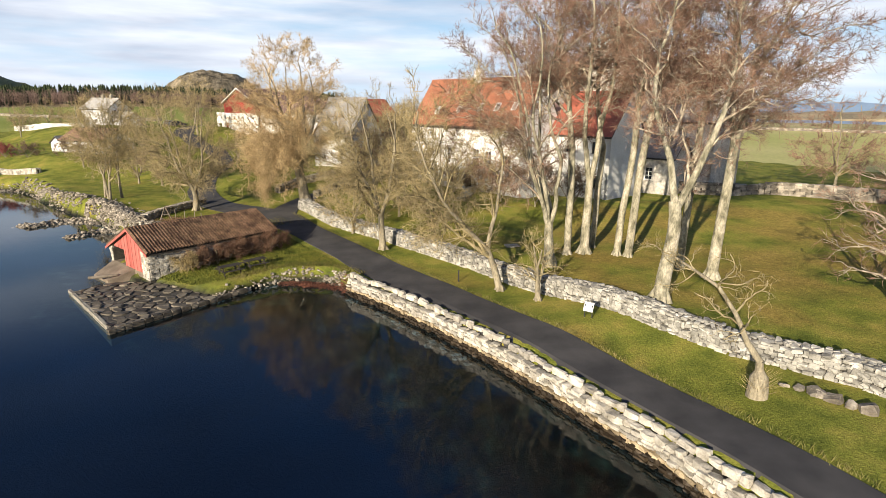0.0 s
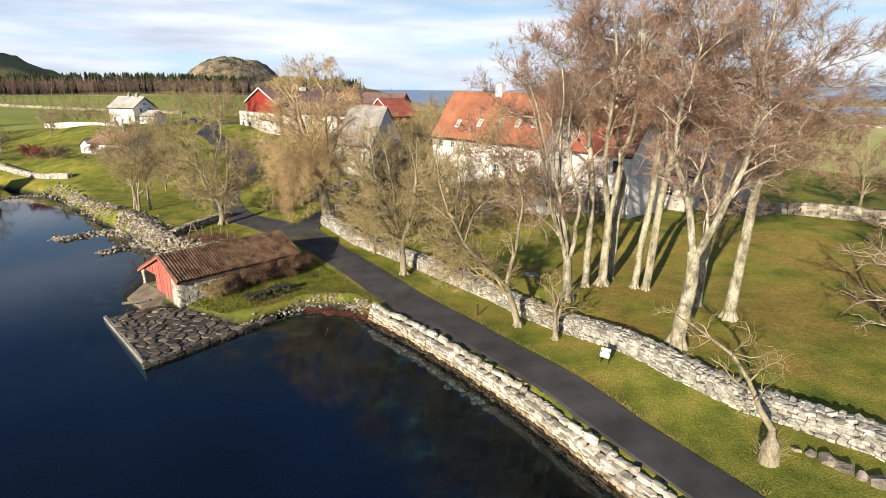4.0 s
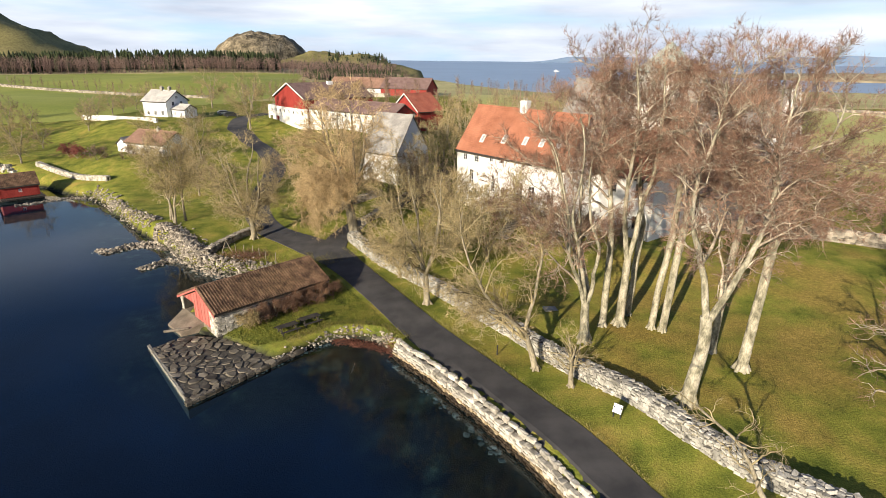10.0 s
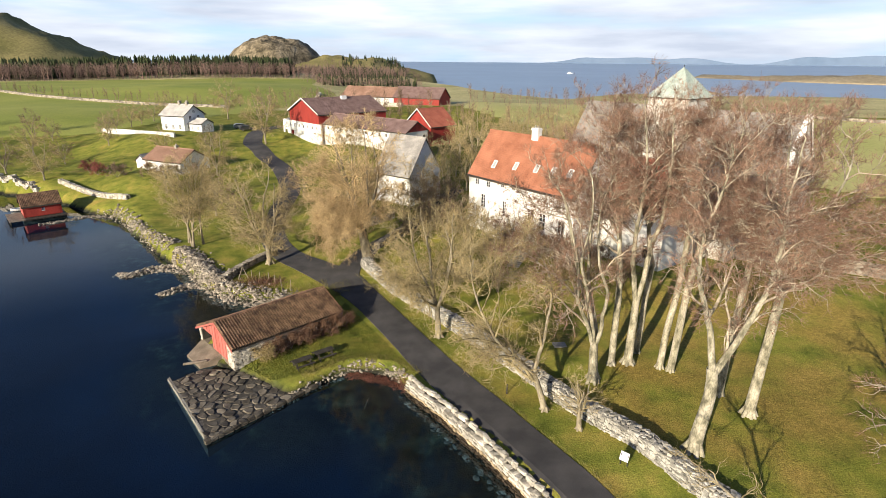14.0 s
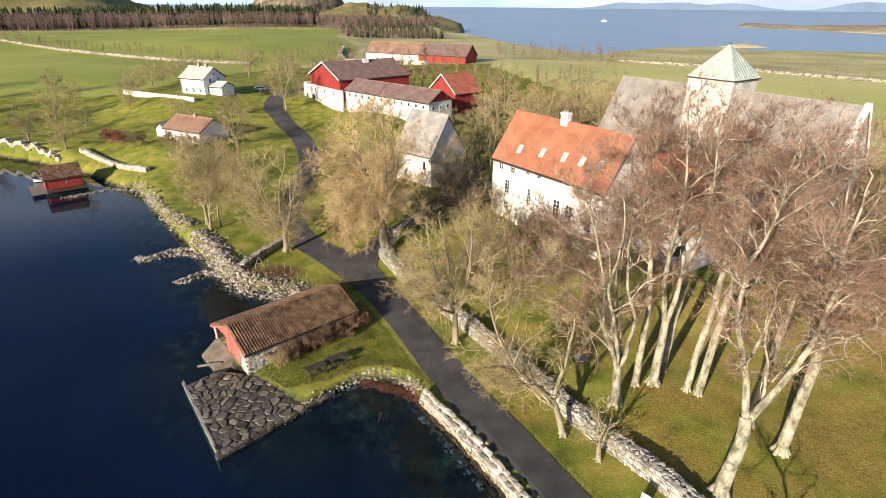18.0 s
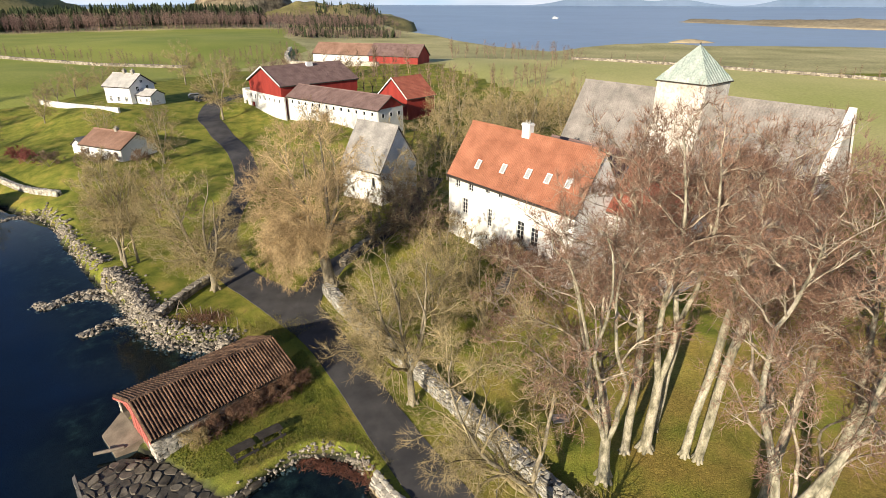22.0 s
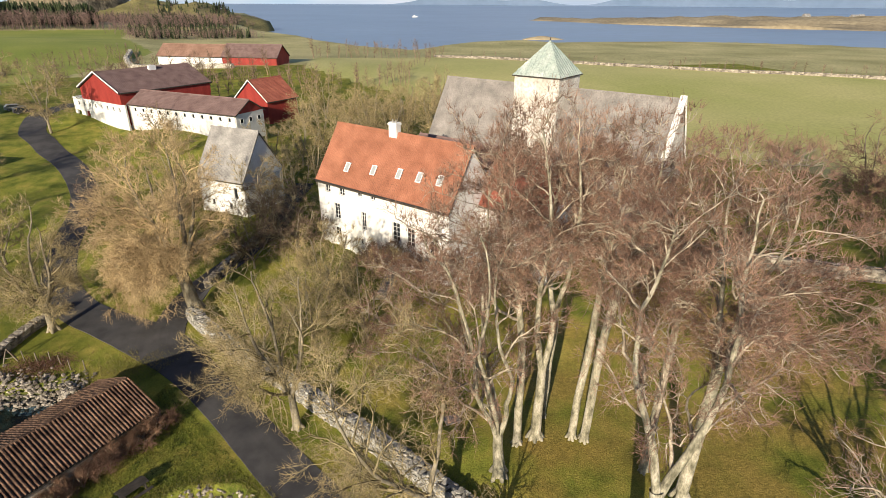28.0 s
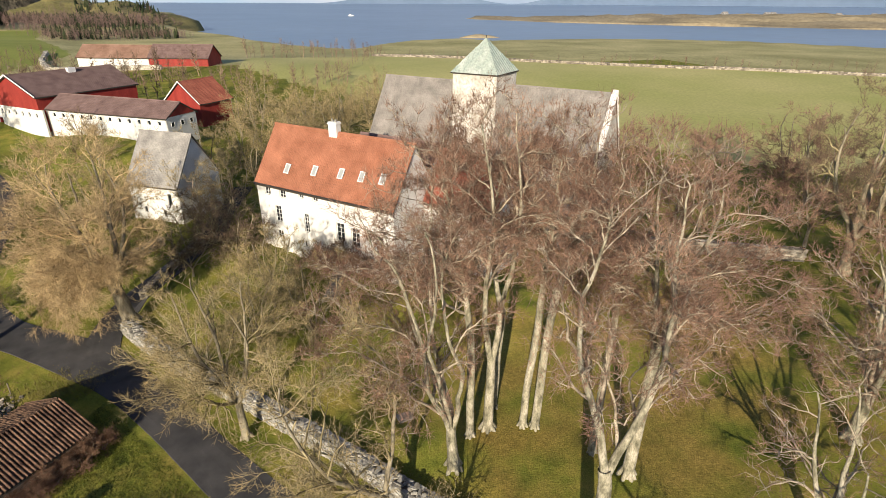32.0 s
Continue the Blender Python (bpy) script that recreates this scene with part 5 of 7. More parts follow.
def roof_pair(parent, o, d, n, length, width, ze, zr, m, cols, rows, amp=0.05, ov=0.35, side=0.3, under=None):
    rise, half = zr - ze, width / 2
    k = (half + ov) / half
    top = Vector((o.x, o.y, zr)) + n * half - d * side
    for sgn in (-1, 1):
        down = n * sgn * half * k - UP * rise * k
        tiled_slope("roof_slope", top + UP * 0.10, d * (length + 2 * side), down, cols, rows, m, amp, parent, step=amp * 0.6)
        s = Shape(parent.location)
        s.box(top - UP * 0.12, d * (length + 2 * side), down, UP * 0.16)
        part("roof_board", s.mesh("roof_board", under or M_DKWOOD), parent)
    s = Shape(parent.location)
    s.prism([top + n * 0.18 + UP * 0.02, top - n * 0.18 + UP * 0.02, top + UP * 0.26], [p + d * (length + 2 * side) for p in (top + n * 0.18 + UP * 0.02, top - n * 0.18 + UP * 0.02, top + UP * 0.26)])
    part("ridge", s.mesh("ridge", m), parent)


def chimney(parent, p, d, n, w, depth, h, m):
    s = Shape(parent.location)
    s.box(p - d * w / 2 - n * depth / 2, d * w, n * depth, UP * h)
    s.box(p - d * (w / 2 + 0.08) - n * (depth / 2 + 0.08) + UP * (h - 0.3), d * (w + 0.16), n * (depth + 0.16), UP * 0.18)
    c = part("chimney", s.mesh("chimney", m, 0.02), parent)
    for k in (-0.22, 0.22):
        s = Shape(parent.location)
        q = p + d * w * k + UP * h
        s.prism([q + Vector((0.13 * math.cos(a), 0.13 * math.sin(a), -0.02)) for a in np.arange(8) * math.pi / 4], [q + Vector((0.10 * math.cos(a), 0.10 * math.sin(a), 0.3)) for a in np.arange(8) * math.pi / 4])
        part("chimney_pot", s.mesh("chimney_pot", M_CONCRETE), c)


def shell(parent, o, d, n, L, W, z0, ze, zr, wall_m, holes=(), frame_m=None, bars=(1, 2), back=True, thick=0.35):
    """Four walls with gables, and windows in the front."""
    front_wall(parent, o, d, n, L, z0, ze, holes, wall_m, thick)
    for h in holes:
        window(parent, Vector((o.x, o.y, h[1])) + d * h[0], d, n, h[2], h[3], frame_m or M_WBOARD, h[4] if len(h) > 4 else bars)
    gable_end(parent, o + d * 0.0 + n * 0.0 - d * 0.003, d, n, W, z0, ze, zr - 0.1, wall_m, thick)
    gable_end(parent, o + d * (L - thick + 0.003), d, n, W, z0, ze, zr - 0.1, wall_m, thick)
    s = Shape(parent.location)
    s.box(Vector((o.x, o.y, z0)) + d * thick + n * (W - thick), d * (L - 2 * thick), n * thick, UP * (ze - z0))
    part("back_wall", s.mesh("back_wall", wall_m), parent)
    s = Shape(parent.location)                       # near-black sheet behind the openings, the room's shade put into its colour
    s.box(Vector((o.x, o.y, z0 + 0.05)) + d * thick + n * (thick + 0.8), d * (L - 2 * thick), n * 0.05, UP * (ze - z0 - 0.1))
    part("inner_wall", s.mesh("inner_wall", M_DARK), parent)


AD, AN = Vector((0.633, -0.774, 0)).normalized(), Vector((0.774, 0.633, 0)).normalized()   # the abbey's lengthwise and crosswise ways


def main_house():
    o = Vector((3.685, 81.10, 0))
    L, W, z0, ze, zr = 19.8, 8.3, 2.6, 12.3, 18.1
    w = root("abbey_house", "white limewashed abbey house with orange pantile roof and skylights", "house", at=(o.x, o.y, 4))
    holes = [(1.7, 10.75, 0.95, 1.25, (1, 2)), (4.1, 10.75, 0.95, 1.25, (1, 2)), (7.0, 11.2, 0.8, 0.95, (1, 1)), (9.1, 11.2, 0.8, 0.95, (1, 1)),
             (3.1, 7.6, 1.0, 2.0, (1, 3)), (3.0, 5.35, 0.95, 1.1, (1, 1)), (7.5, 7.1, 0.75, 2.3, (1, 4)), (12.5, 7.1, 1.15, 2.2, (1, 3)), (14.6, 6.9, 1.15, 2.2, (1, 3)), (17.8, 6.6, 1.15, 2.2, (1, 3)),
             (7.0, 5.2, 0.4, 0.7, (0, 0)), (11.3, 4.1, 1.1, 1.6, (1, 2)), (8.2, 3.2, 1.0, 2.15, (0, 0)), (14.3, 3.9, 0.5, 0.9, (0, 0))]
    shell(w, o, AD, AN, L, W, z0, ze, zr, M_WHITE, holes, M_WBOARD)
    roof_pair(w, o, AD, AN, L, W, ze, zr, M_TILE, 82, 26, 0.045, 0.3, 0.15)
    chimney(w, o + AD * 9.1 + AN * 4.15 + UP * 17.4, AD, AN, 1.15, 0.8, 2.0, M_WHITE)
    sl = unit(AN * 4.15 + UP * 5.8)
    out = unit(UP * 4.15 - AN * 5.8)
    for s_, v in ((4.3, 2.0), (8.3, 2.35), (12.0, 2.6), (14.8, 2.7), (17.5, 2.85)):
        c = Vector((o.x, o.y, ze)) + AD * s_ + sl * v + out * 0.16
        s = Shape(w.location)
        for a, b, e, g in ((-0.36, -0.6, 0.1, 1.2), (0.26, -0.6, 0.1, 1.2)):
            s.box(c + AD * a + sl * b, AD * e, sl * g, out * 0.1)
        for b in (-0.6, 0.5):
            s.box(c - AD * 0.26 + sl * b, AD * 0.52, sl * 0.1, out * 0.1)
        f = part("skylight", s.mesh("skylight", M_WBOARD), w, "white-framed roof window")
        s = Shape(w.location)
        s.box(c - AD * 0.26 - sl * 0.5, AD * 0.52, sl * 1.0, out * 0.05)
        part("pane", s.mesh("pane", M_SKYPANE), f)
    s = Shape(w.location)
    q = Vector((o.x, o.y, 3.2)) + AD * 8.2 + AN * 0.3
    s.box(q - AD * 0.45, AD * 0.9, AN * 0.05, UP * 2.1)
    part("door", s.mesh("door", M_DKWOOD), w, "dark plank door")
    s = Shape(w.location)                            # gutter
    s.box(Vector((o.x, o.y, ze - 0.28)) - AN * 0.42 - AD * 0.1, AD * (L + 0.2), AN * 0.1, UP * 0.1)
    part("gutter", s.mesh("gutter", M_BLACK), w)


def south_wing():
    o = Vector((3.685, 81.10, 0)) + AD * 19.9 + AN * 5.8
    w = root("abbey_wing", "set-back white abbey wing with dark red tile roof", "house", at=(o.x, o.y, 4))
    shell(w, o, AD, AN, 8.6, 8.0, 2.6, 11.6, 16.4, M_WHITE, [(6.6, 9.3, 1.0, 1.4), (3.0, 9.3, 1.0, 1.4), (6.6, 5.2, 0.9, 1.5)], M_DKWOOD)
    roof_pair(w, o, AD, AN, 8.6, 8.0, 11.6, 16.4, M_ROOFRED, 36, 22, 0.045, 0.3, 0.15)


def court_range():
    o = Vector((3.685, 81.10, 0)) + AD * 3.0 + AN * 13.5
    w = root("court_range", "low white court building behind the abbey house", "house", at=(o.x, o.y, 4.4))
    shell(w, o, AD, AN, 13.0, 6.0, 3, 13.2, 15.0, M_WHITE, [(3.0, 10.5, 0.9, 1.2), (8.0, 10.5, 0.9, 1.2)], M_WBOARD)
    roof_pair(w, o, AD, AN, 13.0, 6.0, 13.2, 15.0, M_ROOFBR, 44, 12, 0.045, 0.25, 0.15)


def church():
    c = Vector((34.59, 84.59, 0))
    w = root("abbey_church", "weathered pale abbey church with grey stone-slate roof and copper-capped tower", "church", at=(c.x, c.y, 4.5))
    half, ze, zr = 5.0, 13.4, 21.5
    east = 17.6
    o = c - AN * half + AD * 3.3
    shell(w, o, AD, AN, east - 3.3, half * 2, 3, ze, zr, M_CHURCHW, [(5.0, 6.5, 1.3, 4.5, (1, 4)), (10.5, 6.5, 1.3, 4.5, (1, 4))], M_CHURCHW, thick=0.6)
    roof_pair(w, o, AD, AN, east - 3.3, half * 2, ze, zr, M_CHURCHR, 40, 30, 0.03, 0.35, 0.1)
    o2 = c - AN * half - AD * 16.2
    shell(w, o2, AD, AN, 12.9, half * 2, 3, ze, zr, M_CHURCHW, [(4, 6.5, 1.2, 3.6, (1, 4)), (10, 6.5, 1.2, 3.6, (1, 4))], M_CHURCHW, thick=0.6)
    roof_pair(w, o2, AD, AN, 12.9, half * 2, ze, zr, M_CHURCHR, 40, 30, 0.03, 0.35, 0.1)
    for sgn in (-1, 1):                              # raised coping on the choir's gable
        top = c + AD * (east - 0.5) + UP * (zr + 0.3)
        down = AN * sgn * (half + 0.5) - UP * (zr - ze) * (half + 0.5) / half
        part("gable_coping", Shape(w.location).box(top, down, AD * 0.75, UP * 0.3).mesh("gable_coping", M_WHITE, 0.03), w, "pale plastered gable coping")
    s = Shape(w.location)
    a = 3.2
    ring = [c + AD * i * a + AN * j * a for i, j in ((-1, -1), (1, -1), (1, 1), (-1, 1))]
    s.prism([p + UP * 3 for p in ring], [p + UP * 23.05 for p in ring])
    t = part("tower", s.mesh("tower", M_CHURCHW, 0.05), w)
    s = Shape(w.location)
    e = 3.42
    ring = [c + AD * i * e + AN * j * e for i, j in ((-1, -1), (1, -1), (1, 1), (-1, 1))]
    s.prism([p + UP * 23.0 for p in ring], [p + UP * 23.15 for p in ring])
    part("eave_board", s.mesh("eave_board", M_DKWOOD), t)
    cap = c + UP * 27.36
    for i in range(4):                               # copper sheets with standing seams
        p, q = ring[i] + UP * 23.16, ring[(i + 1) % 4] + UP * 23.16
        nr = unit((q - p).cross(cap - p))
        s = Shape(w.location)
        s.prism([p, q, cap], [p - nr * 0.08, q - nr * 0.08, cap - nr * 0.08])
        part("copper_roof", s.mesh("copper_roof", M_COPPER), t)
        n = 11
        for k in range(1, n):
            f = k / n
            b, mid = p.lerp(q, f), (p + q) / 2
            tipp = b + (cap - mid) * (1 - abs(f - 0.5) * 2) * 0.98
            dd = unit(q - p) * 0.03
            part("roof_seam", Shape(w.location).prism([b - dd, b + dd, b + dd + nr * 0.05, b - dd + nr * 0.05], [tipp - dd, tipp + dd, tipp + dd + nr * 0.05, tipp - dd + nr * 0.05]).mesh("roof_seam", M_COPPER), t)
    s = Shape(w.location)
    s.box(cap - Vector((0.04, 0.04, 0.1)), (0.08, 0, 0), (0, 0.08, 0), (0, 0, 0.4))
    part("finial", s.mesh("finial", M_BLACK), t)
    o3 = c - AN * (half + 5.2) + AD * 8.5            # low sacristy against the choir
    w2 = root("sacristy", "low pale stone sacristy leaning on the choir", "annex", at=(o3.x, o3.y, 4.3))
    shell(w2, o3, AD, AN, 6.5, 5.1, 3, 8.6, 11.0, M_CHURCHW, [(3.2, 5.6, 1.0, 1.6)], M_WBOARD)
    roof_pair(w2, o3, AD, AN, 6.5, 5.1, 8.6, 11.0, M_CHURCHR, 20, 12, 0.03, 0.25, 0.15)


def gable_house():
    d, n = Vector((0.797, -0.603, 0)).normalized(), Vector((0.603, 0.797, 0)).normalized()
    o = Vector((-12.2, 94.3, 0))
    w = root("steep_house", "white plastered outbuilding with steep grey slate roof", "house", at=(o.x, o.y, 4.8))
    shell(w, o, d, n, 7.9, 8.2, 3.4, 9.9, 15.6, M_WHITE, [(6.4, 7.3, 0.55, 1.4, (0, 1)), (5.2, 5.6, 0.45, 0.8, (0, 0)), (2.2, 5.9, 0.45, 0.7, (0, 0))], M_DKWOOD)
    roof_pair(w, o, d, n, 7.9, 8.2, 9.9, 15.6, M_SLATE, 36, 30, 0.025, 0.3, 0.2)


def red_barn():
    d, n = Vector((0.685, -0.729, 0)).normalized(), Vector((0.729, 0.685, 0)).normalized()
    A = Vector((-46.0, 154.9, 0))
    w = root("red_barn", "big red wooden barn on a white masonry ground floor", "barn", at=(A.x, A.y, 8.7))
    front_wall(w, A, d, n, 20.6, 7.2, 12.3, [(2.2 + i * 2.3, 10.7, 0.7, 0.9) for i in range(8)] + [(1.6, 7.4, 1.6, 2.2), (5.2, 7.4, 1.8, 2.3)], M_WHITE)
    for i in range(8):
        window(w, Vector((A.x, A.y, 10.7)) + d * (2.2 + i * 2.3), d, n, 0.7, 0.9, M_WBOARD, (0, 0))
    s = Shape(w.location)
    s.box(Vector((A.x, A.y, 12.25)), d * 4, n * 5, UP * 0.1)
    s.box(Vector((A.x, A.y, 7.2)) + n * 5, d * 4, n * 0.3, UP * 5.1)
    s.box(Vector((A.x, A.y, 7.2)) + n * 1.2, d * 20.6, n * 0.1, UP * 5.0)
    part("ground_floor", s.mesh("ground_floor", M_WHITE), w)
    o = A + d * 4.4
    Wd, depth = 15.2, 21.0
    zc, zr = 14.7, 18.1
    s = Shape(w.location)
    a0, a1 = o, o + d * Wd
    ring = [a0 + UP * 12.25, a1 + UP * 12.25, a1 + UP * zc, (a0 + a1) / 2 + UP * (zr - 0.15), a0 + UP * zc]
    s.prism(ring, [p + n * 0.25 for p in ring])
    s.prism([p + n * (depth - 0.25) + UP * 0 for p in ring], [p + n * depth for p in ring])
    s.box(a0 + UP * 8 + n * 0.25, d * 0.25, n * (depth - 0.5), UP * (zc - 8))
    s.box(a1 + UP * 8 + n * 0.25 - d * 0.25, d * 0.25, n * (depth - 0.5), UP * (zc - 8))
    part("timber_wall", s.mesh("timber_wall", M_REDBARN), w)
    roof_pair(w, a0, n, d, depth, Wd, zc, zr, M_ROOFBR, 60, 26, 0.05, 0.4, 0.4)
    s = Shape(w.location)
    for sgn in (-1, 1):
        top = (a0 + a1) / 2 + UP * (zr + 0.1) - n * 0.45
        s.box(top, d * sgn * (Wd / 2 + 0.4) - UP * (zr - zc) * (Wd / 2 + 0.4) / (Wd / 2), n * 0.05, UP * 0.28)
    part("bargeboard", s.mesh("bargeboard", M_WBOARD), w, "white bargeboard")
    s = Shape(w.location)
    s.box(o + d * 8.2 + n * 11 + UP * 17.6, d * 0.7, n * 1.6, UP * 1.0)
    part("roof_vent", s.mesh("roof_vent", M_WBOARD), w)
    B = Vector((-30.9, 139.3, 0))
    d2, n2 = Vector((0.78, -0.626, 0)).normalized(), Vector((0.626, 0.78, 0)).normalized()
    w = root("white_cowshed", "long low white cowshed with brown tile roof", "cowshed", at=(B.x, B.y, 8.8))
    holes = [(1.5 + i * 2.25, 11.3, 0.75, 0.8, (0, 0)) for i in range(12)]
    shell(w, B, d2, n2, 28, 7.2, 7.6, 12.8, 14.9, M_WHITE, holes, M_WBOARD)
    roof_pair(w, B, d2, n2, 28, 7.2, 12.8, 14.9, M_ROOFBR, 80, 12, 0.05, 0.4, 0.3)
    g = B + d2 * 28.01
    tri = [g + n2 * 0.1 + UP * 12.8, g + n2 * 7.1 + UP * 12.8, g + n2 * 3.6 + UP * 14.75]
    part("gable_boarding", Shape(w.location).prism(tri, [p + d2 * 0.06 for p in tri]).mesh("gable_boarding", M_REDBARN), w, "red boarded gable")
    for k in (1.3, 3.6, 5.9):
        window(w, Vector((B.x, B.y, 11.0)) + d2 * 28.0 + n2 * k, n2, -d2, 0.8, 0.9, M_WBOARD, (0, 0), "window", -0.06)
    C = Vector((-11.2, 147.5, 0))
    w = root("red_shed", "small red wooden shed with red tile roof", "shed", at=(C.x, C.y, 8.5))
    d3, n3 = Vector((0.72, -0.69, 0)).normalized(), Vector((0.69, 0.72, 0)).normalized()
    s = Shape(w.location)
    ring = [C + UP * 7, C + d3 * 9.5 + UP * 7, C + d3 * 9.5 + UP * 12.0, C + d3 * 4.75 + UP * 15.9, C + UP * 12.0]
    s.prism(ring, [p + n3 * 0.2 for p in ring])
    s.prism([p + n3 * 8.8 for p in ring], [p + n3 * 9 for p in ring])
    s.box(C + UP * 7 + n3 * 0.2, d3 * 0.2, n3 * 8.6, UP * 5.0)
    s.box(C + UP * 7 + n3 * 0.2 + d3 * 9.3, d3 * 0.2, n3 * 8.6, UP * 5.0)
    part("timber_wall", s.mesh("timber_wall", M_REDBARN), w)
    roof_pair(w, C, n3, d3, 9, 9.5, 12.0, 15.9, M_ROOFRED, 30, 18, 0.05, 0.4, 0.35)
    s = Shape(w.location)
    for sgn in (-1, 1):
        s.box(C + d3 * 4.75 + UP * 16.0 - n3 * 0.4, d3 * sgn * 5.1 - UP * 4.3, n3 * 0.05, UP * 0.25)
    part("bargeboard", s.mesh("bargeboard", M_WBOARD), w, "white bargeboard")


def cottage():
    d, n = Vector((0.94, -0.34, 0)).normalized(), Vector((0.34, 0.94, 0)).normalized()
    o = Vector((-80.1, 154.8, 0))
    w = root("white_farmhouse", "two-storey white wooden farmhouse with pale grey roof", "house", at=(o.x, o.y, 8.9))
    shell(w, o, d, n, 8.2, 7.8, 7, 13.0, 15.5, M_WBOARD, [(1.6, 9.3, 0.9, 1.2), (4.1, 9.3, 0.9, 1.2), (6.6, 9.3, 0.9, 1.2)], M_WBOARD)
    for k, z in ((1.6, 9.4), (5.4, 11.7), (2.4, 11.7), (3.9, 13.5)):
        window(w, Vector((o.x, o.y, z)) + d * 8.2 + n * k, n, -d, 0.9, 1.1 if z < 13 else 0.7, M_WBOARD, (1, 1), "window", -0.06)
    roof_pair(w, o, d, n, 8.2, 7.8, 13.0, 15.5, M_PALEROOF, 32, 14, 0.03, 0.4, 0.4)
    for k in (3.6, 6.2):
        chimney(w, o + d * k + n * 3.9 + UP * 14.9, d, n, 0.7, 0.7, 1.6, M_CONCRETE)
    p = o + d * 8.3 + n * 1.4
    shell(w, p, d, n, 4.6, 4.4, 7, 10.9, 12.0, M_WBOARD, [(1.2, 9.2, 0.6, 0.9), (3.2, 9.2, 0.6, 0.9)], M_WBOARD)
    roof_pair(w, p, d, n, 4.6, 4.4, 10.9, 12.0, M_PALEROOF, 14, 8, 0.03, 0.25, 0.2)
    o = Vector((-65.8, 117.9, 0))
    w = root("small_cottage", "small white cottage with brown tile roof among trees", "cottage", at=(o.x, o.y, 5))
    d, n = Vector((0.91, -0.41, 0)).normalized(), Vector((0.41, 0.91, 0)).normalized()
    shell(w, o, d, n, 11.0, 7.6, 3.5, 7.3, 9.4, M_WBOARD, [(1.8, 5.5, 0.9, 1.1), (7.4, 5.5, 0.9, 1.1), (9.4, 5.5, 0.9, 1.1)], M_WBOARD)
    roof_pair(w, o, d, n, 11.0, 7.6, 7.3, 9.4, M_ROOFTAN, 44, 16, 0.04, 0.35, 0.3)
    chimney(w, o + d * 6.0 + n * 3.8 + UP * 9.0, d, n, 0.6, 0.6, 1.1, M_CONCRETE)
    p = o - d * 4.0 + n * 1.0
    w = root("garden_shed", "little white shed beside the cottage", "shed", at=(p.x, p.y, 4.8))
    shell(w, p, n, d, 3.2, 3.2, 3.6, 6.6, 7.7, M_WBOARD)
    roof_pair(w, p, n, d, 3.2, 3.2, 6.6, 7.7, M_SLATE, 12, 6, 0.03, 0.2, 0.2)


def small_boathouse():
    o = Vector((-75.8, 94.1, 0))
    d, n = Vector((0.73, 0.68, 0)).normalized(), Vector((-0.68, 0.73, 0)).normalized()
    w = root("small_boathouse", "small red wooden boathouse on a stone quay", "boathouse", at=(o.x, o.y, 0.7))
    shell(w, o, d, n, 5.8, 4.8, 0.6, 2.65, 4.25, M_REDBARN, [(3.0, 1.5, 0.5, 0.5)], M_WBOARD)
    roof_pair(w, o, d, n, 5.8, 4.8, 2.65, 4.25, M_TILEOLD, 26, 9, 0.06, 0.3, 0.25)
    for k in (0.5, 2.5):
        part("boat_door", Shape(w.location).box(o - d * 0.06 + n * k + UP * 0.75, d * 0.05, n * 1.7, UP * 1.75).mesh("boat_door", M_REDWOOD), w, "faded red boat door")
    for i in range(7):
        part("deck_plank", Shape(w.location).box(o - d * (2.4 - i * 0.34) - n * 1.6 + UP * 0.45, d * 0.31, n * 7.0, UP * 0.08).mesh("deck_plank", M_WOOD), w)
    for i in range(4):
        part("deck_plank", Shape(w.location).box(o - n * (1.6 - i * 0.38) + UP * 0.45, d * 6.4, n * 0.35, UP * 0.08).mesh("deck_plank", M_DKWOOD), w)
    part("quay_foot", Shape(w.location).box(o - d * 0.3 - n * 0.2 - UP * 2.5, d * 6.6, n * 5.4, UP * 2.95).mesh("quay_foot", M_ROCKJ), w)
    for k in (-1.4, 1.6, 4.6):
        part("pile", tube_mesh("pile", [(*(o - d * 2.2 + n * k - UP * 2.5 - w.location), *(o - d * 2.2 + n * k + UP * 0.48 - w.location), 0.11, 0.10)], 8, M_DKWOOD), w)


def far_barn():
    w = root("far_long_barn", "very long low farm building with weathered red roof", "barn", at=(-40, 262, 9))
    e = Vector((-2.2, 242.4, 0))
    b = Vector((-47, 263, 0))
    d = unit(b - e)
    n = Vector((-d.y, d.x, 0)) * -1
    L = (b - e).length
    o = e - n * 5.2
    s1 = L * 0.45
    shell(w, o, d, n, s1, 10.4, 7, 12.4, 16.4, M_REDBARN)
    roof_pair(w, o, d, n, s1, 10.4, 12.4, 16.4, M_ROOFBR, 60, 8, 0.05, 0.4, 0.4)
    p = o + d * s1
    shell(w, p, d, n, L - s1, 10.4, 7, 12.2, 16.0, M_WHITE)
    roof_pair(w, p, d, n, L - s1, 10.4, 12.2, 16.0, M_ROOFTAN, 90, 8, 0.05, 0.4, 0.4)


main_house()
south_wing()
court_range()
church()
gable_house()
red_barn()
cottage()
small_boathouse()
far_barn()


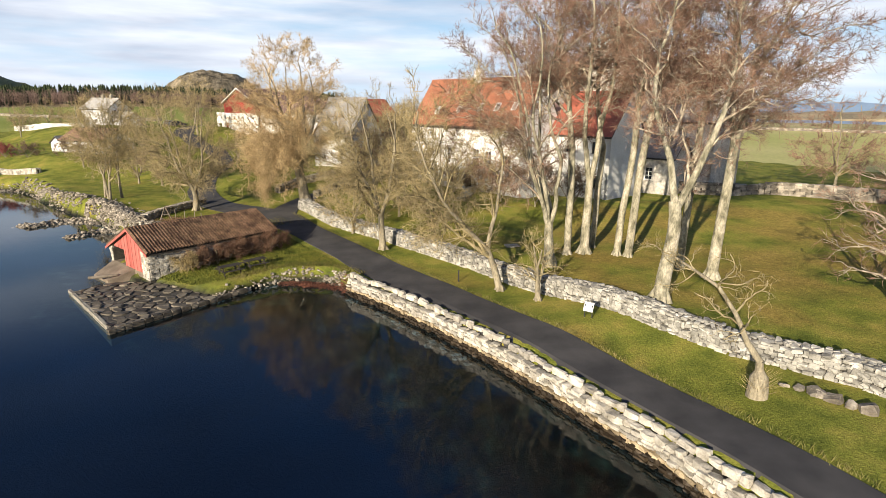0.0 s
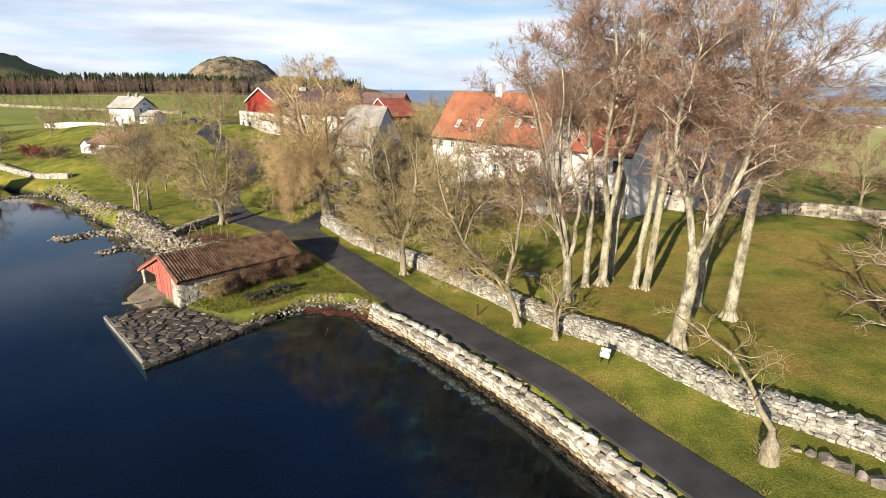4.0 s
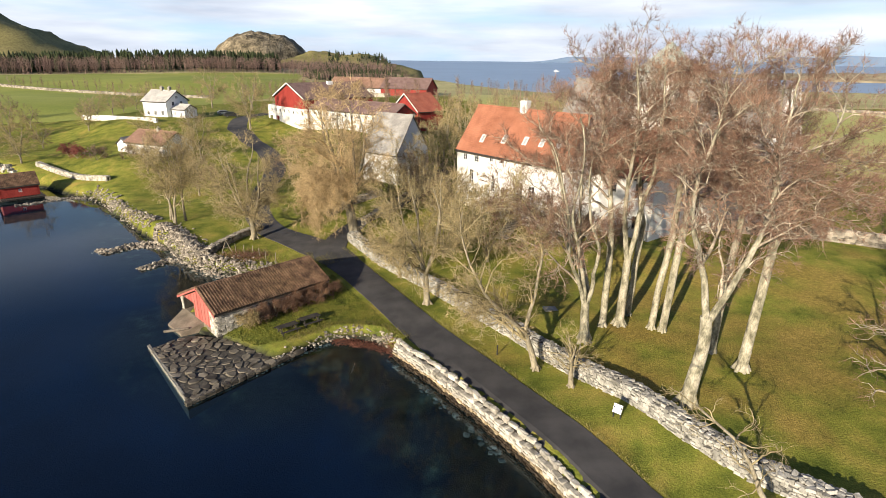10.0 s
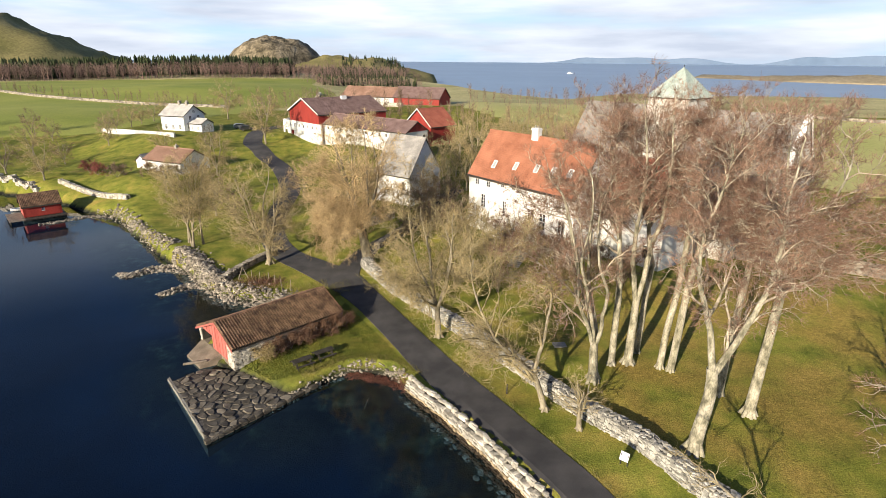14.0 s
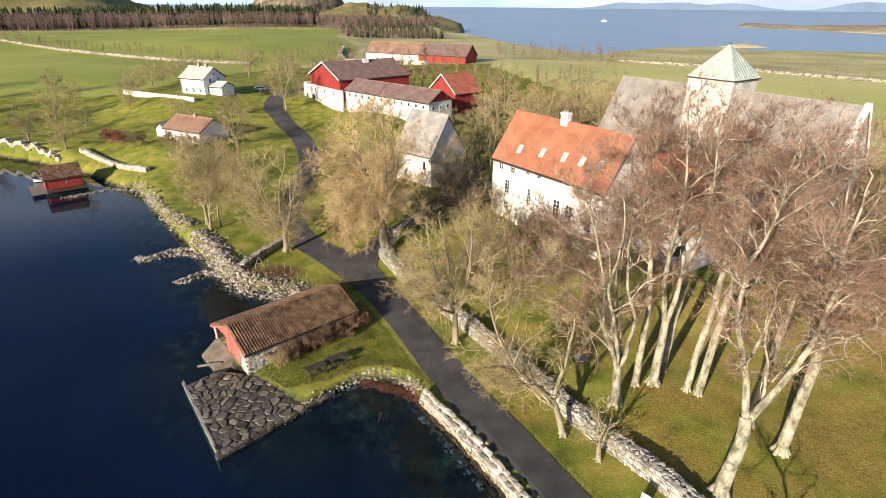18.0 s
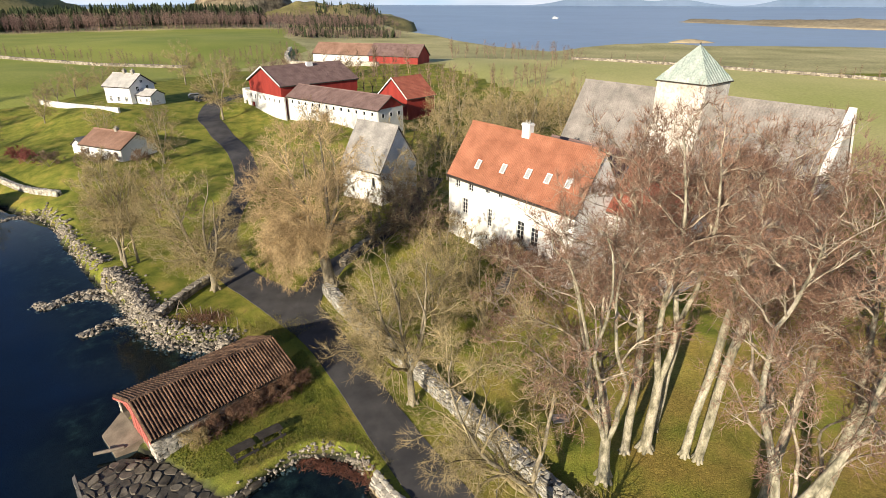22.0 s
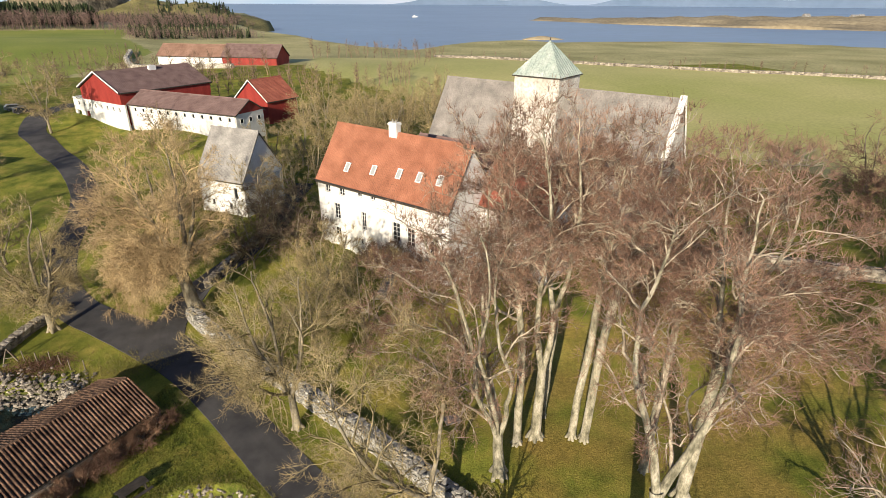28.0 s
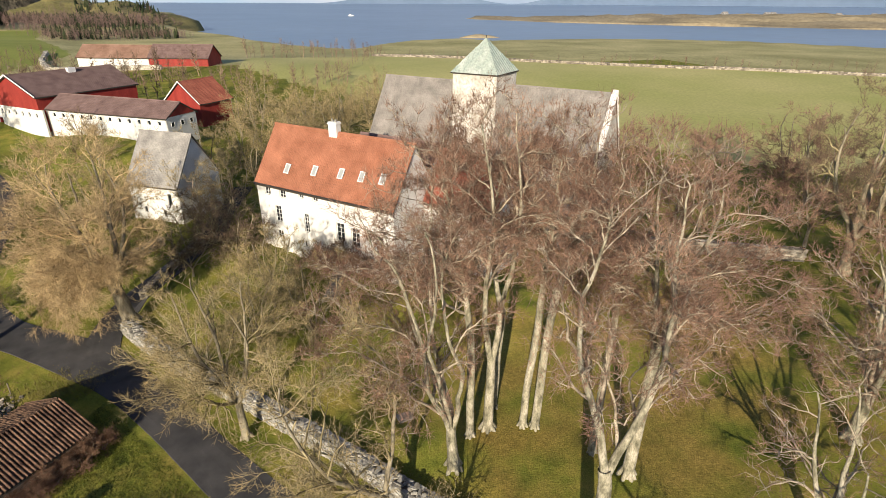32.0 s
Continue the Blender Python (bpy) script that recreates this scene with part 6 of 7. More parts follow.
# ---- far land ----
def far_hill(name, label, cx, cy, rx, ry, h, m, seed, power=0.6, base=8.0, ang=0.0, rough=0.12):
    """A rounded rocky height with uneven sides."""
    n, k = 56, 24
    v, q = [], []
    ca, sa = math.cos(ang), math.sin(ang)
    for j in range(k + 1):
        f = j / k
        for i in range(n):
            a = i * 2 * math.pi / n
            u = noise.noise(Vector((math.cos(a) * 1.3, math.sin(a) * 1.3, seed))) * 0.25
            r = (1 - f) * (1 + u)
            x0, y0 = math.cos(a) * r * rx, math.sin(a) * r * ry
            z = h * (1 - (1 - f) ** (1 / (1 - power)))
            z += h * rough * noise.noise(Vector((x0 * 0.03, y0 * 0.03, seed + 4))) + h * rough * 0.6 * noise.noise(Vector((x0 * 0.11, y0 * 0.11, seed)))
            v.append((cx + x0 * ca - y0 * sa, cy + x0 * sa + y0 * ca, base + z if j else base - 8))
        if j:
            for i in range(n):
                i2 = (i + 1) % n
                q.append(((j - 1) * n + i, (j - 1) * n + i2, j * n + i2, j * n + i))
    return tagged(new(name, mesh_from(name, v, q, [m], True)), label, "hill", kind="structure")


far_hill("rock_knoll", "steep rounded rock knoll beyond the farm", -228, 745, 72, 66, 45, M_CRAG, 3, 0.68, 8, rough=0.13)
far_hill("knoll_foot", "brown wooded foot of the knoll", -140, 735, 125, 95, 24, M_HILL, 5, 0.4, 6, -0.2, rough=0.2)
far_hill("heath_hill", "green and heathery hill behind the woods", -570, 610, 215, 170, 74, M_HILL, 7, 0.42, 9, 0.2, rough=0.10)
far_hill("far_island", "low bare island across the water", 860, 625, 600, 150, 14, M_ISLE, 11, 0.3, 0, -0.72, rough=0.35)
far_hill("skerry", "low rocky skerry near the shore", 222, 508, 20, 6, 3, M_ISLE, 12, 0.4, 0, -0.1)
far_hill("headland", "low bare headland ending in the sea", -70, 1010, 34, 190, 9, M_ISLE, 13, 0.35, 0, 0.05)


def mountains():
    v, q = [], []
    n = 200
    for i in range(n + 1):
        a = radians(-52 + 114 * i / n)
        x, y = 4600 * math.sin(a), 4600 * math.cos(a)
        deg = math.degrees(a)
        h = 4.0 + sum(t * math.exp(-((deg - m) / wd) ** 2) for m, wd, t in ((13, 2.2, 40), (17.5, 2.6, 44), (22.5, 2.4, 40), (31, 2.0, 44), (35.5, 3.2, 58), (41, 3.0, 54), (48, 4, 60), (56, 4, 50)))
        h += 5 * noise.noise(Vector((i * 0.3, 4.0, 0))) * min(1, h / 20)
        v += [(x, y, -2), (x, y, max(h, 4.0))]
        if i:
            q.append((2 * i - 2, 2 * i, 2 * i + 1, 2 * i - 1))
    tagged(new("backdrop", mesh_from("backdrop", v, q, [M_FAR])), "faint mountains tinted haze blue on the horizon", "mountains", kind="structure")


mountains()


# ---- far vegetation ----
def scatter(name, label, template_v, template_f, spots, m, category="woods"):
    """Many alike trees as one object; spots: rows of x, y, z, height, turn."""
    sp = np.array(spots)
    c, s = np.cos(sp[:, 4]), np.sin(sp[:, 4])
    tv = np.asarray(template_v, float)
    x = (tv[None, :, 0] * c[:, None] - tv[None, :, 1] * s[:, None]) * sp[:, 3:4] + sp[:, 0:1]
    y = (tv[None, :, 0] * s[:, None] + tv[None, :, 1] * c[:, None]) * sp[:, 3:4] + sp[:, 1:2]
    z = tv[None, :, 2] * sp[:, 3:4] + sp[:, 2:3]
    v = np.stack([x, y, z], -1).reshape(-1, 3)
    f = (np.arange(len(sp))[:, None, None] * len(tv) + np.asarray(template_f)[None]).reshape(-1, np.asarray(template_f).shape[1])
    return tagged(new(name, mesh_from(name, v, f, [m])), label, category, kind="stuff")


def conifer_template(seed):
    rng = random.Random(seed)
    v, f = [], []
    for tier in range(6):
        z0, z1 = 0.08 + tier * 0.145, 0.34 + tier * 0.135
        n = len(v)
        for i in range(9):
            a = i * 2 * math.pi / 9 + tier
            r = (0.20 - tier * 0.028) * rng.uniform(0.6, 1.25)
            v.append((math.cos(a) * r, math.sin(a) * r, z0 + rng.uniform(-0.03, 0.03)))
        v.append((rng.uniform(-0.01, 0.01), rng.uniform(-0.01, 0.01), min(z1, 1.0)))
        f += [(n + i, n + (i + 1) % 9, n + 9) for i in range(9)]
    return v, f


def bare_template(seed, twigs=70, trunk=0.016):
    """A far bare tree of unit height: stem, limbs and a haze of twigs."""
    t = Tree(seed)
    segs = []
    nodes = t.spine(segs, Vector((0, 0, 0)), Vector((0, 0, 1)), 0.9, trunk, 0.004, 5, 0.05, 0.05)
    for _ in range(twigs):
        p, d, r = nodes[t.rng.randrange(1, 5)]
        b = t.spine(segs, p, t.side(d, t.rng.uniform(0.4, 1.1)), t.rng.uniform(0.14, 0.34), 0.006, 0.004, 2, 0.2, 0.12)
        t.spine(segs, b[0][0], t.side(b[0][1], 0.7), 0.14, 0.004, 0.002, 1, 0.2, 0.1)
    s = np.array(segs)
    me = tube_mesh("template", s, 3, M_TWIGBROWN)
    v = np.array([p.co[:] for p in me.vertices])
    f = np.array([p.vertices[:] for p in me.polygons])
    bpy.data.meshes.remove(me)
    return v, f


def woods():
    rng = random.Random(77)
    con, birch = [], []

    def put(out, ax, ay, bx, by, depth, n, h0, h1, back=0.0, rise=0.0):
        dx, dy = bx - ax, by - ay
        L = math.hypot(dx, dy)
        nx, ny = -dy / L, dx / L
        for _ in range(n):
            f, o = rng.random(), back + rng.random() * depth
            x, y = ax + dx * f + nx * o, ay + dy * f + ny * o
            out.append((x, y, gz(x, y) - 0.3 + rise * o, rng.uniform(h0, h1), rng.uniform(0, 6)))

    put(birch, -420, 388, -125, 540, 26, 900, 8, 13)
    put(con, -430, 390, -140, 545, 60, 900, 12, 18, 22)
    put(con, -190, 600, -62, 650, 60, 200, 6, 10)
    put(birch, -125, 545, -48, 600, 50, 170, 8, 12)
    put(con, -120, 560, -52, 610, 70, 150, 6, 10)
    put(birch, -60, 610, -35, 680, 20, 40, 8, 11)
    put(birch, -100, 424, -18, 452, 40, 260, 4, 7)
    put(con, -95, 436, -24, 464, 70, 150, 4, 9)
    put(birch, -120, 470, -30, 520, 60, 90, 8, 12)
    put(con, -120, 640, -50, 655, 75, 150, 5, 10, 0, 0.2)
    put(birch, -150, 640, -60, 650, 60, 110, 5, 9, 0, 0.2)
    put(birch, -560, 330, -420, 388, 30, 120, 9, 13)
    v, f = conifer_template(3)
    scatter("far_conifer_wood", "dark conifer wood behind the pastures", v, f, con, M_CONIFER)
    v, f = bare_template(5, 12, 0.012)
    scatter("far_birch_wood", "purplish leafless wood along the pasture", v, f, birch, M_TWIGPURPLE)
    hedge = []
    for (ax, ay), (bx, by), n, h in (((-258, 304), (-98, 249), 70, 4.5), ((-98, 249), (-72, 320), 26, 4.5), ((8, 283), (72, 291), 34, 6.5), ((-60, 205), (-5, 215), 26, 8), ((-20, 190), (40, 200), 30, 6), ((30, 200), (70, 290), 16, 4),
                                     ((-45, 175), (10, 178), 24, 7), ((150, 225), (330, 150), 50, 3.5), ((60, 300), (200, 215), 20, 3)):
        for k in range(n):
            f = (k + rng.random()) / n
            x, y = ax + (bx - ax) * f + rng.uniform(-2, 2), ay + (by - ay) * f + rng.uniform(-2, 2)
            hedge.append((x, y, gz(x, y) - 0.2, h * rng.uniform(0.7, 1.25), rng.uniform(0, 6)))
    v, f = bare_template(8, 26, 0.02)
    scatter("far_hedgerow", "leafless hedgerow trees between the fields", v, f, hedge, M_TWIGBROWN, "hedgerow")


woods()


def far_trees():
    kinds = []
    for seed, h, m, lab in ((60, 9, M_TWIGTAN, "bare tan tree among the meadows"), (61, 11, M_TWIGTAN, "bare wide-crowned tree in the grass"), (62, 8, M_TWIGBROWN, "small bare brown tree in grass"), (63, 13, M_TWIGRED, "tall reddish bare tree beyond the garden")):
        t = grown(seed, 0.24, h * 0.2, 3, (0, 0, h * 0.58), (h * 0.40, h * 0.40, h * 0.42), 20, (1.0, 1.6, 4), roots=0, spread=0.45, low=-0.7, twig=0.9, twig_r=0.02, fine_r=0.024)
        kinds.append((t, m, lab))
    made = {}

    def stand(k, x, y, s=1.0, turn=0.0, group="meadow trees"):
        z = gz(x, y) - 0.2
        if k not in made:
            t, m, lab = kinds[k]
            t.limbs = [sum(t.limbs, [])]
            ob = root("bare_tree", lab, "tree", group, at=(x, y, z))
            part("trunk", tube_mesh("trunk", t.trunk, 7, M_BARKG), ob)
            part("limbwork", tube_mesh("limbwork", t.limbs[0], 3, M_LIMBTAN), ob, kind="stuff")
            part("crown", tube_mesh("crown", t.fine + t.twigs, 3, m), ob, kind="stuff")
            made[k] = ob
            return
        ob = copy_thing(made[k], pose(x, y, z, 0, 0, turn))
        ob.scale = (s, s, s)
        ob["group"] = group

    rng = random.Random(12)
    g = "trees behind the house"
    for x, y in ((6, 120), (14, 124), (22, 120), (30, 130), (3, 134), (17, 138), (11, 110), (38, 122), (4, 103), (26, 140), (8, 148), (34, 142), (46, 118), (52, 130), (12, 130), (22, 128), (30, 120), (42, 132), (18, 114), (10, 102), (26, 112), (34, 112), (15, 118), (-9, 107), (-3, 109), (2, 113)):
        stand(rng.choice((0, 1, 1)), x, y, rng.uniform(0.85, 1.15), rng.uniform(0, 360), g)
    g = "trees beyond the choir"
    for x, y in ((58, 66), (66, 57), (76, 50), (61, 45), (70, 38), (84, 60), (90, 46), (80, 72), (74, 64), (56, 32), (64, 27), (98, 58), (72, 46)):
        stand(rng.choice((3, 3, 2, 1)), x, y, rng.uniform(0.9, 1.2), rng.uniform(0, 360), g)
    g = "meadow trees"
    for x, y, s in ((-97, 118, .9), (-85, 113, .9), (-66, 127, .7), (-48, 113, .85), (-47, 142, 1.2), (-79, 199, 1.1), (-62, 190, 1.3), (-52, 200, 1.2), (-29, 213, 1.2), (-40, 190, 1.1), (-43, 100, .8), (-54, 103, .7), (-107, 140, .8),
                    (-99, 160, .8), (-101, 168, .75), (-101, 176, .75), (-102, 184, .75), (-102, 192, .75), (-101, 200, .75), (-118, 128, .9), (-130, 140, .9), (-92, 130, .7), (-112, 155, .8), (-125, 165, .8), (-140, 152, .9), (-40, 92, .9), (-34, 86, .9),
                    (-24, 128, .7), (-20, 118, .8), (-26, 98, .8), (-58, 134, .7), (-88, 142, .7), (-150, 160, .9), (-165, 150, .9), (-28, 112, .6), (-18, 106, .8)):
        stand(rng.choice((0, 1, 2)), x, y, s * rng.uniform(0.9, 1.1), rng.uniform(0, 360), g)


far_trees()


# ---- walls, banks and small things ----
def low_wall(name, label, pts, h, size, m_j, limit=0, thick=0.35, meshes=None, near=None, m_core=None):
    rng = random.Random(len(name) + int(abs(pts[0][0])))
    mid = pts[len(pts) // 2]
    w = root(name, label, "stone wall", at=(mid[0], mid[1], gz(*mid)))
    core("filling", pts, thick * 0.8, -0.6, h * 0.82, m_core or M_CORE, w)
    placed = []
    for c, d, l in along(pts, size * 1.25):
        n = Vector((d.y, -d.x))
        ang = math.atan2(d.y, d.x)
        base = gz(c.x, c.y)
        z = -0.05
        while z < h:
            for s_ in (1, -1):
                q = c + n * s_ * (thick - 0.06 * z) + d * rng.uniform(-0.1, 0.1)
                placed.append((Vector((q.x, q.y, base + z + size * 0.3)), Vector((l * rng.uniform(0.85, 1.3), size * 0.8, size * rng.uniform(0.6, 0.85))), (rng.uniform(-0.15, 0.15), rng.uniform(-0.15, 0.15), ang)))
            z += size * 0.62
        placed.append((Vector((c.x, c.y, base + h)), Vector((l * 1.1, thick * 1.8, size * 0.5)), (rng.uniform(-0.1, 0.1), rng.uniform(-0.1, 0.1), ang)))
    lay(w, "stone", placed, meshes or STONES, m_j, (*(near or mid), 1), limit)


BLOCKS = []
for _k in range(6):
    _r = random.Random(40 + _k)
    _v = [(x + _r.uniform(-0.1, 0.1), y + _r.uniform(-0.1, 0.1), z + _r.uniform(-0.12, 0.12)) for x in (-0.5, 0.5) for y in (-0.5, 0.5) for z in (-0.5, 0.5)]
    BLOCKS.append(mesh_from("block", _v, [(0, 1, 3, 2), (4, 6, 7, 5), (0, 4, 5, 1), (2, 3, 7, 6), (0, 2, 6, 4), (1, 5, 7, 3)], [M_ROCKJ]))

low_wall("meadow_wall", "low pale stone wall on the shore meadow", [(-81, 112), (-70.5, 106), (-60.2, 100.6)], 0.75, 0.5, M_STONEJ, thick=0.26)
low_wall("drive_wall", "low dark stone wall beside the drive", [(-9.4, 73.5), (-7.6, 78), (-3.4, 83.5)], 0.8, 0.4, M_ROCKJ)
low_wall("verge_wall", "low grey stone wall beside the bend", [(-15.2, 77.5), (-12.8, 81.5), (-8.2, 85.2)], 0.8, 0.4, M_ROCKJ)
low_wall("shore_wall", "tumbled stone wall from the lane to the shore", [(-27.6, 62.6), (-26.6, 66.5), (-25.4, 70.5), (-23.8, 73.2)], 0.7, 0.45, M_ROCKJ, 60, meshes=ROCKS)
low_wall("far_garden_wall", "grey stone wall closing the garden before the choir", [(36, 70), (41.5, 65.2), (47, 62), (54, 58.5), (62, 54)], 1.2, 0.5, M_ROCKJ)
low_wall("left_shore_wall", "stone bank edging the shore meadow", [(-84, 109.6), (-92, 114), (-108, 119.5), (-150, 128)], 0.5, 0.6, M_STONEJ, meshes=BLOCKS)
low_wall("field_wall", "grey field wall across the pasture", [(-330, 325), (-258, 304), (-188, 273), (-134, 250), (-98, 249)], 0.8, 0.9, M_ROCKJ, meshes=BLOCKS)
low_wall("far_field_wall", "long field wall towards the sea", [(70, 296), (105, 266), (145, 238), (175, 209), (205, 193), (330, 112)], 0.8, 0.9, M_ROCKJ, meshes=BLOCKS)
low_wall("lane_field_wall", "pale wall along the farm track", [(-76, 330), (-70, 295), (-60, 262), (-20, 236)], 1.1, 1.2, M_STONEJ, meshes=BLOCKS)

w = root("white_garden_wall", "low whitewashed wall below the farmhouse", "wall", at=(-86, 152, 8))
s = Shape(w.location)
for (ax, ay), (bx, by) in zip([(-104, 166), (-88, 152)], [(-88, 152), (-71, 143.5)]):
    a, b = Vector((ax, ay, gz(ax, ay) - 0.5)), Vector((bx, by, gz(bx, by) - 0.5))
    d = unit(Vector((b.x - a.x, b.y - a.y, 0)))
    s.prism([a, b, b + Vector((d.y, -d.x, 0)) * 0.5, a + Vector((d.y, -d.x, 0)) * 0.5], [p + UP * 1.7 for p in (a, b, b + Vector((d.y, -d.x, 0)) * 0.5, a + Vector((d.y, -d.x, 0)) * 0.5)])
part("masonry", s.mesh("masonry", M_WHITE), w)

rock_bank("rock_jetty", "jetty of tumbled shore rocks", [(-28.4, 64.6), (-31.4, 65.4), (-33.2, 65.6), (-35.2, 62.6)], 1.0, 420, 0.33, (-30, 63, 0), z=0.3, spread_z=0.55)
rock_bank("rock_jetty", "broad jetty of tumbled shore rocks", [(-37.6, 72.9), (-40.8, 71.6), (-42.6, 68.6), (-44.2, 69.4)], 1.0, 560, 0.35, (-38, 69, 0), z=0.3, spread_z=0.55)
rock_bank("rock_jetty", "thin curved finger of rocks in the water", [(-34.0, 69.6), (-38.0, 71.0), (-40.6, 70.4)], 0.8, 220, 0.34, (-43, 73, 0), z=0.2, spread_z=0.4)
rock_bank("rock_bank", "bank of pale rubble behind the boathouse", [(-18.6, 59.0), (-20.6, 60.4), (-24, 60.9), (-27.5, 62.4), (-30, 65.5)], 1.9, 1150, 0.29, (-22, 60, 0.5), limit=150)
rock_bank("rock_bank", "rubble slope above the jetties", [(-28.5, 64.2), (-31.2, 66.6), (-33.8, 69.6), (-37.6, 73.2)], 2.0, 1300, 0.29, (-31, 66, 0.5), limit=60)
rock_bank("rock_bank", "pale stone bank along the bay", [(-39.5, 75.4), (-44.6, 79.8), (-49.2, 84.6), (-55.2, 91.6), (-60.6, 96.6), (-66, 97.6), (-71.5, 91.8)], 1.15, 1300, 0.31, (-46, 81, 0.5), limit=60)
rock_bank("rock_bank", "rounded stones edging the grass at the cove", [(-14.6, 39.2), (-12.8, 41.1), (-10.8, 43.3), (-8.4, 45.5), (-6.4, 45.8), (-4.4, 45.0), (-2.9, 43.4)], 0.42, 300, 0.22, (-8, 45, 0.5), limit=160, spread_z=0.15)
rock_bank("foot_stones", "fallen stones at the foot of the sea wall", [(-3.2, 42.0), (0.2, 37.4), (3.2, 33.2), (6.2, 28.4)], 0.6, 60, 0.36, (0, 38, 0), z=-0.3, limit=60, spread_z=0.1)
rock_bank("loose_stones", "flat loose stones lying before the garden wall", [(19.4, 22.6), (20.4, 21.4), (21.6, 19.8)], 0.25, 9, 0.62, (20, 21, 1.5), z=0.2, limit=20, spread_z=0.0)


def weed_strip():
    """Rust-coloured seaweed left by the tide in the cove."""
    rng = random.Random(3)
    w = root("seaweed", "rust-brown seaweed heap on the cove's shingle", "seaweed", at=(-5.5, 44.5, 0.3))
    segs = []
    for _ in range(900):
        f = rng.random()
        x, y = -8.6 + 6.0 * f, 45.0 - 0.4 * f - 1.8 * f * f + rng.gauss(0, 0.35)
        z = max(gz(x, y), 0.02) + 0.03
        a = rng.uniform(0, 6.28)
        segs.append((x - w.location.x, y - w.location.y, z - w.location.z, x + math.cos(a) * 0.3 - w.location.x, y + math.sin(a) * 0.3 - w.location.y, z + rng.uniform(-0.02, 0.1) - w.location.z, 0.03, 0.012))
    part("fronds", tube_mesh("fronds", segs, 3, M_WEED), w, kind="stuff")


weed_strip()


def bracken():
    """Dead bracken on the slope above the rubble bank."""
    rng = random.Random(9)
    w = root("bracken", "rust-brown dead bracken on the bank above the rubble", "bracken", at=(-23, 63.6, 1.2))
    segs = []
    for _ in range(1500):
        x, y = -22.6 + rng.gauss(0, 1.5), 63.5 + rng.gauss(0, 0.75)
        z, a = gz(x, y), rng.uniform(0, 6.28)
        segs.append((x - w.location.x, y - w.location.y, z - 0.03 - w.location.z, x + math.cos(a) * 0.25 - w.location.x, y + math.sin(a) * 0.25 - w.location.y, z + rng.uniform(0.05, 0.4) - w.location.z, 0.022, 0.008))
    part("fronds", tube_mesh("fronds", segs, 3, M_TWIGRUST), w, kind="stuff")


bracken()


def picnic_table(x, y, turn, label="dark weathered picnic table on the grass"):
    z = gz(x, y)
    w = root("picnic_table", label, "table", "picnic tables", at=(x, y, z))
    for i in range(4):
        part("top_plank", Shape().box((-0.95, -0.36 + i * 0.185, 0.72), (1.9, 0, 0), (0, 0.165, 0), (0, 0, 0.04)).mesh("top_plank", M_DKWOOD, 0.006), w)
    for s_ in (-1, 1):
        part("bench_plank", Shape().box((-0.95, s_ * 0.72 - 0.13, 0.43), (1.9, 0, 0), (0, 0.26, 0), (0, 0, 0.04)).mesh("bench_plank", M_DKWOOD, 0.006), w)
        for k in (-1, 1):
            part("leg", Shape().prism([(s_ * 0.68 - 0.04, k * 0.62 - 0.05, -0.05), (s_ * 0.68 + 0.04, k * 0.62 - 0.05, -0.05), (s_ * 0.68 + 0.04, k * 0.62 + 0.05, -0.05), (s_ * 0.68 - 0.04, k * 0.62 + 0.05, -0.05)],
                                      [(s_ * 0.68 - 0.04, k * 0.22 - 0.05, 0.72), (s_ * 0.68 + 0.04, k * 0.22 - 0.05, 0.72), (s_ * 0.68 + 0.04, k * 0.22 + 0.05, 0.72), (s_ * 0.68 - 0.04, k * 0.22 + 0.05, 0.72)]).mesh("leg", M_DKWOOD), w)
        part("cross_beam", Shape().box((s_ * 0.68 - 0.09, -0.82, 0.37), (0.05, 0, 0), (0, 1.64, 0), (0, 0, 0.09)).mesh("cross_beam", M_DKWOOD), w)
    w.rotation_euler[2] = radians(turn)


picnic_table(-12.7, 45.0, 40)
picnic_table(-11.0, 46.5, 40)
picnic_table(-14.9, 41.9, 25, "dark weathered picnic table beside the pier")


def info_board():
    x, y = 13.05, 31.3
    w = root("info_board", "white information board on dark posts beside the lane", "sign", at=(x, y, gz(x, y)))
    for s_ in (-1, 1):
        part("post", Shape().box((s_ * 0.24 - 0.03, 0.0, -0.1), (0.06, 0, 0), (0, 0.05, 0), (0, 0, 0.95)).mesh("post", M_BLACK), w)
    n, t = Vector((0, -0.88, 0.475)), Vector((0, 0.475, 0.88))
    part("panel", Shape().box(Vector((-0.32, -0.12, 0.42)), (0.64, 0, 0), t * 0.66, n * 0.03).mesh("panel", M_BLACK), w)
    face = part("face", Shape().box(Vector((-0.30, -0.12, 0.42)) + t * 0.03 + n * 0.03, (0.60, 0, 0), t * 0.60, n * 0.006).mesh("face", M_WBOARD), w, "white printed face")
    for a, b, ww in ((0.05, 0.50, 0.34), (0.05, 0.40, 0.22), (0.05, 0.34, 0.22), (0.05, 0.28, 0.22), (0.33, 0.36, 0.22)):
        part("text_bar", Shape().box(Vector((-0.30 + a, -0.12, 0.42)) + t * (0.03 + b) + n * 0.036, (ww, 0, 0), t * 0.015, n * 0.002).mesh("text_bar", M_SLATE), face)
    w.rotation_euler[2] = radians(-38)


info_board()


def post(name, label, x, y, h, r, m, group="", lean=0.0, category="post"):
    w = root(name, label, category, group, at=(x, y, gz(x, y)))
    part("shaft", tube_mesh("shaft", [(0, 0, -0.2, lean * h, 0, h, r, r * 0.9)], 8, m), w)
    part("cap", tube_mesh("cap", [(lean * h, 0, h - 0.01, lean * h, 0, h + 0.04, r * 1.15, 0.005)], 8, m), w)


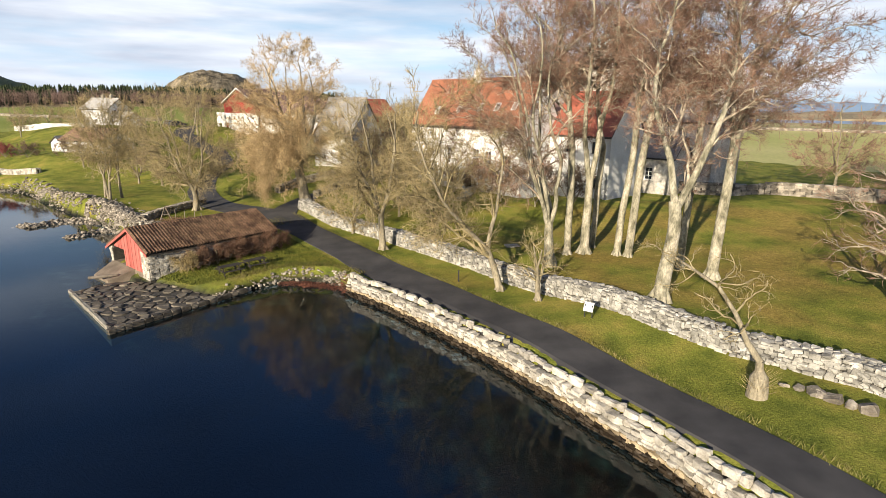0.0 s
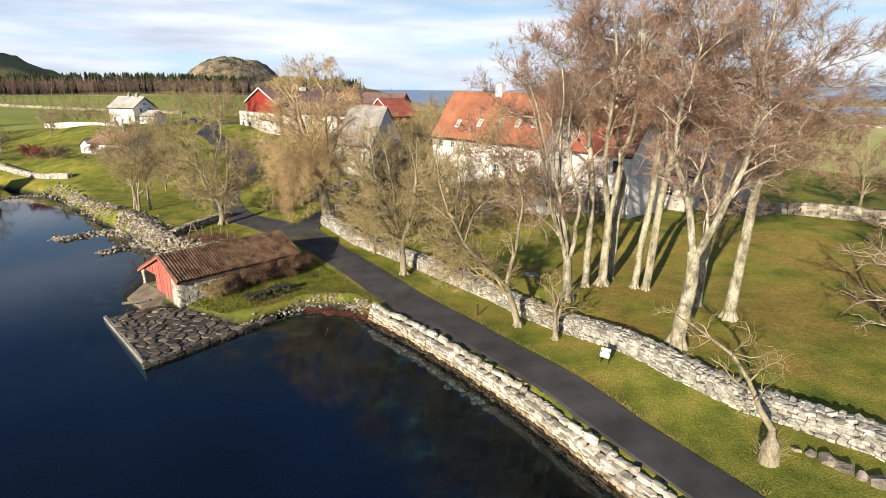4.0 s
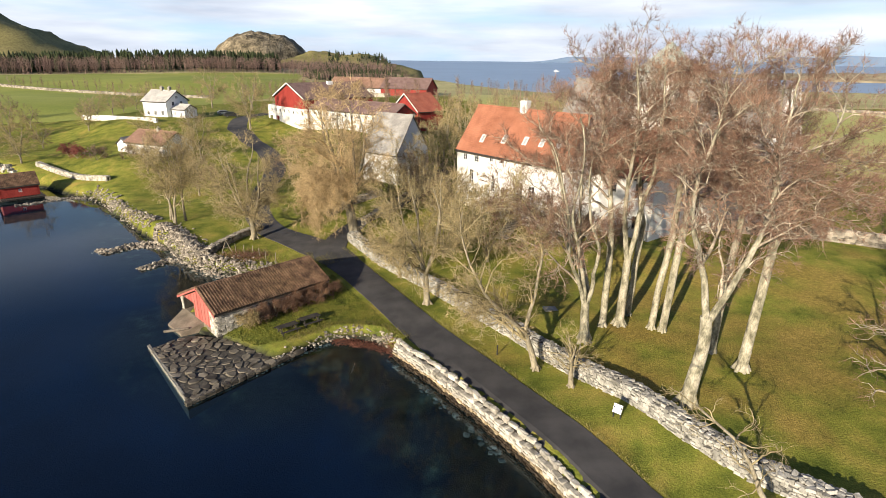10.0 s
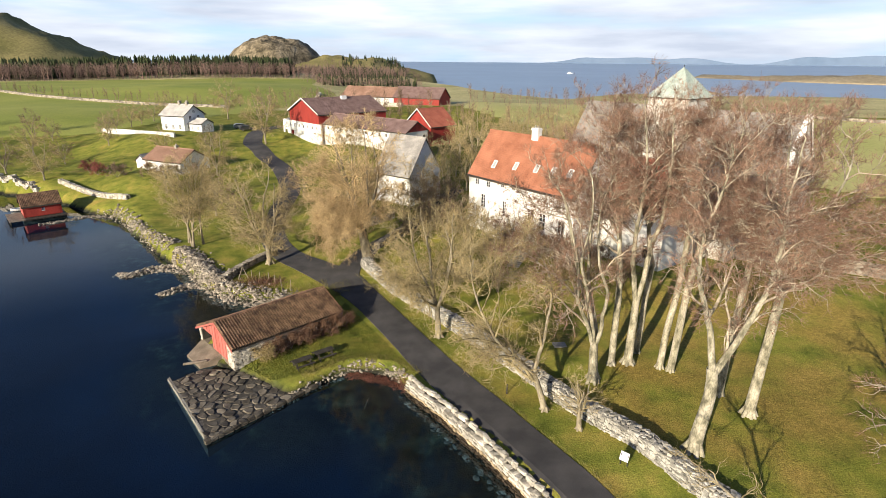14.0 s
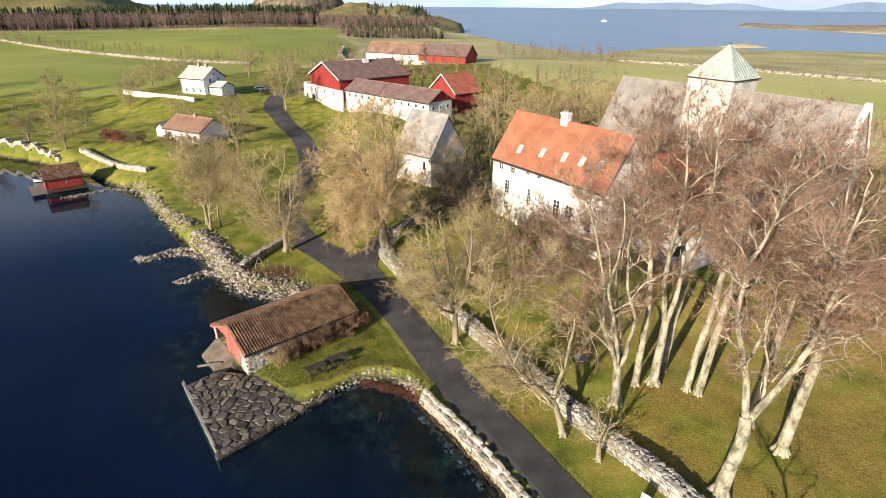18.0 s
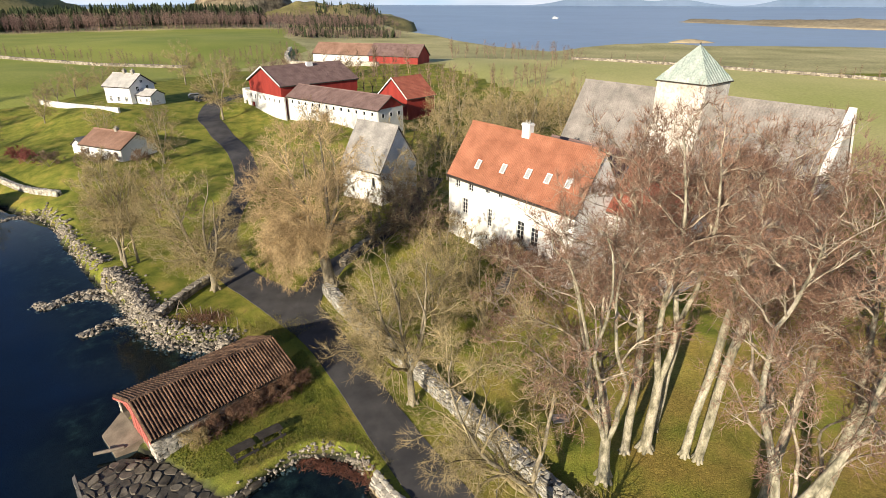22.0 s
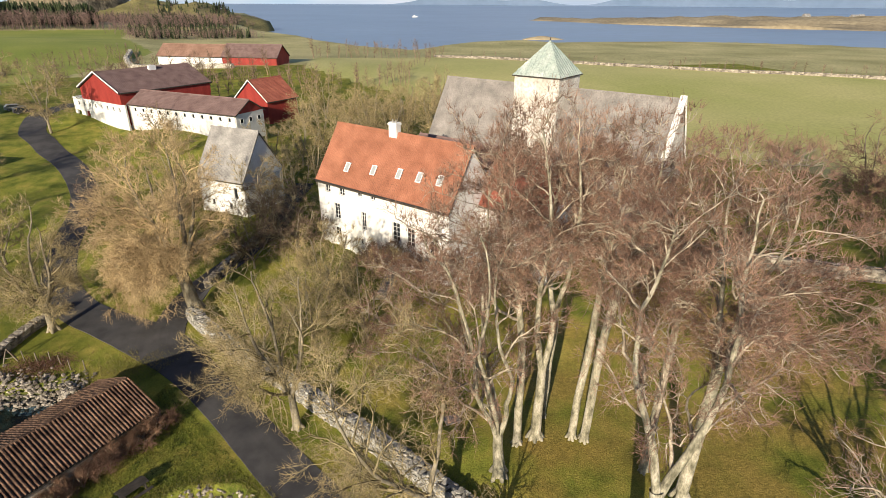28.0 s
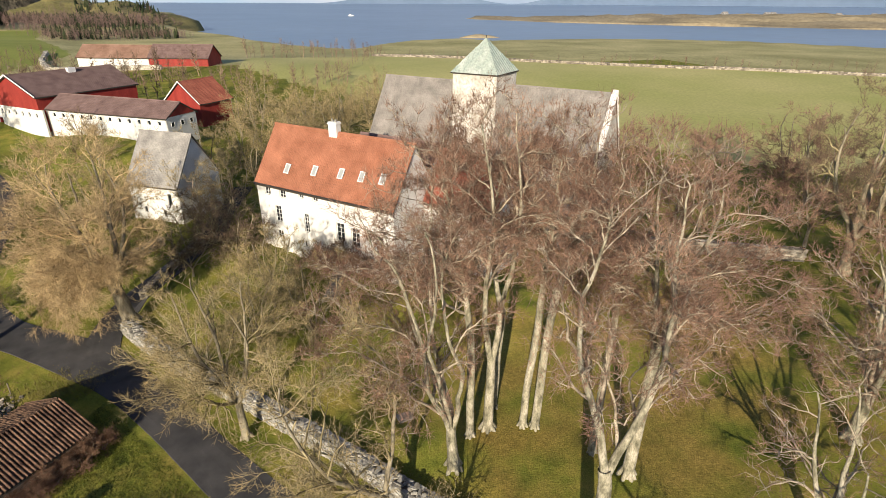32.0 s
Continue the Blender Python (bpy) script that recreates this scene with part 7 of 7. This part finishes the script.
post("bollard", "black lamp bollard in the verge", 5.9, 40.2, 0.9, 0.06, M_BLACK, category="bollard")
for i, (x, y) in enumerate(((-24.2, 64.6), (-23.0, 64.1), (-21.9, 64.0), (-20.9, 63.4), (-19.9, 62.6), (-18.6, 62.2))):
    post("fence_post", "grey weathered fence post above the rubble bank", x, y, 1.1, 0.05, M_WOOD, "fence posts", 0.03 * (i % 3 - 1))
post("stake", "thin leaning stake standing in the shallow cove", -6.4, 41.0, 1.6, 0.03, M_WOOD, lean=0.2, category="stake")


def trestle(x, y):
    w = root("wooden_trestle", "grey wooden trestle on the rubble bank", "trestle", at=(x, y, gz(x, y)))
    part("leg", tube_mesh("leg", [(-0.6, 0, 0, 0, 0, 1.5, 0.06, 0.05)], 6, M_WOOD), w)
    part("leg", tube_mesh("leg", [(0.6, 0, 0, 0, 0, 1.5, 0.06, 0.05)], 6, M_WOOD), w)
    part("leg", tube_mesh("leg", [(0, 0.9, 0, 0, 0, 1.5, 0.06, 0.05)], 6, M_WOOD), w)
    part("brace", tube_mesh("brace", [(-0.4, 0, 0.5, 0.4, 0, 0.5, 0.04, 0.04)], 6, M_WOOD), w)


trestle(-25.3, 64.6)

w = root("slab_cover", "square grey stone cover in the lawn", "cover", at=(11.5, 46.6, gz(11.5, 46.6)))
part("plate", Shape().box((-0.6, -0.45, -0.05), (1.2, 0.1, 0), (-0.1, 0.9, 0), (0, 0, 0.16)).mesh("plate", M_CONCRETE, 0.02), w)


def stairway():
    a, b = Vector((8.8, 64.5)), Vector((11.2, 70.2))
    w = root("garden_stair", "worn stone stair climbing to the house", "stair", at=(a.x, a.y, gz(a.x, a.y)))
    d = (b - a).normalized()
    n = Vector((d.y, -d.x))
    k = 12
    for i in range(k):
        p = a.lerp(b, i / k)
        z = gz(a.x, a.y) + (gz(b.x, b.y) + 0.5 - gz(a.x, a.y)) * i / k
        o = Vector((p.x, p.y, z - 0.25)) - Vector((n.x, n.y, 0)) * 0.8 - w.location
        part("step", Shape().box(o, Vector((n.x, n.y, 0)) * 1.6, Vector((d.x, d.y, 0)) * 0.56, UP * 0.38).mesh("step", M_CONCRETE, 0.03), w)


stairway()


def boathouse_bushes():
    for i in range(10):
        s_ = 3.7 + i * 0.9
        p = BRIDGE + BU * s_ + BV * (BHALF + 0.35)
        open_tree(70 + i, 1.45 + 0.2 * (i % 3), 0.05, 0.08, 5, (0, 0), 0.75, 5, (3, 3, 5), roots=False, spread=0.6, twig=0.5, twig_r=0.008).plant("bare_bush", "brown leafless bush against the boathouse wall", p.x, p.y, M_BARKG, M_TWIGRUST, M_TWIGRUST, "bushes at the boathouse", "bush")
    p = BRIDGE + BU * 2.8 + BV * (BHALF + 0.5)
    open_tree(78, 1.6, 0.04, 0.08, 5, (0, 0), 0.8, 4, (4, 5, 5), roots=False, spread=0.8, twig=0.4, twig_r=0.008).plant("bare_bush", "small tan bush against the boathouse wall", p.x, p.y, M_BARKG, M_TWIGTAN, M_TWIGTAN, "bushes at the boathouse", "bush")
    for i, (x, y, m) in enumerate(((-77.5, 117, M_TWIGCRIMSON), (-75.0, 115.6, M_TWIGCRIMSON), (-62, 112.5, M_TWIGBROWN), (-57, 111, M_TWIGBROWN), (-69, 112.6, M_TWIGBROWN), (-52, 112, M_TWIGBROWN))):
        open_tree(80 + i, 2.6, 0.06, 0.08, 5, (0, 0), 1.5, 4, (3, 4, 4), roots=False, spread=0.9, twig=0.6, twig_r=0.02).plant("garden_bush", "crimson-stemmed bush by the meadow wall" if i < 2 else "brown garden bush near the cottage", x, y, M_BARKG, m, m, "garden bushes", "bush")


boathouse_bushes()


def car(x, y, turn, m, label):
    z = gz(x, y) + 0.06
    w = root("car", label, "car", "parked cars", at=(x, y, z))
    prof = [(-2.1, 0.35), (2.1, 0.35), (2.15, 0.75), (1.1, 0.92), (0.55, 1.42), (-1.4, 1.45), (-2.05, 0.95)]
    part("body", Shape().prism([(a, -0.86, b) for a, b in prof], [(a, 0.86, b) for a, b in prof]).mesh("body", m, 0.06), w)
    glassp = [(0.98, 0.97), (0.52, 1.37), (-1.36, 1.40), (-1.85, 0.98)]
    part("side_glass", Shape().prism([(a, -0.875, b) for a, b in glassp], [(a, 0.875, b) for a, b in glassp]).mesh("side_glass", M_GLASS), w)
    for sx in (-1.3, 1.3):
        for sy in (-1, 1):
            wh = part("wheel", tube_mesh("wheel", [(sx, sy * 0.72, 0.32, sx, sy * 0.9, 0.32, 0.32, 0.31), (sx, sy * 0.9, 0.32, sx, sy * 0.905, 0.32, 0.31, 0.02)], 14, M_BLACK), w)
            part("rim", tube_mesh("rim", [(sx, sy * 0.9, 0.32, sx, sy * 0.915, 0.32, 0.19, 0.01)], 10, M_CONCRETE), wh)
    w.rotation_euler[2] = radians(turn)


car(-57.5, 158.5, 30, M_BLACK, "dark car parked by the farmhouse")
car(-61.0, 163.0, 25, M_GREYPAINT, "grey car parked by the farmhouse")


def rowing_boat(x, y, z, turn, label, m, s=1.0):
    w = root("rowing_boat", label, "boat", "boats", at=(x, y, z))
    v, f = [], []
    n = 9
    for i in range(n):
        t = i / (n - 1) * 2 - 1
        wd = 0.75 * (1 - abs(t) ** 2.4) + 0.03
        sh = 0.42 + 0.25 * t * t
        for a, b in ((-1, sh), (-0.72, 0.08), (0, -0.06 + 0.3 * t ** 4), (0.72, 0.08), (1, sh)):
            v.append((t * 2.2 * s, a * wd * s, b * s))
    for i in range(n - 1):
        for k in range(4):
            f.append((i * 5 + k, i * 5 + k + 1, i * 5 + k + 6, i * 5 + k + 5))
    part("hull", mesh_from("hull", v, f, [m], True), w)
    for t in (-0.9, 0.2, 1.0):
        part("thwart", Shape().box((t * s, -0.62 * s, 0.26 * s), (0.25 * s, 0, 0), (0, 1.24 * s, 0), (0, 0, 0.04 * s)).mesh("thwart", M_WOOD), w)
    w.rotation_euler[2] = radians(turn)


rowing_boat(-81.5, 101.5, 0.02, 38, "small pale rowing boat moored beside the red boathouse", M_WBOARD)
w = root("motor_boat", "distant white motor boat on the sound", "boat", "boats", at=(250, 1224, 0))
part("hull", Shape().prism([(-5, -1.4, -0.3), (4, -1.4, -0.3), (6, 0, -0.3), (4, 1.4, -0.3), (-5, 1.4, -0.3)], [(-5, -1.7, 1.6), (4.5, -1.7, 1.8), (7.5, 0, 2.0), (4.5, 1.7, 1.8), (-5, 1.7, 1.6)]).mesh("hull", M_WBOARD), w)
part("cabin", Shape().box((-2.5, -1.2, 1.6), (4, 0, 0), (0, 2.4, 0), (0, 0, 1.9)).mesh("cabin", M_WBOARD, 0.2), w)

w = root("slip_log", "grey timber lying at the slip's edge", "timber", at=(-23.2, 45.9, 0.5))
part("log", tube_mesh("log", [(-1.1, -0.35, 0.12, 0.0, 0.0, 0.14, 0.13, 0.14), (0.0, 0.0, 0.14, 0.9, 0.35, 0.14, 0.14, 0.10)], 9, M_WOOD), w)


def island_houses():
    rng = random.Random(6)
    for i in range(12):
        x, y = 760 + i * 26 + rng.uniform(-8, 8), 742 - i * 24 + rng.uniform(-25, 25)
        w = root("island_house", "tiny white house on the far island", "house", "island houses", at=(x, y, 9))
        a = rng.uniform(7, 12)
        part("wall", Shape().box((0, 0, -6), (a, 0, 0), (0, 7, 0), (0, 0, 10)).mesh("wall", M_WBOARD), w)
        part("roof", Shape().prism([(-0.5, -0.5, 4), (-0.5, 7.5, 4), (-0.5, 3.5, 7.4)], [(a + 0.5, -0.5, 4), (a + 0.5, 7.5, 4), (a + 0.5, 3.5, 7.4)]).mesh("roof", M_SLATE), w)


island_houses()


def grass_tufts():
    """Long grass along verges and wall feet."""
    rng = random.Random(31)
    segs = []
    lines = ((GARDEN_WALL, -0.75, 0.35, 5200), (ROAD[:12], -2.0, 0.12, 1500), ([(-12, 43), (-8.5, 46), (-4.5, 45.6), (-2, 43)], 0.5, 0.35, 900), ([(-19, 60.5), (-14, 62), (-12, 60)], 0.0, 1.2, 2200))
    for pts, off, spread, count in lines:
        places = along(pts, 0.5)
        for _ in range(count):
            c, d, _l = rng.choice(places)
            n = Vector((-d.y, d.x)) * -1
            q = c + n * (-off if pts is GARDEN_WALL else off) * -1 + n * rng.gauss(0, spread) + d * rng.uniform(-0.3, 0.3)
            a = rng.uniform(0, 6.28)
            segs.append((q.x, q.y, a, rng.uniform(0.12, 0.32)))
    A = np.array(segs)
    z = ground_z(A[:, 0], A[:, 1])
    ok = z > 0.5
    A, z = A[ok], z[ok]
    tip = np.stack([A[:, 0] + np.cos(A[:, 2]) * A[:, 3] * 0.6, A[:, 1] + np.sin(A[:, 2]) * A[:, 3] * 0.6, z + A[:, 3]], 1)
    rows = np.concatenate([np.stack([A[:, 0], A[:, 1], z - 0.03], 1), tip, np.full((len(A), 1), 0.02), np.full((len(A), 1), 0.003)], 1)
    tagged(new("rough_grass", tube_mesh("rough_grass", rows, 3, M_STRAW)), "straw-coloured long grass along verges and walls", "grass", kind="stuff")


grass_tufts()


def turf():
    """Short uneven blades that roughen the verge and the greens beside the lane."""
    rng = np.random.default_rng(6)
    rows = []
    for box, poly, count in (((-12, 24, 8, 62), ROAD[3:11] + GARDEN_WALL[3:14][::-1], 52000), ((-20, 2, 40, 58), [(-19.5, 45.4), (-14.9, 42.6), (-11.4, 43.6), (-8.4, 46.2), (-4.4, 45.4), (-1.6, 43.4), (-4.6, 48.2), (-11.0, 58.4)], 34000)):
        x, y = rng.uniform(box[0], box[1], count), rng.uniform(box[2], box[3], count)
        px, py = np.array([p[0] for p in poly]), np.array([p[1] for p in poly])
        sd = signed(x, y, [tuple(p) for p in zip(px, py)])
        on = sd > (1.95 if count == 52000 else 0.25)
        rows.append(np.stack([x[on], y[on]], 1))
    p = np.concatenate(rows)
    z = ground_z(p[:, 0], p[:, 1])
    a, h = rng.uniform(0, 6.28, len(p)), rng.uniform(0.05, 0.15, len(p))
    base = np.stack([p[:, 0], p[:, 1], z - 0.02], 1)
    tip = np.stack([p[:, 0] + np.cos(a) * h, p[:, 1] + np.sin(a) * h, z + h], 1)
    tagged(new("short_grass", tube_mesh("short_grass", np.concatenate([base, tip, np.full((len(p), 1), 0.035), np.full((len(p), 1), 0.006)], 1), 3, M_BLADE)), "short green winter grass beside the lane", "grass", kind="stuff")


turf()
